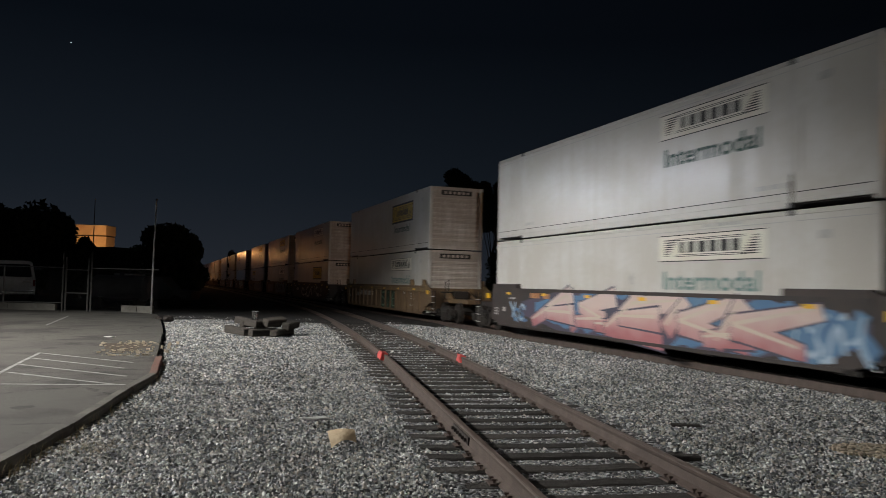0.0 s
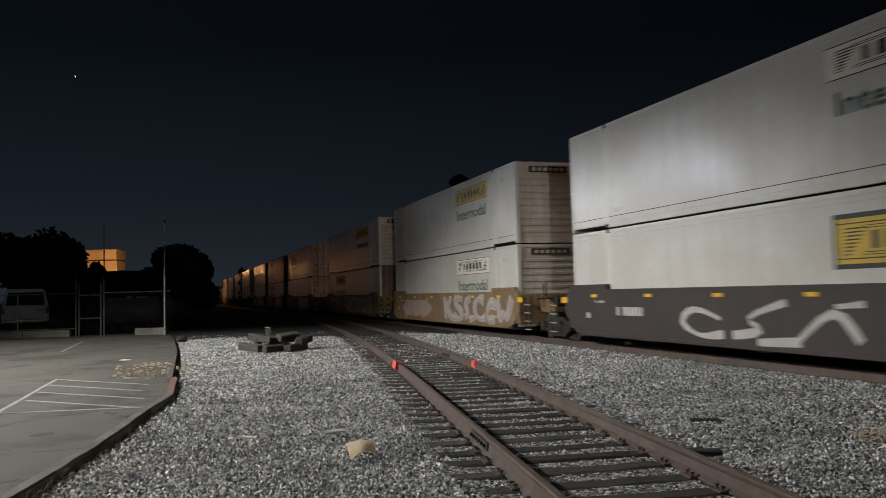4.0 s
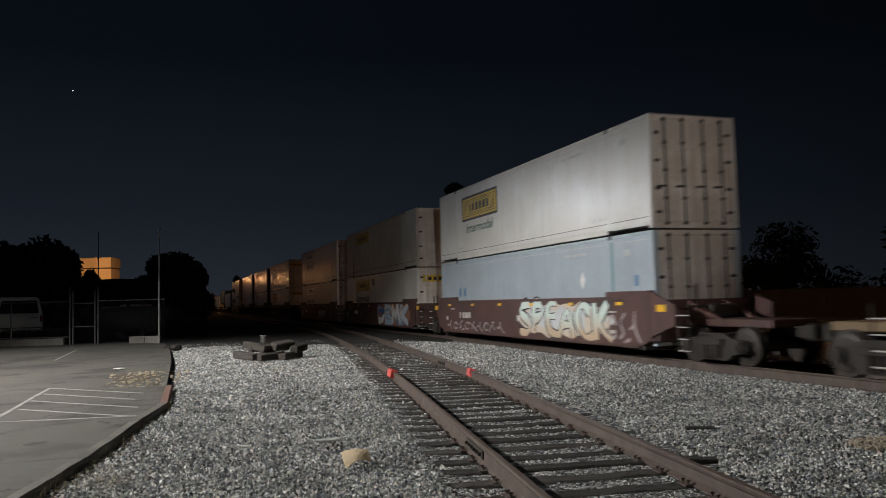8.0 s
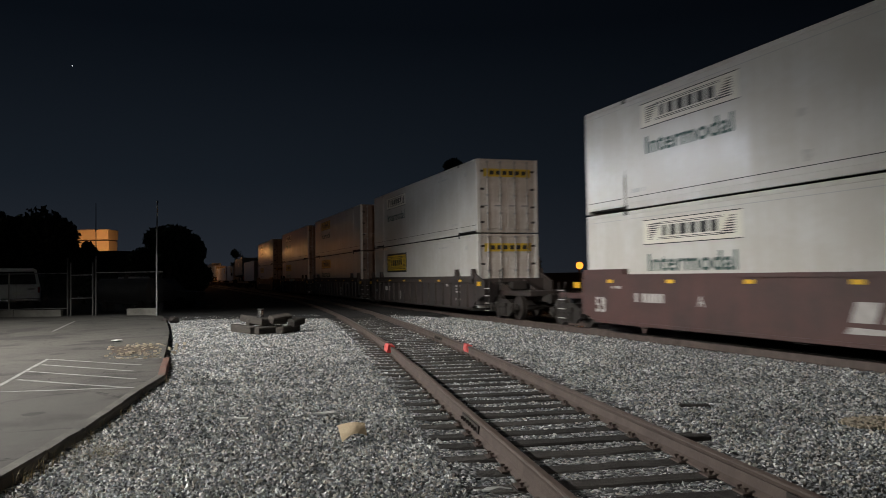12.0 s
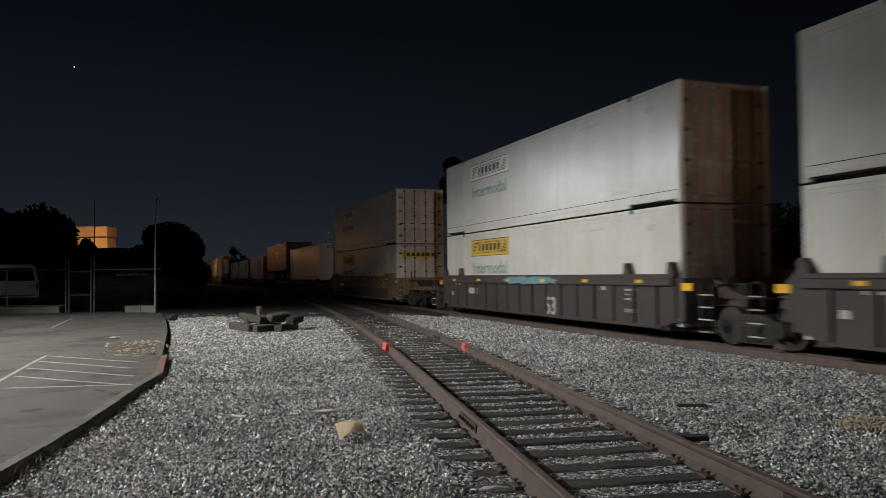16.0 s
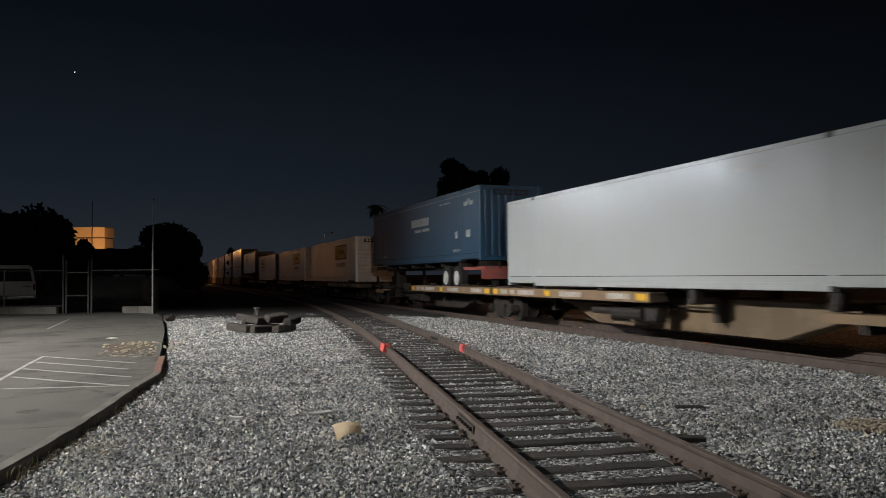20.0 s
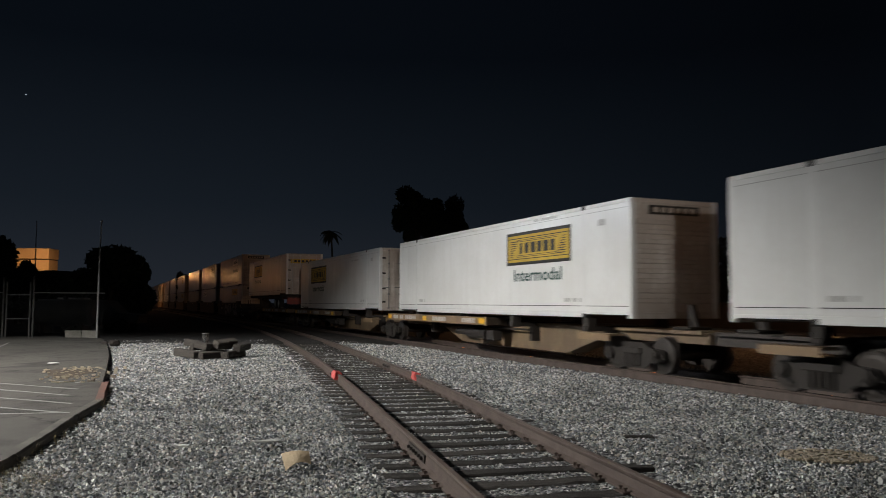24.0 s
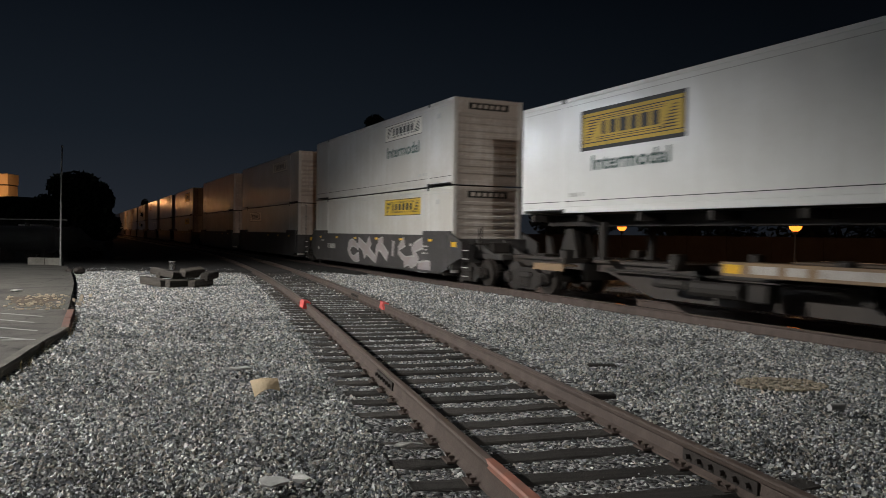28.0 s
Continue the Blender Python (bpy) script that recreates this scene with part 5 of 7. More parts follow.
def well_car(label, paint, near_gap, far_gap, ribbed=False, group="well cars of the train", full=True, chord="", near_len=3.2, far_len=3.2):
    """Container well unit; origin at the middle of its container. near_gap, far_gap: 'own' bogie with coupler, 'share' or 'none'."""
    car = thing("well_car", (0, 0, 0), label, "freight car", group)
    xn = -HALF - (near_len if near_gap == "own" else 1.35)
    xf = HALF + (far_len if far_gap == "own" else 1.35)

    def sill(b):
        t = 0.05
        prism(b, [(-HALF + 0.05, 0.62), (-HALF + 0.62, WELL_LOW), (HALF - 0.62, WELL_LOW), (HALF - 0.05, 0.62), (HALF - 0.05, WELL_TOP), (-HALF + 0.05, WELL_TOP)], -t, 0.0)
        box(b, -HALF + 0.05, HALF - 0.05, -0.12, 0.03, WELL_TOP - 0.07, WELL_TOP + 0.02)
        box(b, -HALF + 0.6, HALF - 0.6, -0.10, 0.025, WELL_LOW - 0.02, WELL_LOW + 0.06)

    def ledge(b):
        prism(b, [(0.0, WELL_TOP + 0.02), (2.05, WELL_TOP + 0.02), (2.02, 1.86), (0.0, 1.86)], -0.16, 0.02)

    def rib(b):
        box(b, -0.05, 0.05, 0.0, 0.07, WELL_LOW + 0.06, WELL_TOP - 0.08, 0.01)

    for sg in (1, -1):
        rz = 0 if sg > 0 else 180
        sl = piece("side_sill", shared("side_sill", sill, paint), car, (0, sg * SILL_Y, 0), rz)
        if ribbed:
            for gx in (-6.06, -HALF + 0.15, 6.06, HALF - 0.15):
                piece("box_guide", shared("box_guide", lambda b: prism(b, [(-0.16, WELL_TOP), (0.16, WELL_TOP), (0.10, WELL_TOP + 0.30), (-0.03, WELL_TOP + 0.30)], -0.10, 0.05), paint), sl, (gx, 0, 0))
        else:
            piece("end_ledge", shared("end_ledge", ledge, paint), sl, (-HALF + 0.05, 0, 0))
            piece("end_ledge", shared("end_ledge_b", lambda b: prism(b, [(0.0, WELL_TOP + 0.02), (-2.05, WELL_TOP + 0.02), (-2.02, 1.86), (0.0, 1.86)], -0.16, 0.02), paint), sl, (HALF - 0.05, 0, 0))
        if ribbed and (sg > 0):
            for k in range(16):
                piece("rib", shared("sill_rib", rib, paint), sl, (-HALF + 0.75 + k * (LEN - 1.5) / 15, 0, 0))
            piece("top_chord", shared("top_chord", lambda b: box(b, -HALF + 0.1, HALF - 0.1, 0.0, 0.08, WELL_TOP - 0.26, WELL_TOP - 0.08, 0.01), chord or paint), sl)
        if sg > 0:
            for k in range(6 if full else 3):
                x = -HALF + 1.4 + k * 2.66
                piece("reflector", shared("reflector", lambda b: box(b, -0.15, 0.15, 0.0, 0.006, 0.0, 0.085), "reflector"), sl, (x, 0.031 if not ribbed else 0.081, WELL_TOP - 0.20), label="yellow reflective strip")
            if full:
                fy = 0.003
                for x, z, n, w, h in ((HALF - 1.0, 0.92, 3, 0.34, 0.15), (HALF - 3.2, 1.02, 8, 1.25, 0.22), (-HALF + 1.9, 1.30, 5, 0.55, 0.05), (-HALF + 1.9, 1.18, 6, 0.6, 0.05), (-HALF + 1.9, 1.06, 4, 0.5, 0.05), (-HALF + 1.9, 0.75, 5, 0.5, 0.09), (HALF - 1.7, 1.35, 5, 0.5, 0.06), (-HALF + 3.1, 1.30, 4, 0.45, 0.10)):
                    stencil(sl, x, z, n, w, h, 0.0 if not ribbed else 0.0, "stencil_white", "stencil_bar", fy)
    # well floor: cross bearers and the support castings the box sits on
    for k in range(5):
        x = -HALF + 0.6 + k * (LEN - 1.2) / 4
        piece("cross_bearer", shared("cross_bearer", lambda b: box(b, -0.22, 0.22, -SILL_Y + 0.05, SILL_Y - 0.05, 0.38, 0.482), "under"), car, (x, 0, 0))
    # end platforms
    for sg, x_end, gap in ((-1, xn, near_gap), (1, xf, far_gap)):
        x_in = sg * (HALF - 0.05)
        ln = abs(x_end - x_in)

        def deck(b, ln=ln):
            box(b, -ln, 0.0, -0.62, 0.62, 0.98, 1.16, 0.02)
            box(b, -0.28, 0.0, -SILL_Y + 0.05, SILL_Y - 0.05, 0.60, 1.62, 0.02)
            prism(b, [(-min(ln, 1.5), 1.16), (-0.28, 1.16), (-0.28, 1.60)], -0.55, -0.47)
            prism(b, [(-min(ln, 1.5), 1.16), (-0.28, 1.16), (-0.28, 1.60)], 0.47, 0.55)
        piece("end_platform", shared("end_platform_%d" % int(ln * 100), deck, paint), car, (x_in, 0, 0), 0 if sg < 0 else 180)

        for sy in (1, -1):
            piece("end_wing", shared("end_wing_%d_%d" % (int(ln * 100), sy * sg), lambda b, reach=(1.0 if gap == "own" else 0.4), f=sg: prism(b, [(0.0, 0.70), (f * reach * 0.6, 0.92), (f * reach, 1.02), (f * reach, 1.50), (0.0, 1.84)], -0.03, 0.03), paint), car, (x_in, sy * (SILL_Y - 0.04), 0))
        if full:
            # ladder and brake gear at each end
            for k in range(4):
                piece("ladder_rung", shared("ladder_rung", lambda b: tube(b, (-0.2, 0, 0), (0.2, 0, 0), 0.016, 6), "stencil_white"), car, (x_in + sg * min(ln - 0.25, 1.35), SILL_Y + 0.03, 0.45 + 0.27 * k))
            piece("ladder_rail", shared("ladder_rail", lambda b: [tube(b, (s * 0.2, 0, 0), (s * 0.2, 0, 1.1), 0.02, 6) for s in (-1, 1)], "under"), car, (x_in + sg * min(ln - 0.25, 1.35), SILL_Y + 0.01, 0.42))
            piece("reflector", shared("reflector_big", lambda b: box(b, -0.19, 0.19, 0.0, 0.006, 0.0, 0.17), "reflector"), car, (x_in + sg * 0.45, SILL_Y - 0.006, 1.34), label="yellow reflective panel")
            piece("brake_box", shared("brake_box", lambda b: [box(b, -0.25, 0.25, -0.35, 0.30, 1.16, 1.50, 0.04), tube(b, (0, -0.35, 1.45), (0, 0.9, 1.45), 0.03, 6), tube(b, (0.15, 0.5, 1.16), (0.15, 0.5, 2.0), 0.025, 6), tube(b, (-0.15, 0.75, 1.16), (-0.15, 0.75, 1.95), 0.025, 6)], "under"), car, (x_in + sg * 0.75, 0, 0))
        if gap == "own":
            reach = near_len if sg < 0 else far_len
            truck(car, sg * (HALF + reach - 1.45))
            piece("coupler", shared("coupler", coupler, "under"), car, (sg * (HALF + reach - 0.75), 0, -0.08), 0 if sg < 0 else 180)
        elif gap == "share":
            truck(car, sg * (HALF + 1.72))
    return car


def spine_car(label, near_gap, far_gap, deck_end=-1, beam_paint="spine", group="spine cars of the train"):
    car = thing("spine_car", (0, 0, 0), label, "freight car", group)
    # a gap is "own", "share", "none" or the bogie's own distance from the middle of the car
    reach = {"own": 2.0, "share": 1.0, "none": 1.0}
    xn = -HALF - reach.get(near_gap, 1.5)
    xf = HALF + reach.get(far_gap, 1.5)

    def beam(b):
        prism(b, [(xn, 0.86), (-HALF + 2.6, 0.86), (-HALF + 4.4, 0.34), (HALF - 4.4, 0.34), (HALF - 2.6, 0.86), (xf, 0.86), (xf, 1.12), (xn, 1.12)], -0.33, 0.33)
        box(b, xn + 0.1, xf - 0.1, -0.45, 0.45, 1.08, 1.16)
    piece("centre_beam", shared("centre_beam_%d_%d_%s" % (int(-xn * 100), int(xf * 100), beam_paint), beam, beam_paint), car)
    # one long walkway over half of the car, with a deep edge plate
    def walkway(b):
        for s in (1, -1):
            box(b, -4.85, 4.85, s * 0.92 - 0.44, s * 0.92 + 0.44, 1.26, 1.30)
            for k in range(7):
                x = -4.6 + k * 9.2 / 6
                prism(b, [(x - 0.03, 1.06), (x + 0.03, 1.06), (x + 0.03, 1.26), (x - 0.03, 1.26)], min(s * 0.5, s * 1.34), max(s * 0.5, s * 1.34))

    pl = piece("walkway", shared("walkway", walkway, "deck_dark"), car, (deck_end * 4.38, 0, 0), label="worn walkway plates")
    for sy, rz in ((1.365, 0), (-1.365, 180)):
        piece("edge_plate", shared("edge_plate", lambda b: box(b, -4.87, 4.87, -0.025, 0.025, 1.05, 1.315, 0.006), "deck_tan"), pl, (0, sy, 0), rz, label="worn yellow edge plate")
    face_y = 1.392
    for dx, w in ((-4.55, 0.45), (4.6, 0.4), (0.55, 0.35)):
        piece("reflector", shared("reflector_spine_%d" % int(w * 100), lambda b, w=w: box(b, -w / 2, w / 2, 0.0, 0.006, 0.0, 0.17), "reflector"), pl, (dx, face_y, 1.10))
    for dx, w, n in ((-3.4, 1.3, 7), (-0.9, 1.7, 9), (2.3, 2.1, 10), (3.85, 0.6, 3)):
        stencil(pl, dx, 1.11, n, w, 0.15, face_y, "stencil_white")
    piece("end_step", shared("end_step", lambda b: [box(b, -0.7, 0.7, s * 1.15 - 0.22, s * 1.15 + 0.22, 0.98, 1.03) for s in (1, -1)] + [box(b, -0.7, 0.7, s * 1.36 - 0.02, s * 1.36 + 0.02, 0.86, 1.03) for s in (1, -1)], "deck_tan"), car, (-deck_end * (HALF - 1.5), 0, 0), label="short worn yellow step")
    for x in (-6.06, -2.0, 2.0, 6.06):
        piece("cross_arm", shared("cross_arm", lambda b: [box(b, -0.12, 0.12, -1.30, 1.30, 1.06, 1.19, 0.02), prism(b, [(-0.1, 0.62), (0.1, 0.62), (0.1, 1.06), (-0.1, 1.06)], -0.6, 0.6)], "under"), car, (x, 0, 0))
        for sy in (1.13, -1.13):
            piece("pedestal", shared("pedestal", lambda b: box(b, -0.13, 0.13, -0.14, 0.14, 1.05, 1.41, 0.03), "under"), car, (x, sy, 0))
    piece("brake_gear", shared("brake_gear", lambda b: [tube(b, (-1.2, 0.9, 0.72), (0.2, 0.9, 0.72), 0.16, 10), tube(b, (0.4, 0.85, 0.75), (1.4, 0.85, 0.75), 0.10, 8), box(b, -1.9, -1.4, 0.7, 1.05, 0.55, 0.9, 0.03), tube(b, (-3.5, 0.6, 0.95), (3.5, 0.6, 0.95), 0.03, 6)], "under"), car, (1.6, 0, 0))
    for sg, gap in ((-1, near_gap), (1, far_gap)):
        if gap == "own":
            truck(car, sg * (HALF + 0.2))
            piece("coupler", shared("coupler", coupler, "under"), car, (sg * (HALF + 1.25), 0, -0.08), 0 if sg < 0 else 180)
        elif gap == "share":
            truck(car, sg * (HALF + 1.1))
        elif gap != "none":
            truck(car, sg * gap)
        piece("hitch_post", shared("hitch_post", lambda b: [prism(b, [(-0.28, 1.16), (0.0, 1.16), (0.08, 1.75), (-0.05, 1.75)], -0.06, 0.06), box(b, -0.3, 0.3, -0.35, 0.35, 1.16, 1.24, 0.02)], "under"), car, (sg * (HALF + 0.55), 0, 0))
    return car


def chassis(parent_label):
    """Road chassis under a box: two beams, tandem wheels, landing legs."""
    ch = thing("trailer_chassis", (0, 0, 0), parent_label, "trailer", "trailers on the train")
    b = bm_new()
    for s in (-0.42, 0.42):
        box(b, -HALF + 0.1, HALF - 0.1, s - 0.06, s + 0.06, 2.02, 2.31)
    for k in range(8):
        x = -HALF + 0.3 + k * 2.2
        box(b, x - 0.06, x + 0.06, -1.2, 1.2, 2.12, 2.30)
    part("frame_beam", b, "under", ch)
    b = bm_new()
    box(b, -HALF + 0.1, -HALF + 2.4, -1.1, 1.1, 1.98, 2.10)
    box(b, -HALF + 0.02, -HALF + 0.14, -1.2, 1.2, 1.62, 2.0)
    part("rear_bumper", b, "red_paint", ch, "dull red rear frame")
    for x in (-HALF + 2.6, -HALF + 3.9):
        for sg in (1, -1):
            w = piece("wheel", shared("road_tyre", lambda bb: [tube(bb, (0, -0.28, 0), (0, 0.0, 0), 0.50, 24), tube(bb, (0, 0.0, 0), (0, 0.03, 0), 0.47, 24, 0.40)], "tyre"), ch, (x, sg * 1.26, 1.66), 0 if sg > 0 else 180)
            piece("rim", shared("road_rim", lambda bb: [tube(bb, (0, 0.0, 0), (0, 0.036, 0), 0.29, 20), tube(bb, (0, 0.036, 0), (0, 0.075, 0), 0.13, 10)], "rim"), w, label="white wheel rim")
    for s in (-0.75, 0.75):
        b = bm_new()
        box(b, HALF - 3.1, HALF - 2.95, s - 0.07, s + 0.07, 1.25, 2.1)
        box(b, HALF - 3.2, HALF - 2.85, s - 0.15, s + 0.15, 1.19, 1.25)
        part("landing_leg", b, "under", ch)
    b = bm_new()
    prism(b, [(HALF - 1.3, 1.16), (HALF - 0.4, 1.16), (HALF - 0.75, 2.02), (HALF - 1.0, 2.02)], -0.3, 0.3)
    part("kingpin_stand", b, "under", ch)
    return ch

# ---------------------------------------------------------------- the train
MOVING = []                                # (thing, place along the line at the start, height)


def put(ob, x, z=0.0):
    MOVING.append((ob, x, z))
    return ob


LOW_Z, HIGH_Z = 0.484, 3.404


def stack(x, car, low, high):
    put(car, x)
    put(container("lower_container", **low), x, LOW_Z)
    put(container("upper_container", **high), x, HIGH_Z)
    return car


def sill_face(ribbed=False):
    return SILL_Y + (0.003 if not ribbed else 0.004)


NEAR, FAR = 4.48, 11.55

# unit A: dark car with a large colourful piece
car = well_car("dark well car covered in pink and blue graffiti", "well_dark", "own", "own")
stack(18.0, car, dict(label="white container with bleached cream sign, in a graffiti well car", sign="pale", sign_off=NEAR, word="text_teal"),
      dict(label="white container with bleached cream sign, stacked on top", sign="pale", sign_off=NEAR, word="text_green"))
f = sill_face()
block_piece(car, 3.9, -6.5, 0.46, 1.70, f, "A3E5K", ("graf_fade", "graf_fade", "graf_fade", "graf_fade", "graf_fade"), "graf_plum", (("graf_plum", 5.6, -8.0), ("graf_blue", 4.6, -7.9), ("graf_plum", 1.6, -3.6), ("graf_blue", -4.0, -7.6)), 11, 0.185, 1.45, -0.25)
spray(car, 6.5, 5.3, 0.55, 1.35, f, "26", "graf_sky", None, None, 12, 0.07)
spray(car, 6.3, 5.2, 0.60, 1.2, f, "63", "graf_blue", None, None, 15, 0.09)
spray(car, -6.3, -8.0, 0.50, 1.5, f + 0.004, "6314", "graf_sky", None, None, 16, 0.07, None, 1.5)
spray(car, -6.2, -8.0, 0.50, 1.6, f + 0.002, "562", "graf_blue", None, None, 17, 0.15, None, 1.4)
stencil(car, 4.5, 1.42, 8, 1.8, 0.16, f + 0.012, "graf_orange")
piece("lettering", lettering("53", "stencil_white", 0.26), car, (HALF - 0.4, f + 0.003, 0.78))

scuff(MOVING[-1][0], -6.06, 0.35, 0.16, 0.8, W2 + 0.003, "grime", seed=8)
scuff(MOVING[-1][0], -6.3, 1.3, 0.12, 1.5, W2 - 0.005, "smudge", seed=9)
scuff(MOVING[-2][0], -0.6, 1.55, 0.3, 0.34, W2 - 0.006, "smudge", seed=10)

# unit B: ribbed rusty yellow car with green letters
car = well_car("rust-stained yellow ribbed well car with green spray letters", "well_rust", "own", "own", True, chord="well_tan")
stack(42.0, car, dict(label="white container with bleached sign in a rusty ribbed car", sign="pale", sign_off=NEAR, word="text_teal"),
      dict(label="white container with a framed yellow sign, stacked on top", sign="framed", sign_off=NEAR, word="text_green"))
stencil(car, 2.9, 1.10, 11, 3.3, 0.24, SILL_Y + 0.002, "stencil_white")
for q, ch in enumerate("SIE"):
    px = -0.98 - 0.977 * q
    piece("paint_panel", shared("green_panel", lambda b: box(b, -0.42, 0.42, 0, 0.003, 0.52, 1.42), "graf_bottle"), car, (px, SILL_Y, 0), label="bottle-green spray panel")
    spray(car, px + 0.40, px - 0.40, 0.54, 1.40, SILL_Y + 0.003, ch, "graf_mint", None, None, 21 + q, 0.055, None, 1.0)

# units C, D, E: three-unit car
car = well_car("dark brown well car with white stencils", "well_dark", "own", "share")
stack(65.35, car, dict(label="white container with a small black-framed sign", sign="framed", sign_off=NEAR),
      dict(label="white container with bleached sign, stacked on top", sign="pale", sign_off=NEAR, word="text_green"))
spray(car, 3.0, -5.0, 0.5, 1.5, f, "6315", "graf_white", None, None, 31, 0.10)
car = well_car("faded yellow well car with grey-white graffiti", "well_tan", "none", "share")
stack(85.6, car, dict(label="white container with bleached cream sign in a yellow car", sign="pale", sign_off=NEAR, word="text_green"),
      dict(label="white container with a yellow sign, stacked on top", sign="yellow", sign_off=NEAR, word="text_green"))
spray(car, -0.4, -7.7, 0.45, 1.66, f, "KS3C6W", "graf_lilac", "graf_white", None, 41, 0.135, "graf_white", 1.15)
spray(car, 6.2, 1.5, 0.5, 1.55, f, "6351", "graf_orange", None, ("graf_lilac",), 42, 0.08)
car = well_car("faded yellow well car with pale spray lettering", "well_tan", "none", "own")
stack(105.4, car, dict(label="white container with a yellow sign in a yellow car", sign="yellow", sign_off=FAR, word="text_green", end="doors", end_paint="end_brown"),
      dict(label="white container with a yellow sign, stacked on top", sign="yellow", sign_off=NEAR, word="text_green"))
spray(car, 1.1, -6.6, 0.42, 1.70, f, "PO1K5S", "graf_lilac", "graf_dusk", ("graf_cream", "graf_lilac"), 51, 0.13, None, 1.1)
piece("number_plate_bar", shared("number_board", lambda b: box(b, -1.2, 1.2, 0, 0.004, 0, 0.24), "graf_ink"), car, (HALF - 3.3, f, 0.98), label="black number board")
piece("lettering", lettering("53", "graf_ink", 0.30), car, (HALF - 1.0, f + 0.003, 0.70))

# units F, G, H: oxide red three-unit car
car = well_car("oxide red well car with bold white bubble graffiti", "well_maroon", "own", "share")
stack(129.5, car, dict(label="pale blue container with faint marks and a white diamond", paint="bluegrey", end="doors", bars_paint="iron"),
      dict(label="white container with a framed sign at its rear, on top", sign="framed", sign_off=FAR, word="text_green", end="doors", bars_paint="iron"))
spray(car, -0.3, -6.2, 0.42, 1.74, f, "SPEACK", "graf_fade_mint", "graf_ink", ("graf_cream", "graf_pale"), 61, 0.125, None, 1.12)
spray(car, 7.0, 1.0, 0.5, 0.95, f, "463624614", "graf_lilac", None, None, 62, 0.10)
spray(car, -6.0, -7.6, 0.5, 1.4, f, "634", "graf_lilac", None, None, 63, 0.06)
lowc = MOVING[-2][0]
piece("diamond_mark", shared("diamond_mark", lambda b: prism(b, [(-0.16, 0.0), (0.0, 0.26), (0.16, 0.0), (0.0, -0.26)], 0, 0.004), "paper"), lowc, (-HALF + 3.6, W2 - 0.008, 1.72), label="white diamond mark")
piece("green_stripe", shared("green_stripe", lambda b: box(b, -0.06, 0.06, 0, 0.004, 0.3, 2.7), "graf_turq"), lowc, (-HALF + 1.95, W2 - 0.002, 0))
stencil(lowc, HALF - 2.6, 1.4, 3, 0.8, 0.32, W2 - 0.008, "graf_blue")
stencil(lowc, -HALF + 0.9, 1.5, 2, 0.42, 0.28, W2 - 0.008, "graf_blue")
car = well_car("oxide red well car with pale blue block graffiti", "well_maroon", "none", "share")
stack(149.3, car, dict(label="white container with yellow sign at its rear, grimy doors", sign="yellow", sign_off=FAR, word="text_green", end="doors", end_paint="end_white", bars_paint="rim", strip=True),
      dict(label="dirty streaked cream container with a yellow sign, on top", paint="cream", sign="yellow", sign_off=FAR, end="doors", end_paint="end_white", bars_paint="rim"))
block_piece(car, -0.7, -6.9, 0.44, 1.66, f, "DEMK", ("graf_half", "graf_sky", "graf_pale", "graf_sky"), "graf_rust", (("graf_rust", -0.6, -7.2), ("graf_blue", -4.6, -6.2)), 71, 0.185, 1.08, 0.0)
low_box, high_box = MOVING[-2][0], MOVING[-1][0]
piece("patch_plate", shared("patch_plate", lambda b: box(b, -0.26, 0.26, 0, 0.004, 0, 0.36), "grime"), low_box, (0.8, W2 - 0.008, HGT - 0.62), label="small brown patch plate")
scuff(high_box, 5.9, 0.55, 0.34, 1.5, W2 + 0.003, "grime", seed=3)
scuff(high_box, 5.9, 1.45, 0.2, 1.3, W2 + 0.004, "smudge", seed=4)
for q in range(7):
    scuff(high_box, 5.2 - q * 1.9 + 0.4 * math.sin(q * 5), 0.7 + 0.5 * math.sin(q * 2.1) ** 2, 0.25 + 0.2 * (q % 3), 0.9, W2 - 0.006, "smudge", seed=20 + q)
piece("lettering", lettering("53", "stencil_white", 0.30), car, (HALF - 0.6, f + 0.003, 0.85))
piece("lettering", lettering("C", "stencil_white", 0.24), car, (HALF - 4.6, f + 0.003, 0.98))
car = well_car("clean oxide red well car with a slanted white emblem", "well_maroon", "none", "own")
stack(168.9, car, dict(label="white container with bleached sign at its rear, rusty doors", sign="pale", sign_off=FAR, word="text_green", end="doors", end_paint="end_brown"),
      dict(label="white container with bleached sign at its rear, stacked on top", sign="pale", sign_off=FAR, word="text_green", end="doors", end_paint="end_brown"))
low_box, high_box = MOVING[-2][0], MOVING[-1][0]
scuff(high_box, -6.22, 0.72, 0.16, 1.55, W2 + 0.003, "grime", seed=5)
scuff(high_box, 6.06, 0.55, 0.12, 1.1, W2 + 0.003, "grime", seed=6)
for q, (sx, sz, sr) in enumerate(((-0.03, 1.32, 0.22), (-0.14, 0.5, 0.30), (-3.93, 1.0, 0.28), (-3.7, 1.25, 0.16))):
    scuff(high_box, sx, sz, sr, sr, W2 - 0.006, "smudge", seed=30 + q)
for q in range(3):
    scuff(low_box, -1.0 - q * 2.1, 1.2 + 0.3 * q, 0.2, 0.2, W2 - 0.006, "smudge", seed=40 + q)
b = bm_new()
for k in range(4):
    x = -0.95 - k * 0.72
    prism(b, [(x, 0.92), (x - 0.14, 1.28), (x - 0.66, 1.28), (x - 0.52, 0.92)], 0, 0.004)
prism(b, [(-0.85, 0.72), (-0.95, 0.84), (-3.75, 0.78), (-3.75, 0.76)], 0, 0.004)
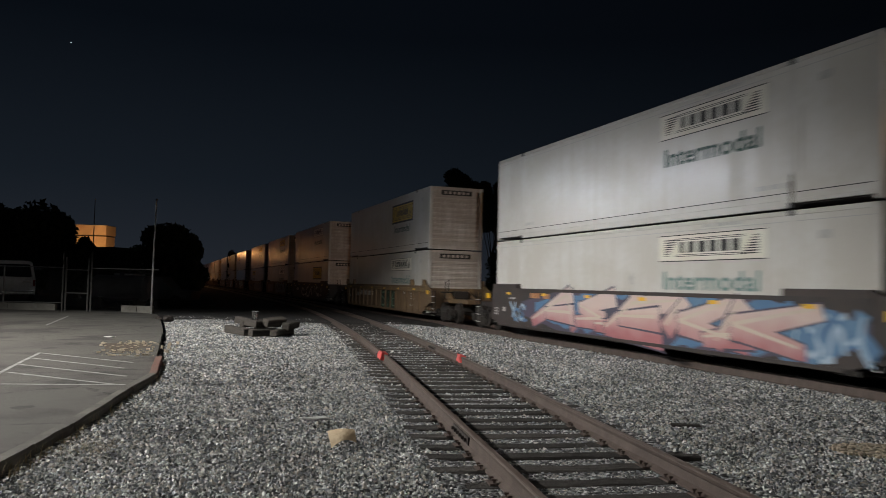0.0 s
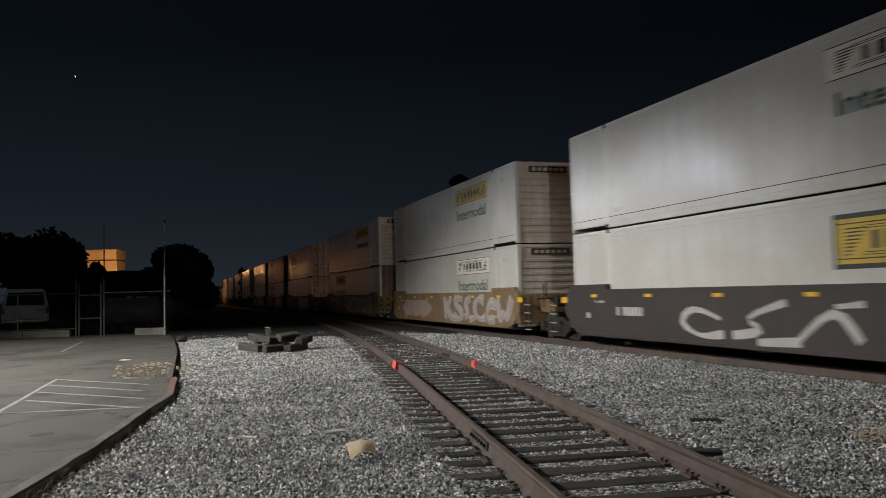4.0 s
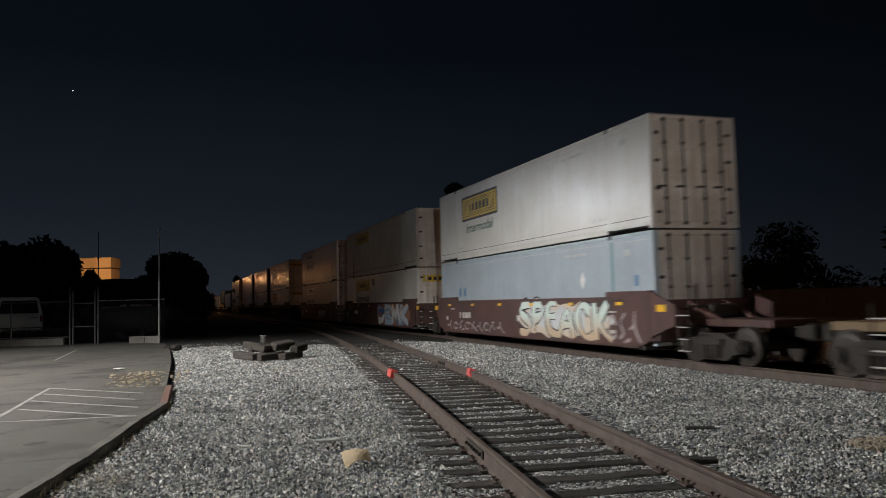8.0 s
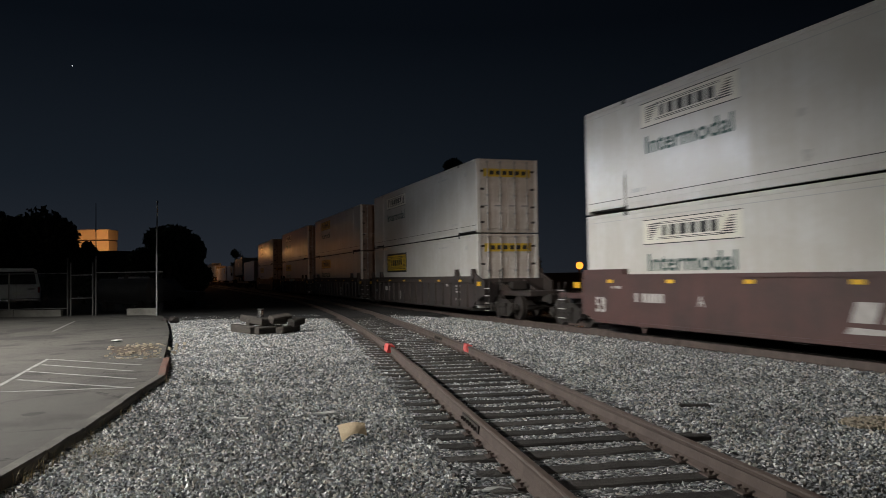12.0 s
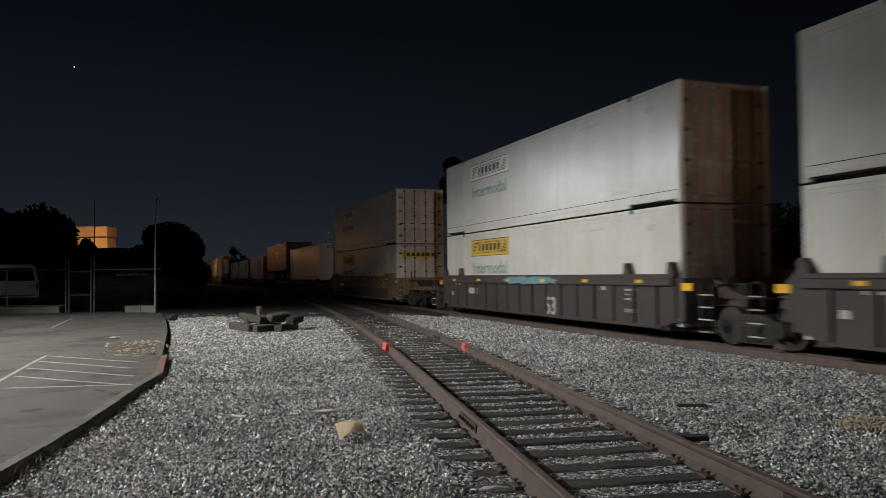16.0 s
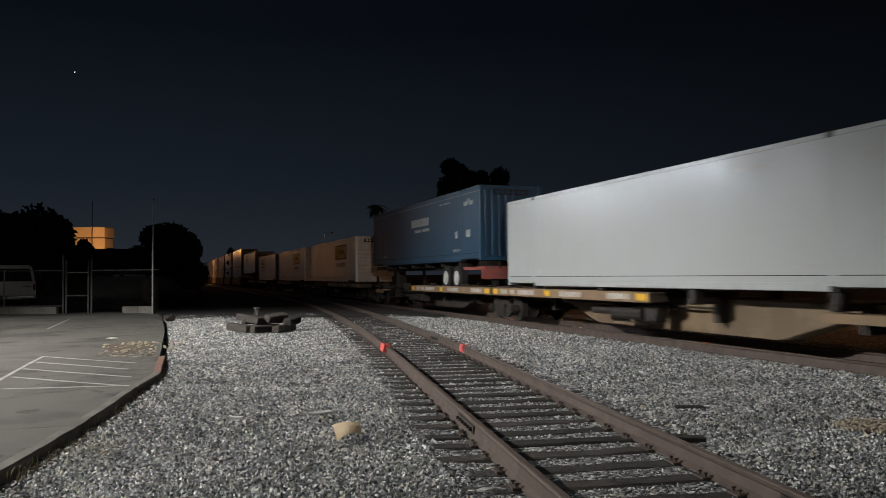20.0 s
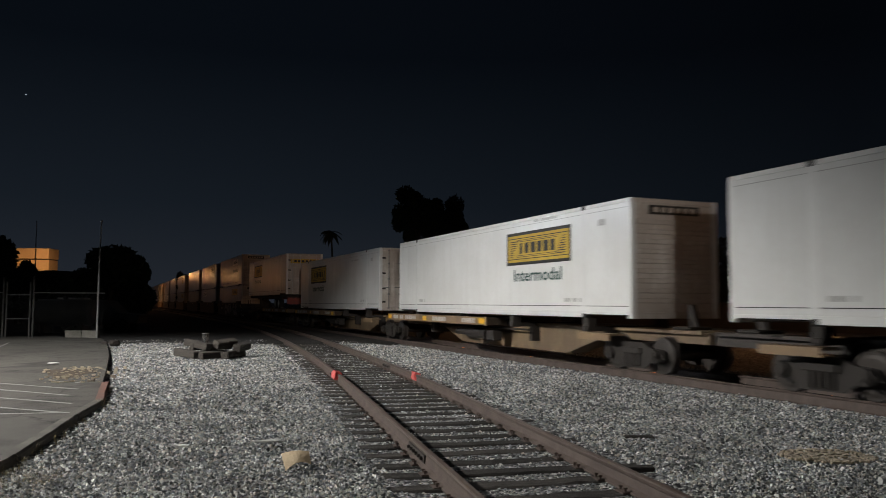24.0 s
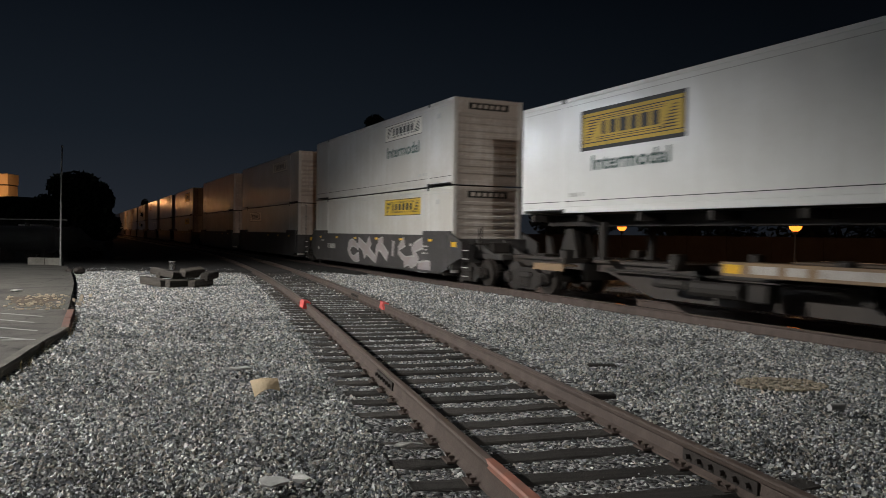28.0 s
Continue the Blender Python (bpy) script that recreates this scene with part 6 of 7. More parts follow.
ob = part("emblem", b, "stencil_white", car, "slanted white company emblem")
ob.matrix_basis = pose(-0.2, f, -0.08)
piece("lettering", lettering("53", "stencil_white", 0.42), car, (HALF - 0.9, f + 0.003, 0.70))
piece("lettering", lettering("A", "stencil_white", 0.24), car, (HALF - 5.2, f + 0.003, 0.98))

# units I, J, K: dark ribbed three-unit car
car = well_car("dark brown ribbed well car with white numerals", "well_dark", "own", "share", True)
stack(193.5, car, dict(label="white container with framed sign and yellow-striped doors", sign="framed", sign_off=FAR, end="doors", strip=True),
      dict(label="white container with bleached sign at its rear, stacked on top", sign="pale", sign_off=FAR, word="text_green", end="doors", strip=True))
piece("lettering", lettering("53", "stencil_white", 0.42), car, (2.4, SILL_Y + 0.006, 0.62))
car = well_car("dark brown ribbed well car with a large white number", "well_dark", "none", "share", True)
stack(213.2, car, dict(label="white container with a yellow sign at its rear", sign="yellow", sign_off=FAR, word="text_green", end="doors", end_paint="end_brown"),
      dict(label="white container with a yellow sign at its rear, stacked on top", sign="yellow", sign_off=FAR, word="text_green", end="doors", end_paint="end_brown"))
piece("lettering", lettering("53", "stencil_white", 0.55), car, (-2.75, SILL_Y + 0.006, 0.52))
car = well_car("dark brown ribbed well car with turquoise spray on its chord", "well_dark", "none", "own", True)
stack(233.1, car, dict(label="white container with a yellow sign and green word", sign="yellow", sign_off=FAR, word="text_teal", end="doors", end_paint="end_brown"),
      dict(label="white container with a bleached sign, stacked on top", sign="pale", sign_off=FAR, word="text_teal", end="doors", end_paint="end_brown"))
spray(car, 1.6, -2.2, 1.40, 1.70, SILL_Y + 0.083, "6362", "graf_turq", None, ("graf_turq",), 81, 0.12)
piece("lettering", lettering("53", "stencil_white", 0.55), car, (-1.74, SILL_Y + 0.006, 0.50))

# unit L: single yellow-brown car
car = well_car("worn yellow-brown well car", "well_tan", "own", "own", far_len=3.0)
stack(257.15, car, dict(label="white container with yellow sign and dark barred doors", sign="yellow", sign_off=FAR, word="text_green", end="doors", bars_paint="iron", strip=True),
      dict(label="white container with a bleached sign at its rear, stacked on top", sign="pale", sign_off=FAR, word="text_green", end="doors", bars_paint="iron"))
b = bm_new()
box(b, -6.9, 6.9, 0.0, 0.004, 0.46, 1.04)
ob = part("side_band", b, "deck_dark", car, "darker grimy lower band")
ob.matrix_basis = pose(0, f, 0)

# spine cars with single boxes and trailers
DECK_Z, TRAILER_Z = 1.412, 2.33
put(spine_car("brown spine car with worn yellow walkways", "own", "share", 1, "spine_tan"), 279.0)
put(container("container", "cool white unmarked container with a thin black seam", paint="offwhite", end="corrugated", end_paint="offwhite"), 279.0, DECK_Z)
put(spine_car("brown spine car carrying a blue trailer", "none", "own"), 297.7)
blue = put(container("container", "dark blue container with white marks on a road chassis", paint="blue", end="corrugated", end_paint="blue"), 297.7, TRAILER_Z)
put(chassis("road chassis with white-rimmed wheels under the blue box"), 297.7)
stencil(blue, -0.6, 1.72, 8, 2.7, 0.36, W2 - 0.008, "paper", "company_bar")
stencil(blue, -0.9, 1.45, 13, 2.2, 0.14, W2 - 0.008, "paper", "company_bar")
stencil(blue, -HALF + 1.25, 0.95, 2, 0.45, 0.28, W2 - 0.008, "paper", "company_bar")
stencil(blue, -HALF + 2.6, 0.95, 2, 0.3, 0.28, W2 - 0.008, "paper", "company_bar")
stencil(blue, -HALF + 1.2, 2.2, 7, 1.0, 0.16, W2 - 0.008, "paper", "company_bar")
for x, near, far, side, lab, off, end in ((318.45, "own", HALF - 1.9, -1, "white container with framed yellow sign on a spine car", NEAR, "ribs"),
                                    (337.8, HALF - 0.35, HALF + 1.9, 1, "white container with framed yellow sign and ribbed end", NEAR, "ribs"),
                                    (356.7, "none", "own", 1, "white container with rear framed sign on a spine car", FAR, "doors")):
    put(spine_car("brown spine car with worn yellow walkways", near, far, side, "spine_tan" if side > 0 else "spine"), x)
    put(container("container", lab, paint="white_clean", sign="framed", sign_off=off, word="text_green", end=end), x, DECK_Z)
put(spine_car("brown spine car carrying a white trailer", "own", "own"), 377.6)
put(container("container", "white box with a framed yellow sign on a chassis", paint="white_clean", sign="framed", sign_off=FAR, word="text_green", end="doors", bars_paint="rim", strip=True), 377.6, TRAILER_Z)
put(chassis("road chassis with dull red rear frame and white-rimmed wheels"), 377.6)

# the following double stacks
car = well_car("grimy grey well car with pale graffiti", "well_grey", "own", "share", near_len=2.1)
stack(398.15, car, dict(label="white container with a yellow sign and ribbed end", sign="yellow", sign_off=NEAR),
      dict(label="white container with bleached sign and ribbed end, stacked on top", sign="pale", sign_off=NEAR, word="text_green"))
spray(car, 2.5, -6.4, 0.45, 1.6, f, "62153", "graf_lilac", "graf_white", None, 91, 0.14, None, 1.25)
x = 417.9
rest = random.Random(17)
for k in range(15):
    near, far = (("none", "share"), ("none", "own"), ("own", "share"))[k % 3]
    paint = rest.choice(("well_dark", "well_tan", "well_maroon", "well_grey"))
    car = well_car("distant %s well car with stacked containers" % {"well_dark": "dark brown", "well_tan": "yellow", "well_maroon": "oxide red", "well_grey": "grey"}[paint], paint, near, far, full=False)
    lab = "distant white container with its end lit orange"
    stack(x, car, dict(label=lab, sign=rest.choice(("framed", "yellow", "pale", "")), sign_off=rest.choice((NEAR, FAR)), end=rest.choice(("ribs", "doors")), full=False, paint=rest.choice(("white", "white", "cream"))),
          dict(label=lab + ", stacked on top", sign=rest.choice(("framed", "yellow", "pale", "")), sign_off=rest.choice((NEAR, FAR)), end=rest.choice(("ribs", "doors")), full=False, paint=rest.choice(("white", "white", "cream"))))
    x += 23.6 if far == "own" else 19.75

# ---------------------------------------------------------------- the yard on the left


def build_fence():
    fence = thing("chain_link_fence", (0, 0, 0), "grey chain-link fence with gate posts behind the lot", "fence")
    y0 = 37.5
    for x, h in ((-29.6, 2.1), (-25.2, 2.1), (-20.85, 2.1)):
        b = bm_new()
        tube(b, (x, y0, 0.05), (x, y0, h + 0.1), 0.035, 8)
        part("post", b, "steel", fence)
    for x, h in ((-18.05, 2.75), (-17.9, 2.55), (-16.85, 2.55), (-16.7, 2.75)):
        b = bm_new()
        tube(b, (x, y0, 0.05), (x, y0, h + 0.1), 0.042, 8)
        part("gate_post", b, "post_grey", fence)
    for xa, xb, z in ((-29.6, -18.05, 2.15), (-17.9, -16.85, 2.05), (-17.9, -16.85, 0.95), (-16.7, -13.5, 2.15), (-29.6, -18.05, 0.47)):
        b = bm_new()
        tube(b, (xa, y0, z), (xb, y0, z), 0.024, 6)
        part("rail", b, "steel", fence)
    b = bm_new()
    for xa, xb in ((-29.6, -18.05), (-17.9, -16.85), (-16.7, -13.5)):
        n = int((xb - xa) / 0.11)
        for k in range(-16, n):
            for sg in (1, -1):
                p = (xa + k * 0.11, 0.3) if sg > 0 else (xa + (k + 16) * 0.11, 0.3)
                q = (p[0] + sg * 1.78, 2.15)
                lo, hi = max(0.0, (xa - p[0]) / (q[0] - p[0])) if sg > 0 else max(0.0, (xb - p[0]) / (q[0] - p[0])), 1.0
                hi = min(1.0, (xb - p[0]) / (q[0] - p[0])) if sg > 0 else min(1.0, (xa - p[0]) / (q[0] - p[0]))
                if hi - lo < 0.02:
                    continue
                A = (p[0] + (q[0] - p[0]) * lo, y0, 0.3 + 1.85 * lo)
                B = (p[0] + (q[0] - p[0]) * hi, y0, 0.3 + 1.85 * hi)
                tube(b, A, B, 0.003, 3)
    part("wire_mesh", b, "wire", fence, "woven wire mesh", "stuff")
    for xa, xb in ((-29.6, -18.3), (-15.2, -13.7)):
        b = bm_new()
        n = max(2, int((xb - xa) / 2))
        for k in range(n):
            w = (xb - xa) / n
            box(b, xa + k * w + 0.01, xa + (k + 1) * w - 0.01, y0 - 0.12, y0 + 0.12, 0.0, 0.42, 0.015)
        solo("footing_wall", b, "concrete", "low pale concrete footing under the fence", "low wall", kind="structure")
    pole = thing("flag_pole", (-13.5, 36.7, 0), "thin bare metal pole beside the lot", "pole")
    b = bm_new()
    tube(b, (0, 0, 0), (0, 0, 3.0), 0.05, 10, 0.045)
    tube(b, (0, 0, 3.0), (0.04, 0, 5.38), 0.036, 10, 0.028)
    part("shaft", b, "steel", pole)
    b = bm_new()
    box(b, -0.14, 0.14, -0.14, 0.14, 0.0, 0.10, 0.02)
    part("base_plate", b, "iron", pole)
    b = bm_new()
    box(b, 0.0, 0.08, -0.04, 0.04, 5.36, 5.46, 0.01)
    part("cap", b, "steel", pole)
    mast = thing("antenna_mast", (-27.6, 62.0, 0), "thin dark antenna mast behind the trees", "mast")
    b = bm_new()
    tube(b, (0, 0, 0), (0, 0, 7.9), 0.06, 6, 0.03)
    part("shaft", b, "steel", mast)


build_fence()


def build_van():
    van = thing("van", (-23.1, 42.3, 0.0), "old white van seen from behind, parked beyond the fence", "van", "", 28.0)
    sec = [(-0.96, 0.55), (-0.98, 1.0), (-0.95, 1.30), (-0.80, 1.98), (-0.66, 2.06), (0.66, 2.06), (0.80, 1.98), (0.95, 1.30), (0.98, 1.0), (0.96, 0.55)]
    b = bm_new()
    ring = [[b.verts.new((x * k, y, 0.55 + (z - 0.55) * kz)) for x, z in sec] for y, k, kz in ((0.0, 0.97, 0.985), (0.12, 1.0, 1.0), (3.6, 1.0, 1.0), (4.3, 0.98, 0.72), (5.1, 0.94, 0.42))]
    for r0, r1 in zip(ring, ring[1:]):
        for i in range(len(sec)):
            j = (i + 1) % len(sec)
            b.faces.new((r0[i], r0[j], r1[j], r1[i]))
    b.faces.new(ring[0])
    b.faces.new(ring[-1][::-1])
    body = part("body", b, "van_white", van)
    b = bm_new()
    prism(b, [(-0.80, 1.34), (0.80, 1.34), (0.70, 1.90), (-0.70, 1.90)], -0.03, 0.015)
    part("rear_window", b, "glass_dark", body, "dark rear window")
    for sg in (-1, 1):
        b = bm_new()
        box(b, sg * 0.90 - 0.05, sg * 0.90 + 0.05, -0.03, 0.02, 0.95, 1.22, 0.01)
        part("tail_light", b, "light_red", body, "unlit red tail light")
    b = bm_new()
    box(b, -0.93, 0.93, -0.16, 0.02, 0.56, 0.72, 0.03)
    part("bumper", b, "chrome", van, "dull chrome bumper")
    b = bm_new()
    box(b, -0.16, 0.16, -0.03, 0.0, 0.86, 1.0)
    part("plate_bar", b, "paper", body, "plain plate")
    b = bm_new()
    box(b, 0.45, 0.75, -0.025, 0.0, 1.10, 1.15)
    part("badge", b, "chrome", body)
    b = bm_new()
    box(b, -0.005, 0.005, -0.022, 0.0, 0.75, 1.32)
    part("door_seam", b, "black_trim", body)
    for sg in (-1, 1):
        for y in (0.95, 4.2):
            b = bm_new()
            tube(b, (sg * 0.72, y, 0.42), (sg * 0.95, y, 0.42), 0.34, 18)
            w = part("wheel", b, "tyre", van)
            b = bm_new()
            tube(b, (sg * 0.90, y, 0.42), (sg * 0.957, y, 0.42), 0.2, 14)
            part("rim", b, "chrome", w)


build_van()
bpy.data.objects["van"].scale = (1.18, 1.18, 1.22)


def build_yard():
    tank = thing("storage_tank", (-18.2, 44.5, 0), "grey horizontal storage tank on a skid behind the fence", "tank")
    b = bm_new()
    tube(b, (-1.3, 0, 1.15), (1.5, 0, 1.15), 0.72, 24)
    tube(b, (-1.5, 0, 1.15), (-1.3, 0, 1.15), 0.5, 24, 0.72)
    tube(b, (1.5, 0, 1.15), (1.7, 0, 1.15), 0.72, 24, 0.5)
    part("shell", b, "tank", tank)
    for x in (-0.9, 1.1):
        b = bm_new()
        box(b, x - 0.12, x + 0.12, -0.55, 0.55, 0.0, 0.62, 0.02)
        part("saddle", b, "iron", tank)
    b = bm_new()
    tube(b, (0.1, 0, 1.8), (0.1, 0, 2.05), 0.12, 10)
    part("hatch", b, "tank", tank)
    truck_ob = thing("pickup_truck", (-17.3, 47.5, 0), "dark pickup truck with a pale toolbox, unlit", "truck")
    b = bm_new()
    prism(b, [(-2.4, 0.5), (2.4, 0.5), (2.5, 1.0), (1.3, 1.12), (0.6, 1.82), (-0.6, 1.85), (-0.75, 1.15), (-2.45, 1.12)], -0.9, 0.9)
    part("body", b, "tank", truck_ob)
    b = bm_new()
    box(b, -2.2, -0.9, -0.8, 0.8, 1.13, 1.98, 0.03)
    part("toolbox", b, "plate", truck_ob, "pale grey toolbox")
    for x in (-1.5, 1.55):
        for sg in (-1, 1):
            b = bm_new()
            tube(b, (x, sg * 0.68, 0.38), (x, sg * 0.92, 0.38), 0.38, 16)
            part("wheel", b, "tyre", truck_ob)
    rng = random.Random(4)

    def rock(name, at, r, label, mat="stone"):
        b = bm_new()
        bmesh.ops.create_icosphere(b, subdivisions=2, radius=r)
        for v in b.verts:
            v.co *= 1 + rng.uniform(-0.18, 0.18)
            v.co.z *= 0.7
        solo(name, b, mat, label, "rock", at)
    rock("rock", (-10.9, 31.5, 0.15), 0.20, "dark grey boulder at the edge of the lot", "iron")
    rock("rock", (-11.4, 31.9, 0.12), 0.14, "small dark boulder at the edge of the lot", "iron")
    b = bm_new()
    box(b, -0.4, 0.4, -0.2, 0.2, 0.0, 0.24, 0.03)
    solo("concrete_block", b, "kerb", "small grimy concrete block far down the siding", "block", (-13.9, 47.0, -0.03), 20)
    sign = thing("trackside_sign", (-42.3, 132.0, -0.03), "small dark square sign on a post beside the line", "sign")
    b = bm_new()
    tube(b, (0, 0, 0), (0, 0, 3.2), 0.07, 6)
    part("post", b, "iron", sign)
    b = bm_new()
    box(b, -0.75, 0.75, -0.03, 0.03, 2.4, 3.9, 0.02)
    part("board", b, "black_trim", sign)
    # broken earth and brick bits at the corner of the lot
    b = bm_new()
    for _ in range(140):
        x, y = rng.gauss(-6.75, 0.4), rng.uniform(16.6, 20.5)
        x -= 0.3 * (y - 17.0)
        s = rng.uniform(0.010, 0.035)
        box(b, x - s, x + s, y - s * 0.7, y + s * 0.7, 0.06, 0.10 + s)
    solo("rubble", b, "sand", "scattered tan and brown rubble at the lot corner", "rubble", kind="stuff")
    b = bm_new()
    ring = []
    for k in range(20):
        a = k * math.tau / 20
        r = 1 + 0.22 * math.sin(3 * a) + 0.12 * math.sin(7 * a + 1)
        ring.append(b.verts.new((-7.55 + 0.55 * r * math.cos(a) - 0.36 * r * math.sin(a), 18.9 + 1.25 * r * math.sin(a), 0.104)))
    c = b.verts.new((-7.55, 18.9, 0.125))
    for k in range(20):
        b.faces.new((ring[k], ring[(k + 1) % 20], c))
    solo("dirt_patch", b, "dirt", "patch of brown dirt at the lot corner", "dirt", kind="structure")


build_yard()


def build_pile():
    pile = thing("sleeper_pile", (-5.95, 25.6, 0.0), "heap of old dark railway sleepers on the ballast", "timber pile")
    rng = random.Random(14)
    for x0, y0, z0, x1, y1, z1, roll in ((-0.15, -0.7, 0.12, -1.08, 0.45, 0.14, 0), (0.14, -0.4, 0.35, -0.80, 0.55, 0.46, 4), (-0.45, -0.1, 0.12, -1.20, 0.9, 0.13, 0), (0.0, -0.95, 0.12, 0.46, -0.45, 0.12, 2),
                                         (0.30, -0.3, 0.42, 0.74, 0.5, 0.46, 22), (0.70, -0.85, 0.12, 0.98, 0.5, 0.12, -3), (0.94, -0.2, 0.30, 1.08, 0.9, 0.34, 8), (-0.35, -0.35, 0.12, 0.55, 0.25, 0.12, 0), (-0.05, -0.12, 0.36, 0.62, 0.45, 0.36, 6), (-0.55, 0.1, 0.34, 0.3, 0.9, 0.36, 5)):
        a, c = Vector((x0, y0, z0)), Vector((x1, y1, z1))
        ln = (c - a).length
        b = bm_new()
        box(b, -0.125, 0.125, -ln / 2, ln / 2, -0.11, 0.11, 0.02)
        bmesh.ops.subdivide_edges(b, edges=[e for e in b.edges if abs((e.verts[0].co - e.verts[1].co).y) > 0.8], cuts=4)
        for v in b.verts:
            v.co += Vector((rng.uniform(-1, 1), rng.uniform(-1, 1), rng.uniform(-1, 1))) * 0.008
        ob = part("timber", b, "pile_wood", pile)
        d = (c - a).normalized()
        ob.matrix_basis = pose(*((a + c) / 2), math.degrees(math.asin(d.z)), roll, math.degrees(math.atan2(d.y, d.x)) - 90)
    can = thing("metal_can", (-6.02, 25.52, 0.50), "shiny metal can on the heap of sleepers", "can")
    b = bm_new()
    tube(b, (0, 0, 0), (0, 0, 0.26), 0.10, 16)
    part("shell", b, "chrome", can)
    b = bm_new()
    tube(b, (0, 0, 0.255), (0, 0, 0.275), 0.108, 16)
    part("rim", b, "steel", can)


build_pile()


def litter():
    # folded cardboard, arched off the stones
    b = bm_new()
    n, m = 9, 7
    grid = []
    ca, cb, cc, cd = Vector((-0.09, -0.13, 0.0)), Vector((0.165, -0.05, 0.05)), Vector((0.125, 0.09, 0.155)), Vector((-0.165, 0.05, 0.14))
    for i in range(n):
        row = []
        for j in range(m):
            u, v = i / (n - 1), j / (m - 1)
            p = ca.lerp(cb, u).lerp(cd.lerp(cc, u), v)
            p += Vector((0.0, -0.006, 0.055 - 0.035 * v)) * math.sin(math.pi * u) + Vector((0, -0.008, 0.010)) * math.sin(math.pi * v)
            row.append(b.verts.new(p + Vector((0, 0, 0.001 * math.sin(23 * u + 11 * v)))))
        grid.append(row)
    for i in range(n - 1):
        for j in range(m - 1):
            b.faces.new((grid[i][j], grid[i + 1][j], grid[i + 1][j + 1], grid[i][j + 1]))
    geo = bmesh.ops.extrude_face_region(b, geom=b.faces[:])
    for v in geo["geom"]:
        if isinstance(v, bmesh.types.BMVert):
            v.co.z += 0.006
    solo("cardboard", b, "card", "bent piece of brown cardboard lying on the ballast", "cardboard", (-1.04, 8.55, 0.005), 0)

    def scrap(name, at, w, d, rz, mat, label, seed):
        rng = random.Random(seed)
        b = bm_new()
        k = 9
        lo = [b.verts.new((math.cos(a * math.tau / k) * w * (0.75 + rng.random() * 0.35), math.sin(a * math.tau / k) * d * (0.75 + rng.random() * 0.35), rng.uniform(0, 0.03))) for a in range(k)]
        up = [b.verts.new(v.co + Vector((0, 0, 0.012))) for v in lo]
        b.faces.new(lo[::-1])
        b.faces.new(up)
        for i in range(k):
            b.faces.new((lo[i], lo[(i + 1) % k], up[(i + 1) % k], up[i]))
        solo(name, b, mat, label, "litter", at, rz, "litter on the ballast")
    scrap("paper_scrap", (-2.49, 9.52, 0.06), 0.11, 0.07, 10, "paper", "crumpled white paper on the ballast", 1)
    scrap("board_scrap", (-1.53, 9.85, 0.055), 0.17, 0.08, 5, "plate", "flat grey board on the ballast", 2)
    scrap("paper_scrap", (-0.58, 5.33, 0.06), 0.12, 0.12, -10, "plate", "torn pale paper on the ballast", 3)
    scrap("paper_scrap", (-0.41, 5.40, 0.06), 0.07, 0.10, 20, "paper", "torn white paper on the ballast", 4)
    scrap("paper_scrap", (0.37, 6.27, 0.05), 0.15, 0.05, 5, "plate", "dull white scrap between the sleepers", 8)
    scrap("bottle_cap", (2.82, 6.37, 0.045), 0.03, 0.02, 0, "paper", "bright white scrap near the rail", 5)
    scrap("paper_scrap", (-9.0, 21.5, 0.11), 0.16, 0.12, 0, "paper", "white litter at the lot corner", 6)
    can = thing("drink_can", (4.73, 7.42, 0.05), "crushed pale drink can on the ballast", "can")
    b = bm_new()
    tube(b, (-0.08, 0, 0.03), (0.08, 0.02, 0.035), 0.034, 12)
    part("shell", b, "plate", can)
    b = bm_new()
    rng = random.Random(12)
    for _ in range(420):
        a, r = rng.uniform(0, math.tau), rng.random() ** 0.5
        x, y = 5.0 + 0.55 * r * math.cos(a), 9.0 + 0.42 * r * math.sin(a)
        s = rng.uniform(0.008, 0.022)
        box(b, x - s, x + s, y - s, y + s, 0.0, 0.016 + s * 0.35)
    solo("sand_spill", b, "sand", "small spill of tan sand on the ballast", "sand", kind="stuff")
    # broken sleeper ends beyond the right rail
    for x, y, rz in ((1.62, 8.4, -6), (2.25, 10.3, -8)):
        b = bm_new()
        box(b, -0.19, 0.19, -0.07, 0.07, -0.06, 0.018, 0.012)
        solo("timber_offcut", b, "sleeper", "short dark timber offcut half sunk in ballast", "timber", (x + 0.95, y, 0.02), rz)


litter()


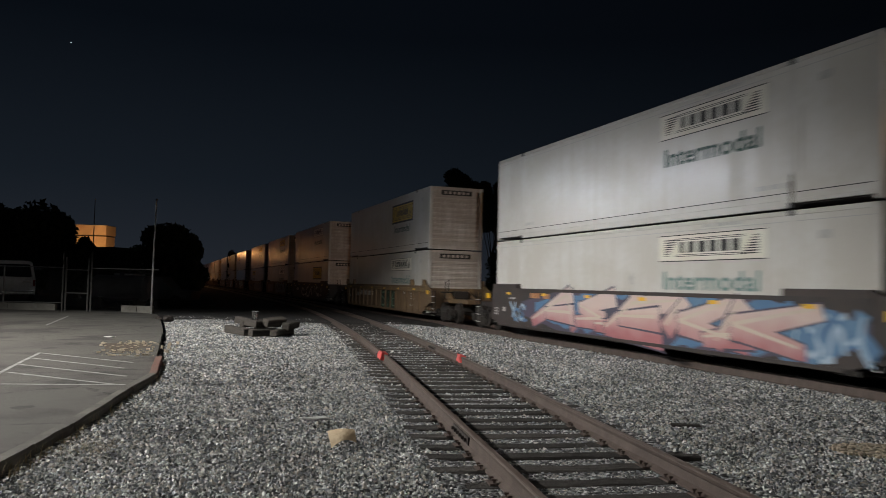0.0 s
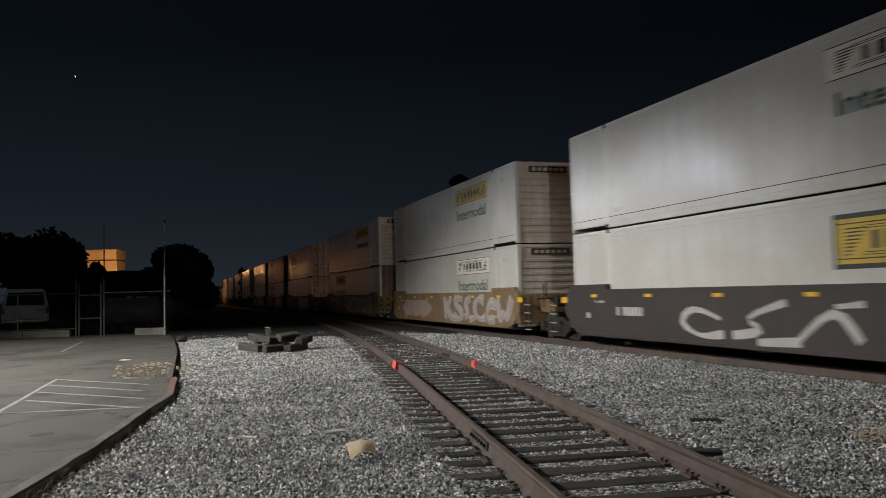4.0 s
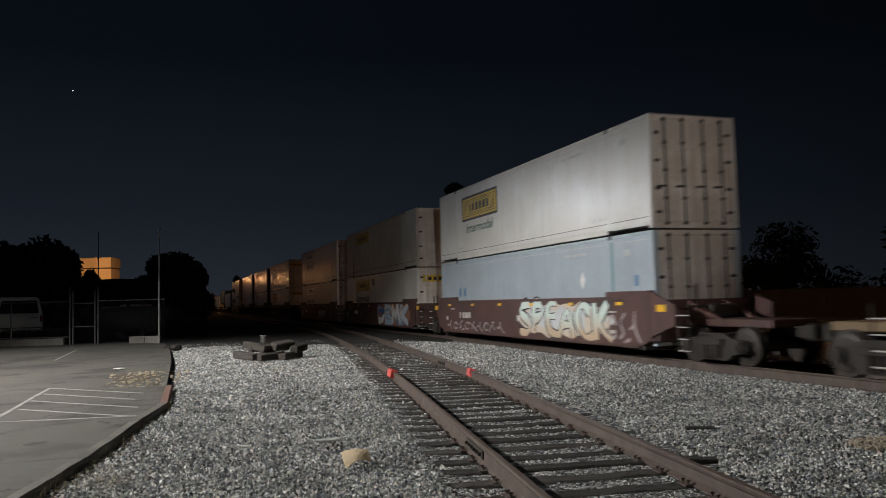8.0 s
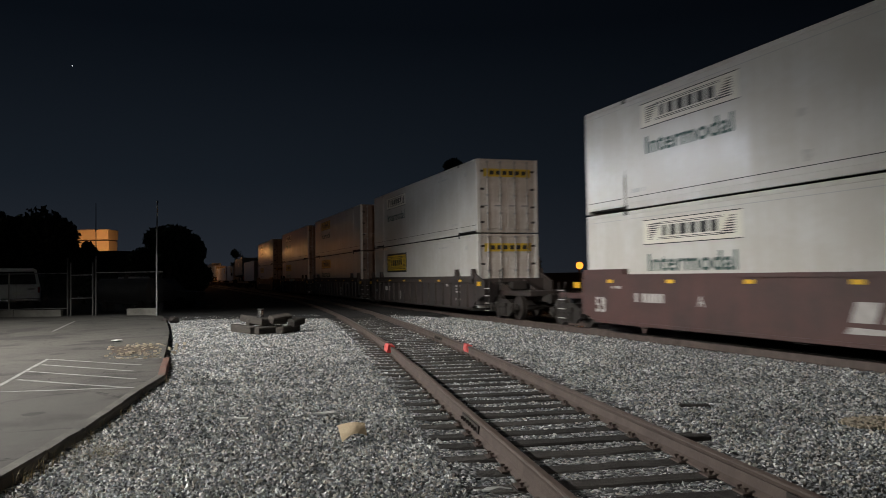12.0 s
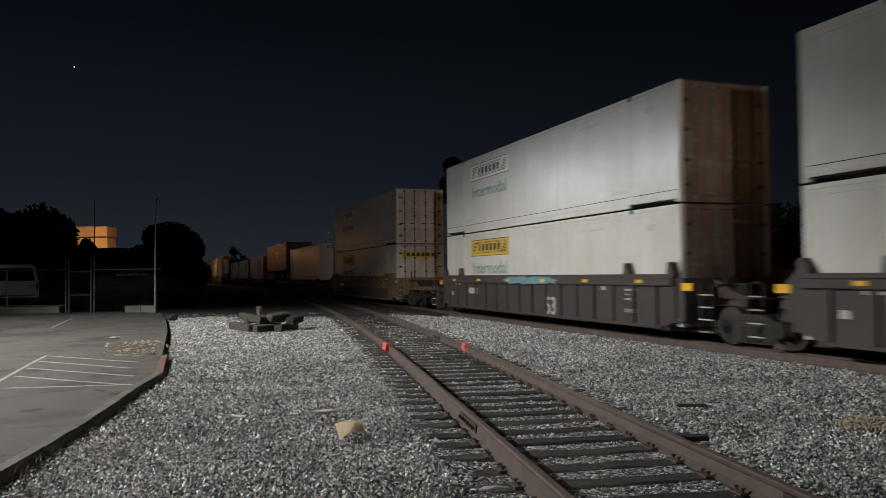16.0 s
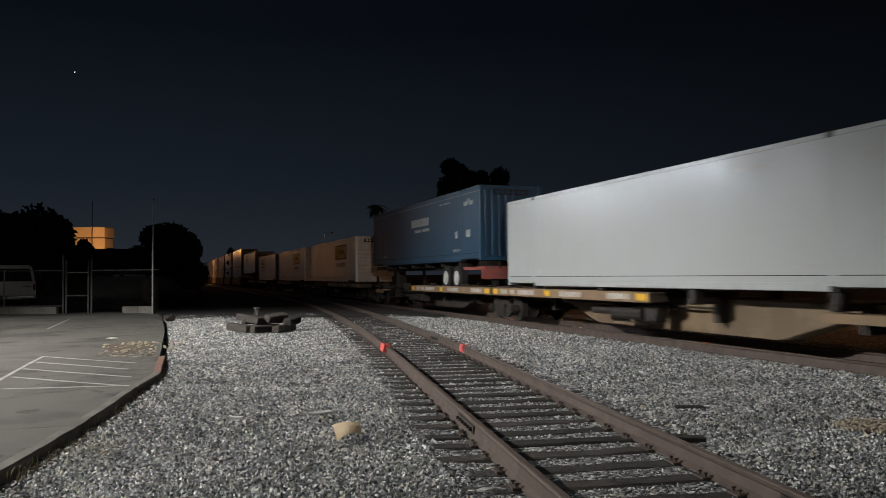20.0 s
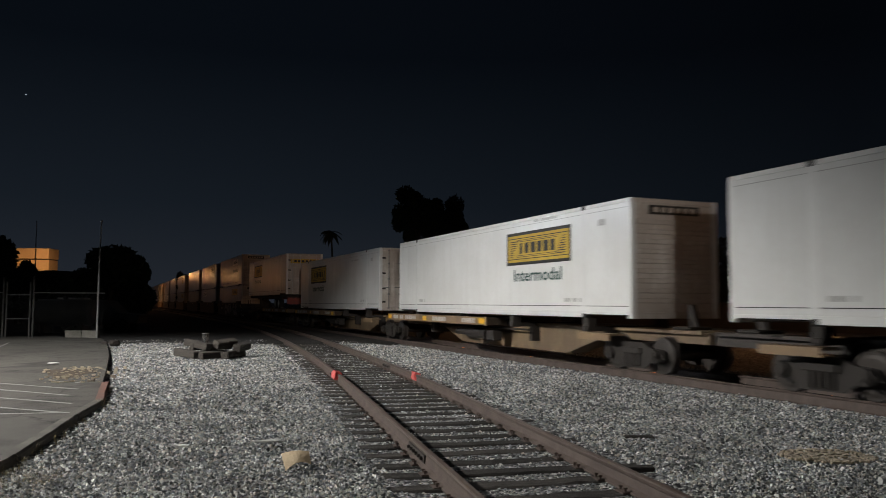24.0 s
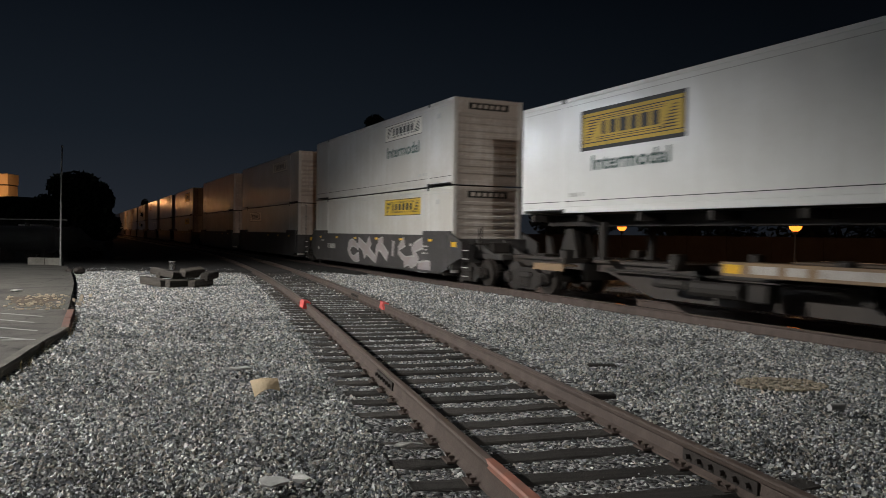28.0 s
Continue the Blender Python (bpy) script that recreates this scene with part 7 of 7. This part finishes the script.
def weeds():
    rng = random.Random(9)
    verts, faces = [], []
    clumps = [(6.9, 22, 0.12), (7.6, 20, 0.11), (8.3, 18, 0.10), (8.8, 14, 0.09), (9.6, 10, 0.10), (10.4, 8, 0.10), (11.6, 8, 0.08), (12.6, 7, 0.10), (13.3, 10, 0.14), (15.6, 8, 0.10)]
    for cy, count, tall in clumps:
        for _ in range(count):
            y = rng.gauss(cy, 0.22)
            x = lot_x(y) + rng.gauss(0.05, 0.07)
            h = tall * rng.uniform(0.35, 1.25)
            for _ in range(rng.randint(2, 5)):
                a, lean, w = rng.uniform(0, math.tau), rng.uniform(0.2, 1.1) * h, rng.uniform(0.0012, 0.003)
                dx, dy = math.cos(a), math.sin(a)
                i = len(verts)
                verts += [(x - dy * w, y + dx * w, -0.03), (x + dy * w, y - dx * w, -0.03), (x + dx * lean * 0.4 + dy * w, y + dy * lean * 0.4 - dx * w, h * 0.6), (x + dx * lean * 0.4 - dy * w, y + dy * lean * 0.4 + dx * w, h * 0.6), (x + dx * lean, y + dy * lean, h)]
                faces += [(i, i + 1, i + 2, i + 3), (i + 3, i + 2, i + 4)]
    # matted dry grass on the ballast beside the kerb
    for _ in range(900):
        y = rng.gauss(8.05, 0.22)
        x = lot_x(y) + 0.42 + rng.gauss(0, 0.17)
        a, ln, w = rng.uniform(0, math.tau), rng.uniform(0.03, 0.09), rng.uniform(0.001, 0.0025)
        dx, dy, z = math.cos(a), math.sin(a), rng.uniform(0.0, 0.035)
        i = len(verts)
        verts += [(x - dy * w, y + dx * w, z), (x + dy * w, y - dx * w, z), (x + dx * ln, y + dy * ln, z + rng.uniform(0, 0.03))]
        faces.append((i, i + 1, i + 2))
    me = bpy.data.meshes.new("weeds")
    me.from_pydata(verts, [], faces)
    me.materials.append(M["dry_grass"])
    tagged(new("weeds", me), "dry weeds growing along the kerb", "weeds", kind="stuff")


weeds()

# ---------------------------------------------------------------- trees, buildings and lamps


def tree(at, height, spread, seed, label, trunk=0.3, leaves=5200, leaf=0.22, low=0.25):
    rng = random.Random(seed)
    tr = thing("tree", at, label, "tree", "trees round the yard")
    b = bm_new()
    top = height * 0.62
    p, r = Vector((0, 0, -0.1)), trunk
    joints = [p]
    for k in range(5):
        q = Vector((rng.uniform(-0.25, 0.25), rng.uniform(-0.25, 0.25), top * (k + 1) / 5))
        tube(b, p, q, r, 8, r * 0.8)
        p, r = q, r * 0.8
        joints.append(p)
    tips = []
    for k in range(14):
        a = rng.uniform(0, math.tau)
        j = joints[rng.randint(1, 5)]
        rad = spread * rng.uniform(0.35, 0.95)
        tip = Vector((math.cos(a) * rad, math.sin(a) * rad, height * rng.uniform(low, 0.95)))
        tip.x *= 1 - 0.5 * max(0.0, tip.z / height - 0.6)
        tip.y *= 1 - 0.5 * max(0.0, tip.z / height - 0.6)
        mid_p = j.lerp(tip, 0.5) + Vector((0, 0, 0.3))
        tube(b, j, mid_p, 0.09, 5, 0.06)
        tube(b, mid_p, tip, 0.06, 5, 0.02)
        tips.append((tip, spread * rng.uniform(0.28, 0.5)))
    tips.append((Vector((0, 0, height * 0.75)), spread * 0.55))
    part("trunk", b, "bark", tr)
    verts, faces = [], []
    for _ in range(leaves):
        c, rad = tips[rng.randrange(len(tips))]
        d = Vector((rng.gauss(0, 1), rng.gauss(0, 1), rng.gauss(0, 0.8))).normalized() * rad * rng.random() ** 0.4
        o = c + d
        if o.z < 0.3:
            continue
        ax = Vector((rng.gauss(0, 1), rng.gauss(0, 1), rng.gauss(0, 1))).normalized()
        bx = ax.orthogonal().normalized()
        s = leaf * rng.uniform(0.6, 1.4)
        i = len(verts)
        verts += [tuple(o - ax * s), tuple(o + bx * s * 0.45), tuple(o + ax * s), tuple(o - bx * s * 0.45)]
        faces.append((i, i + 1, i + 2, i + 3))
    me = bpy.data.meshes.new("crown")
    me.from_pydata(verts, [], faces)
    me.materials.append(M["leaf"])
    ob = new("crown", me)
    ob.parent = tr
    return tr


tree((-18.0, 51.0, 0), 5.0, 2.25, 1, "dense dark broadleaf tree behind the pole", low=0.0, leaves=15000)
tree((-19.9, 52.0, 0), 4.1, 1.6, 2, "low dark bush beside the tree", low=0.0, leaves=6000)
tree((-33.6, 62.0, 0), 6.2, 4.0, 3, "broad dark tree behind the van", low=0.1, leaves=9000, leaf=0.28)
tree((-27.9, 60.5, 0), 5.0, 1.0, 4, "dark tree in front of the lit building", low=0.2, leaves=3600)
tree((-39.5, 60.0, 0), 6.2, 3.6, 5, "dark tree at the edge of the yard", low=0.1, leaves=6000, leaf=0.28)
tree((-24.0, 66.0, 0), 3.0, 3.0, 6, "low dark shrubs behind the fence", low=0.05, leaves=7000, leaf=0.28)
tree((-39.5, 150.0, 0), 8.0, 1.8, 7, "slim tree far down the line", low=0.1, leaves=1500)
tree((3.4, 119.0, 0), 20.0, 3.8, 8, "tall dark ragged tree beyond the train", trunk=0.45, low=0.58, leaves=12000, leaf=0.33)
tree((7.8, 121.0, 0), 18.2, 3.2, 9, "tall dark tree beyond the train", trunk=0.4, low=0.58, leaves=9000, leaf=0.33)
for k, (s, sd, h, w) in enumerate(((95, 30, 7.0, 3.5), (68, 34, 6.5, 3.8), (52, 36, 7.4, 4.0), (40, 38, 7.0, 4.2), (28, 37, 8.2, 4.2), (16, 36, 7.6, 4.2), (4, 34, 7.0, 4.0))):
    p = on_line(s, sd)
    tree((p.x, p.y, 0), h, w, 20 + k, "dark roadside tree beyond the train", leaves=4200, leaf=0.28, low=0.15)


def palm(at, height, seed):
    rng = random.Random(seed)
    pm = thing("palm_tree", at, "tall thin palm silhouette beyond the train", "palm tree")
    b = bm_new()
    p = Vector((0, 0, -0.1))
    for k in range(8):
        q = Vector((0.25 * math.sin(k * 0.5), 0.0, height * (k + 1) / 8))
        tube(b, p, q, 0.24 - 0.012 * k, 8, 0.228 - 0.012 * k)
        p = q
    part("trunk", b, "bark", pm)
    for k in range(26):
        a, rise = rng.uniform(0, math.tau), rng.uniform(-1.1, 0.9)
        verts, faces = [], []
        n = 7
        for i in range(n + 1):
            u = i / n
            r = 2.1 * u
            z = p.z + rise * 1.3 * u - 1.3 * u * u
            w = 0.34 * math.sin(math.pi * min(1, u * 0.9 + 0.1)) + 0.03
            for sg in (-1, 1):
                verts.append((p.x + math.cos(a) * r - math.sin(a) * w * sg, p.y + math.sin(a) * r + math.cos(a) * w * sg, z - 0.12 * abs(sg)))
            verts.append((p.x + math.cos(a) * r, p.y + math.sin(a) * r, z))
        for i in range(n):
            faces += [(3 * i, 3 * i + 2, 3 * i + 5, 3 * i + 3), (3 * i + 2, 3 * i + 1, 3 * i + 4, 3 * i + 5)]
        me = bpy.data.meshes.new("frond")
        me.from_pydata(verts, [], faces)
        me.materials.append(M["palm_leaf"])
        ob = new("frond", me)
        ob.parent = pm


palm((-12.3, 150.0, 0), 15.2, 3)


def globe_lamp(spot):
    lp = thing("globe_lamp", (spot.x, spot.y, -0.03), "lit orange globe lamp on a short post beyond the train", "street lamp", "lamps beyond the train")
    b = bm_new()
    tube(b, (0, 0, 0), (0, 0, GLOBE_Z - 0.28), 0.05, 8, 0.04)
    tube(b, (0, 0, 0), (0, 0, 0.25), 0.10, 8, 0.07)
    part("post", b, "iron", lp)
    b = bm_new()
    tube(b, (0, 0, GLOBE_Z - 0.32), (0, 0, GLOBE_Z - 0.20), 0.10, 10)
    part("collar", b, "iron", lp)
    b = bm_new()
    bmesh.ops.create_uvsphere(b, u_segments=16, v_segments=10, radius=0.25, matrix=Matrix.Translation((0, 0, GLOBE_Z + 0.03)))
    g = part("globe", b, "globe", lp, "glowing orange globe")
    g.visible_shadow = False


for spot in LAMP_SPOTS:
    globe_lamp(spot)


def street_lamp(spot):
    lp = thing("street_lamp", (spot.x, spot.y, -0.03), "tall street lamp with a lit orange head", "street lamp")
    b = bm_new()
    tube(b, (0, 0, 0), (0, 0, 8.8), 0.10, 8, 0.06)
    part("pole", b, "steel", lp)
    b = bm_new()
    tube(b, (0, 0, 8.75), (0.9, 0, 9.0), 0.04, 6)
    part("arm", b, "steel", lp)
    b = bm_new()
    box(b, 0.8, 1.4, -0.14, 0.14, 8.98, 9.10, 0.03)
    for x0, x1, y0, y1 in ((0.80, 0.83, -0.14, 0.14), (1.37, 1.40, -0.14, 0.14), (0.83, 1.37, -0.14, -0.11), (0.83, 1.37, 0.11, 0.14)):
        box(b, x0, x1, y0, y1, 8.80, 8.98)
    part("head", b, "steel", lp)
    b = bm_new()
    box(b, 0.9, 1.3, -0.09, 0.09, 8.95, 8.976)
    part("lens", b, "head", lp, "glowing orange lens")


for spot in STREET_SPOTS:
    street_lamp(spot)


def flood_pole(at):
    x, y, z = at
    lp = thing("flood_lamp", (x - 0.5, y, 0.1), "tall lamp post out of view, with a flood head", "lamp post")
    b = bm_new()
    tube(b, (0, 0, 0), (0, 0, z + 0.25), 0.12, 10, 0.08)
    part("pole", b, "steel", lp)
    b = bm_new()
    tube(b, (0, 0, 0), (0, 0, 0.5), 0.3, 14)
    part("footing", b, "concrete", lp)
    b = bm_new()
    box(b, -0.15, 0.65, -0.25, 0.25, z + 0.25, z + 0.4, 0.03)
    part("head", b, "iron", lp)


flood_pole(FLOOD_AT)
# post for the added near fill lamp, out of view
flood_pole(NEAR_FILL_AT)
# post for the added lamp behind the viewer, never in view
flood_pole(REAR_FILL_AT)
# post for the added van and fence lamp, outside the view
flood_pole(YARD_FILL_AT)
flood_pole(FAR_FLOOD_AT)
flood_pole(SIDE_FLOOD_AT)


def far_building():
    bd = thing("building", (-68.4, 152.0, 0), "pale two-tier building lit orange behind the trees", "building")
    b = bm_new()
    box(b, -9.0, 3.2, 0, 4, -0.1, 9.5)
    wall = part("wall", b, "stucco", bd)
    b = bm_new()
    box(b, -5.6, 3.3, -0.4, 4.2, 9.75, 11.7, 0.05)
    part("parapet", b, "stucco", bd, "overhanging upper tier")
    b = bm_new()
    box(b, -5.4, 3.1, 0.2, 3.9, 9.5, 9.75)
    part("shadow_gap", b, "wall_dark", bd)
    b = bm_new()
    box(b, -8.4, -5.6, 0.5, 3.5, 9.5, 12.6, 0.05)
    part("stair_tower", b, "stucco", bd)
    for k in range(5):
        b = bm_new()
        box(b, -8 + k * 2.2, -6.8 + k * 2.2, -0.05, 0.05, 5.2, 6.6)
        w = part("window", b, "glass_dark", bd)
        b = bm_new()
        for z0, z1 in ((5.1, 5.2), (6.6, 6.7)):
            box(b, -8.1 + k * 2.2, -6.7 + k * 2.2, -0.09, 0.0, z0, z1)
        part("sill", b, "stucco", w)
    shed = thing("shed", (-31.5, 76.0, 0), "dark low shed behind the yard trees", "shed")
    b = bm_new()
    box(b, -7.0, 6.0, 0, 6, -0.1, 4.1)
    part("wall", b, "wall_dark", shed)
    b = bm_new()
    prism(b, [(-7.4, 4.1), (6.4, 4.1), (6.4, 4.3), (-0.5, 4.65), (-7.4, 4.3)], -0.4, 6.4)
    part("roof", b, "tank", shed)
    b = bm_new()
    box(b, -1.5, 1.5, -0.06, 0.0, 0.0, 2.8)
    part("door", b, "iron", shed)
    # long low wall beyond the train
    b = bm_new()
    a, c = on_line(-10, 30), on_line(160, 30)
    d = (c - a).normalized()
    for k in range(42):
        p = a + (c - a) * (k / 42)
        q = a + (c - a) * ((k + 1) / 42) - d * 0.03
        n2 = Vector((-d.y, d.x, 0)) * 0.12
        vs = [b.verts.new(v + Vector((0, 0, z))) for v in (p - n2, p + n2, q + n2, q - n2) for z in (-0.1, 1.9)]
        for f4 in ((0, 1, 3, 2), (2, 3, 5, 4), (4, 5, 7, 6), (6, 7, 1, 0), (1, 7, 5, 3)):
            b.faces.new([vs[i] for i in f4])
    solo("wall_east", b, "wall_dark", "dark block wall beyond the train", "wall", kind="structure")


far_building()
b = bm_new()
bmesh.ops.create_icosphere(b, subdivisions=1, radius=1.05)
aircraft = solo("aircraft_light", b, "star", "tiny white light of a far aircraft sinking in the night sky", "aircraft light", (-632.2, 1302.6, 392.0), kind="structure")


def motions():
    """The whole train rolls along the main line at a steady pace; an aircraft sinks far off."""
    for ob, x, z in MOVING:
        rows = []
        for t in (0.0, 7.0, 14.0, 21.0, 28.0):
            p = on_line(x - SPEED * t)
            rows.append((t, pose(p.x, p.y, z, 0, 0, TURN)))
        walk(ob, rows)
    walk(aircraft, [(0.0, pose(-632.2, 1302.6, 392.0)), (8.5, pose(-627.0, 1311.0, 371.5)), (15.0, pose(-622.9, 1316.2, 359.5)), (23.0, pose(-616.3, 1323.2, 345.3)), (28.0, pose(-612.2, 1327.5, 336.5))])


motions()
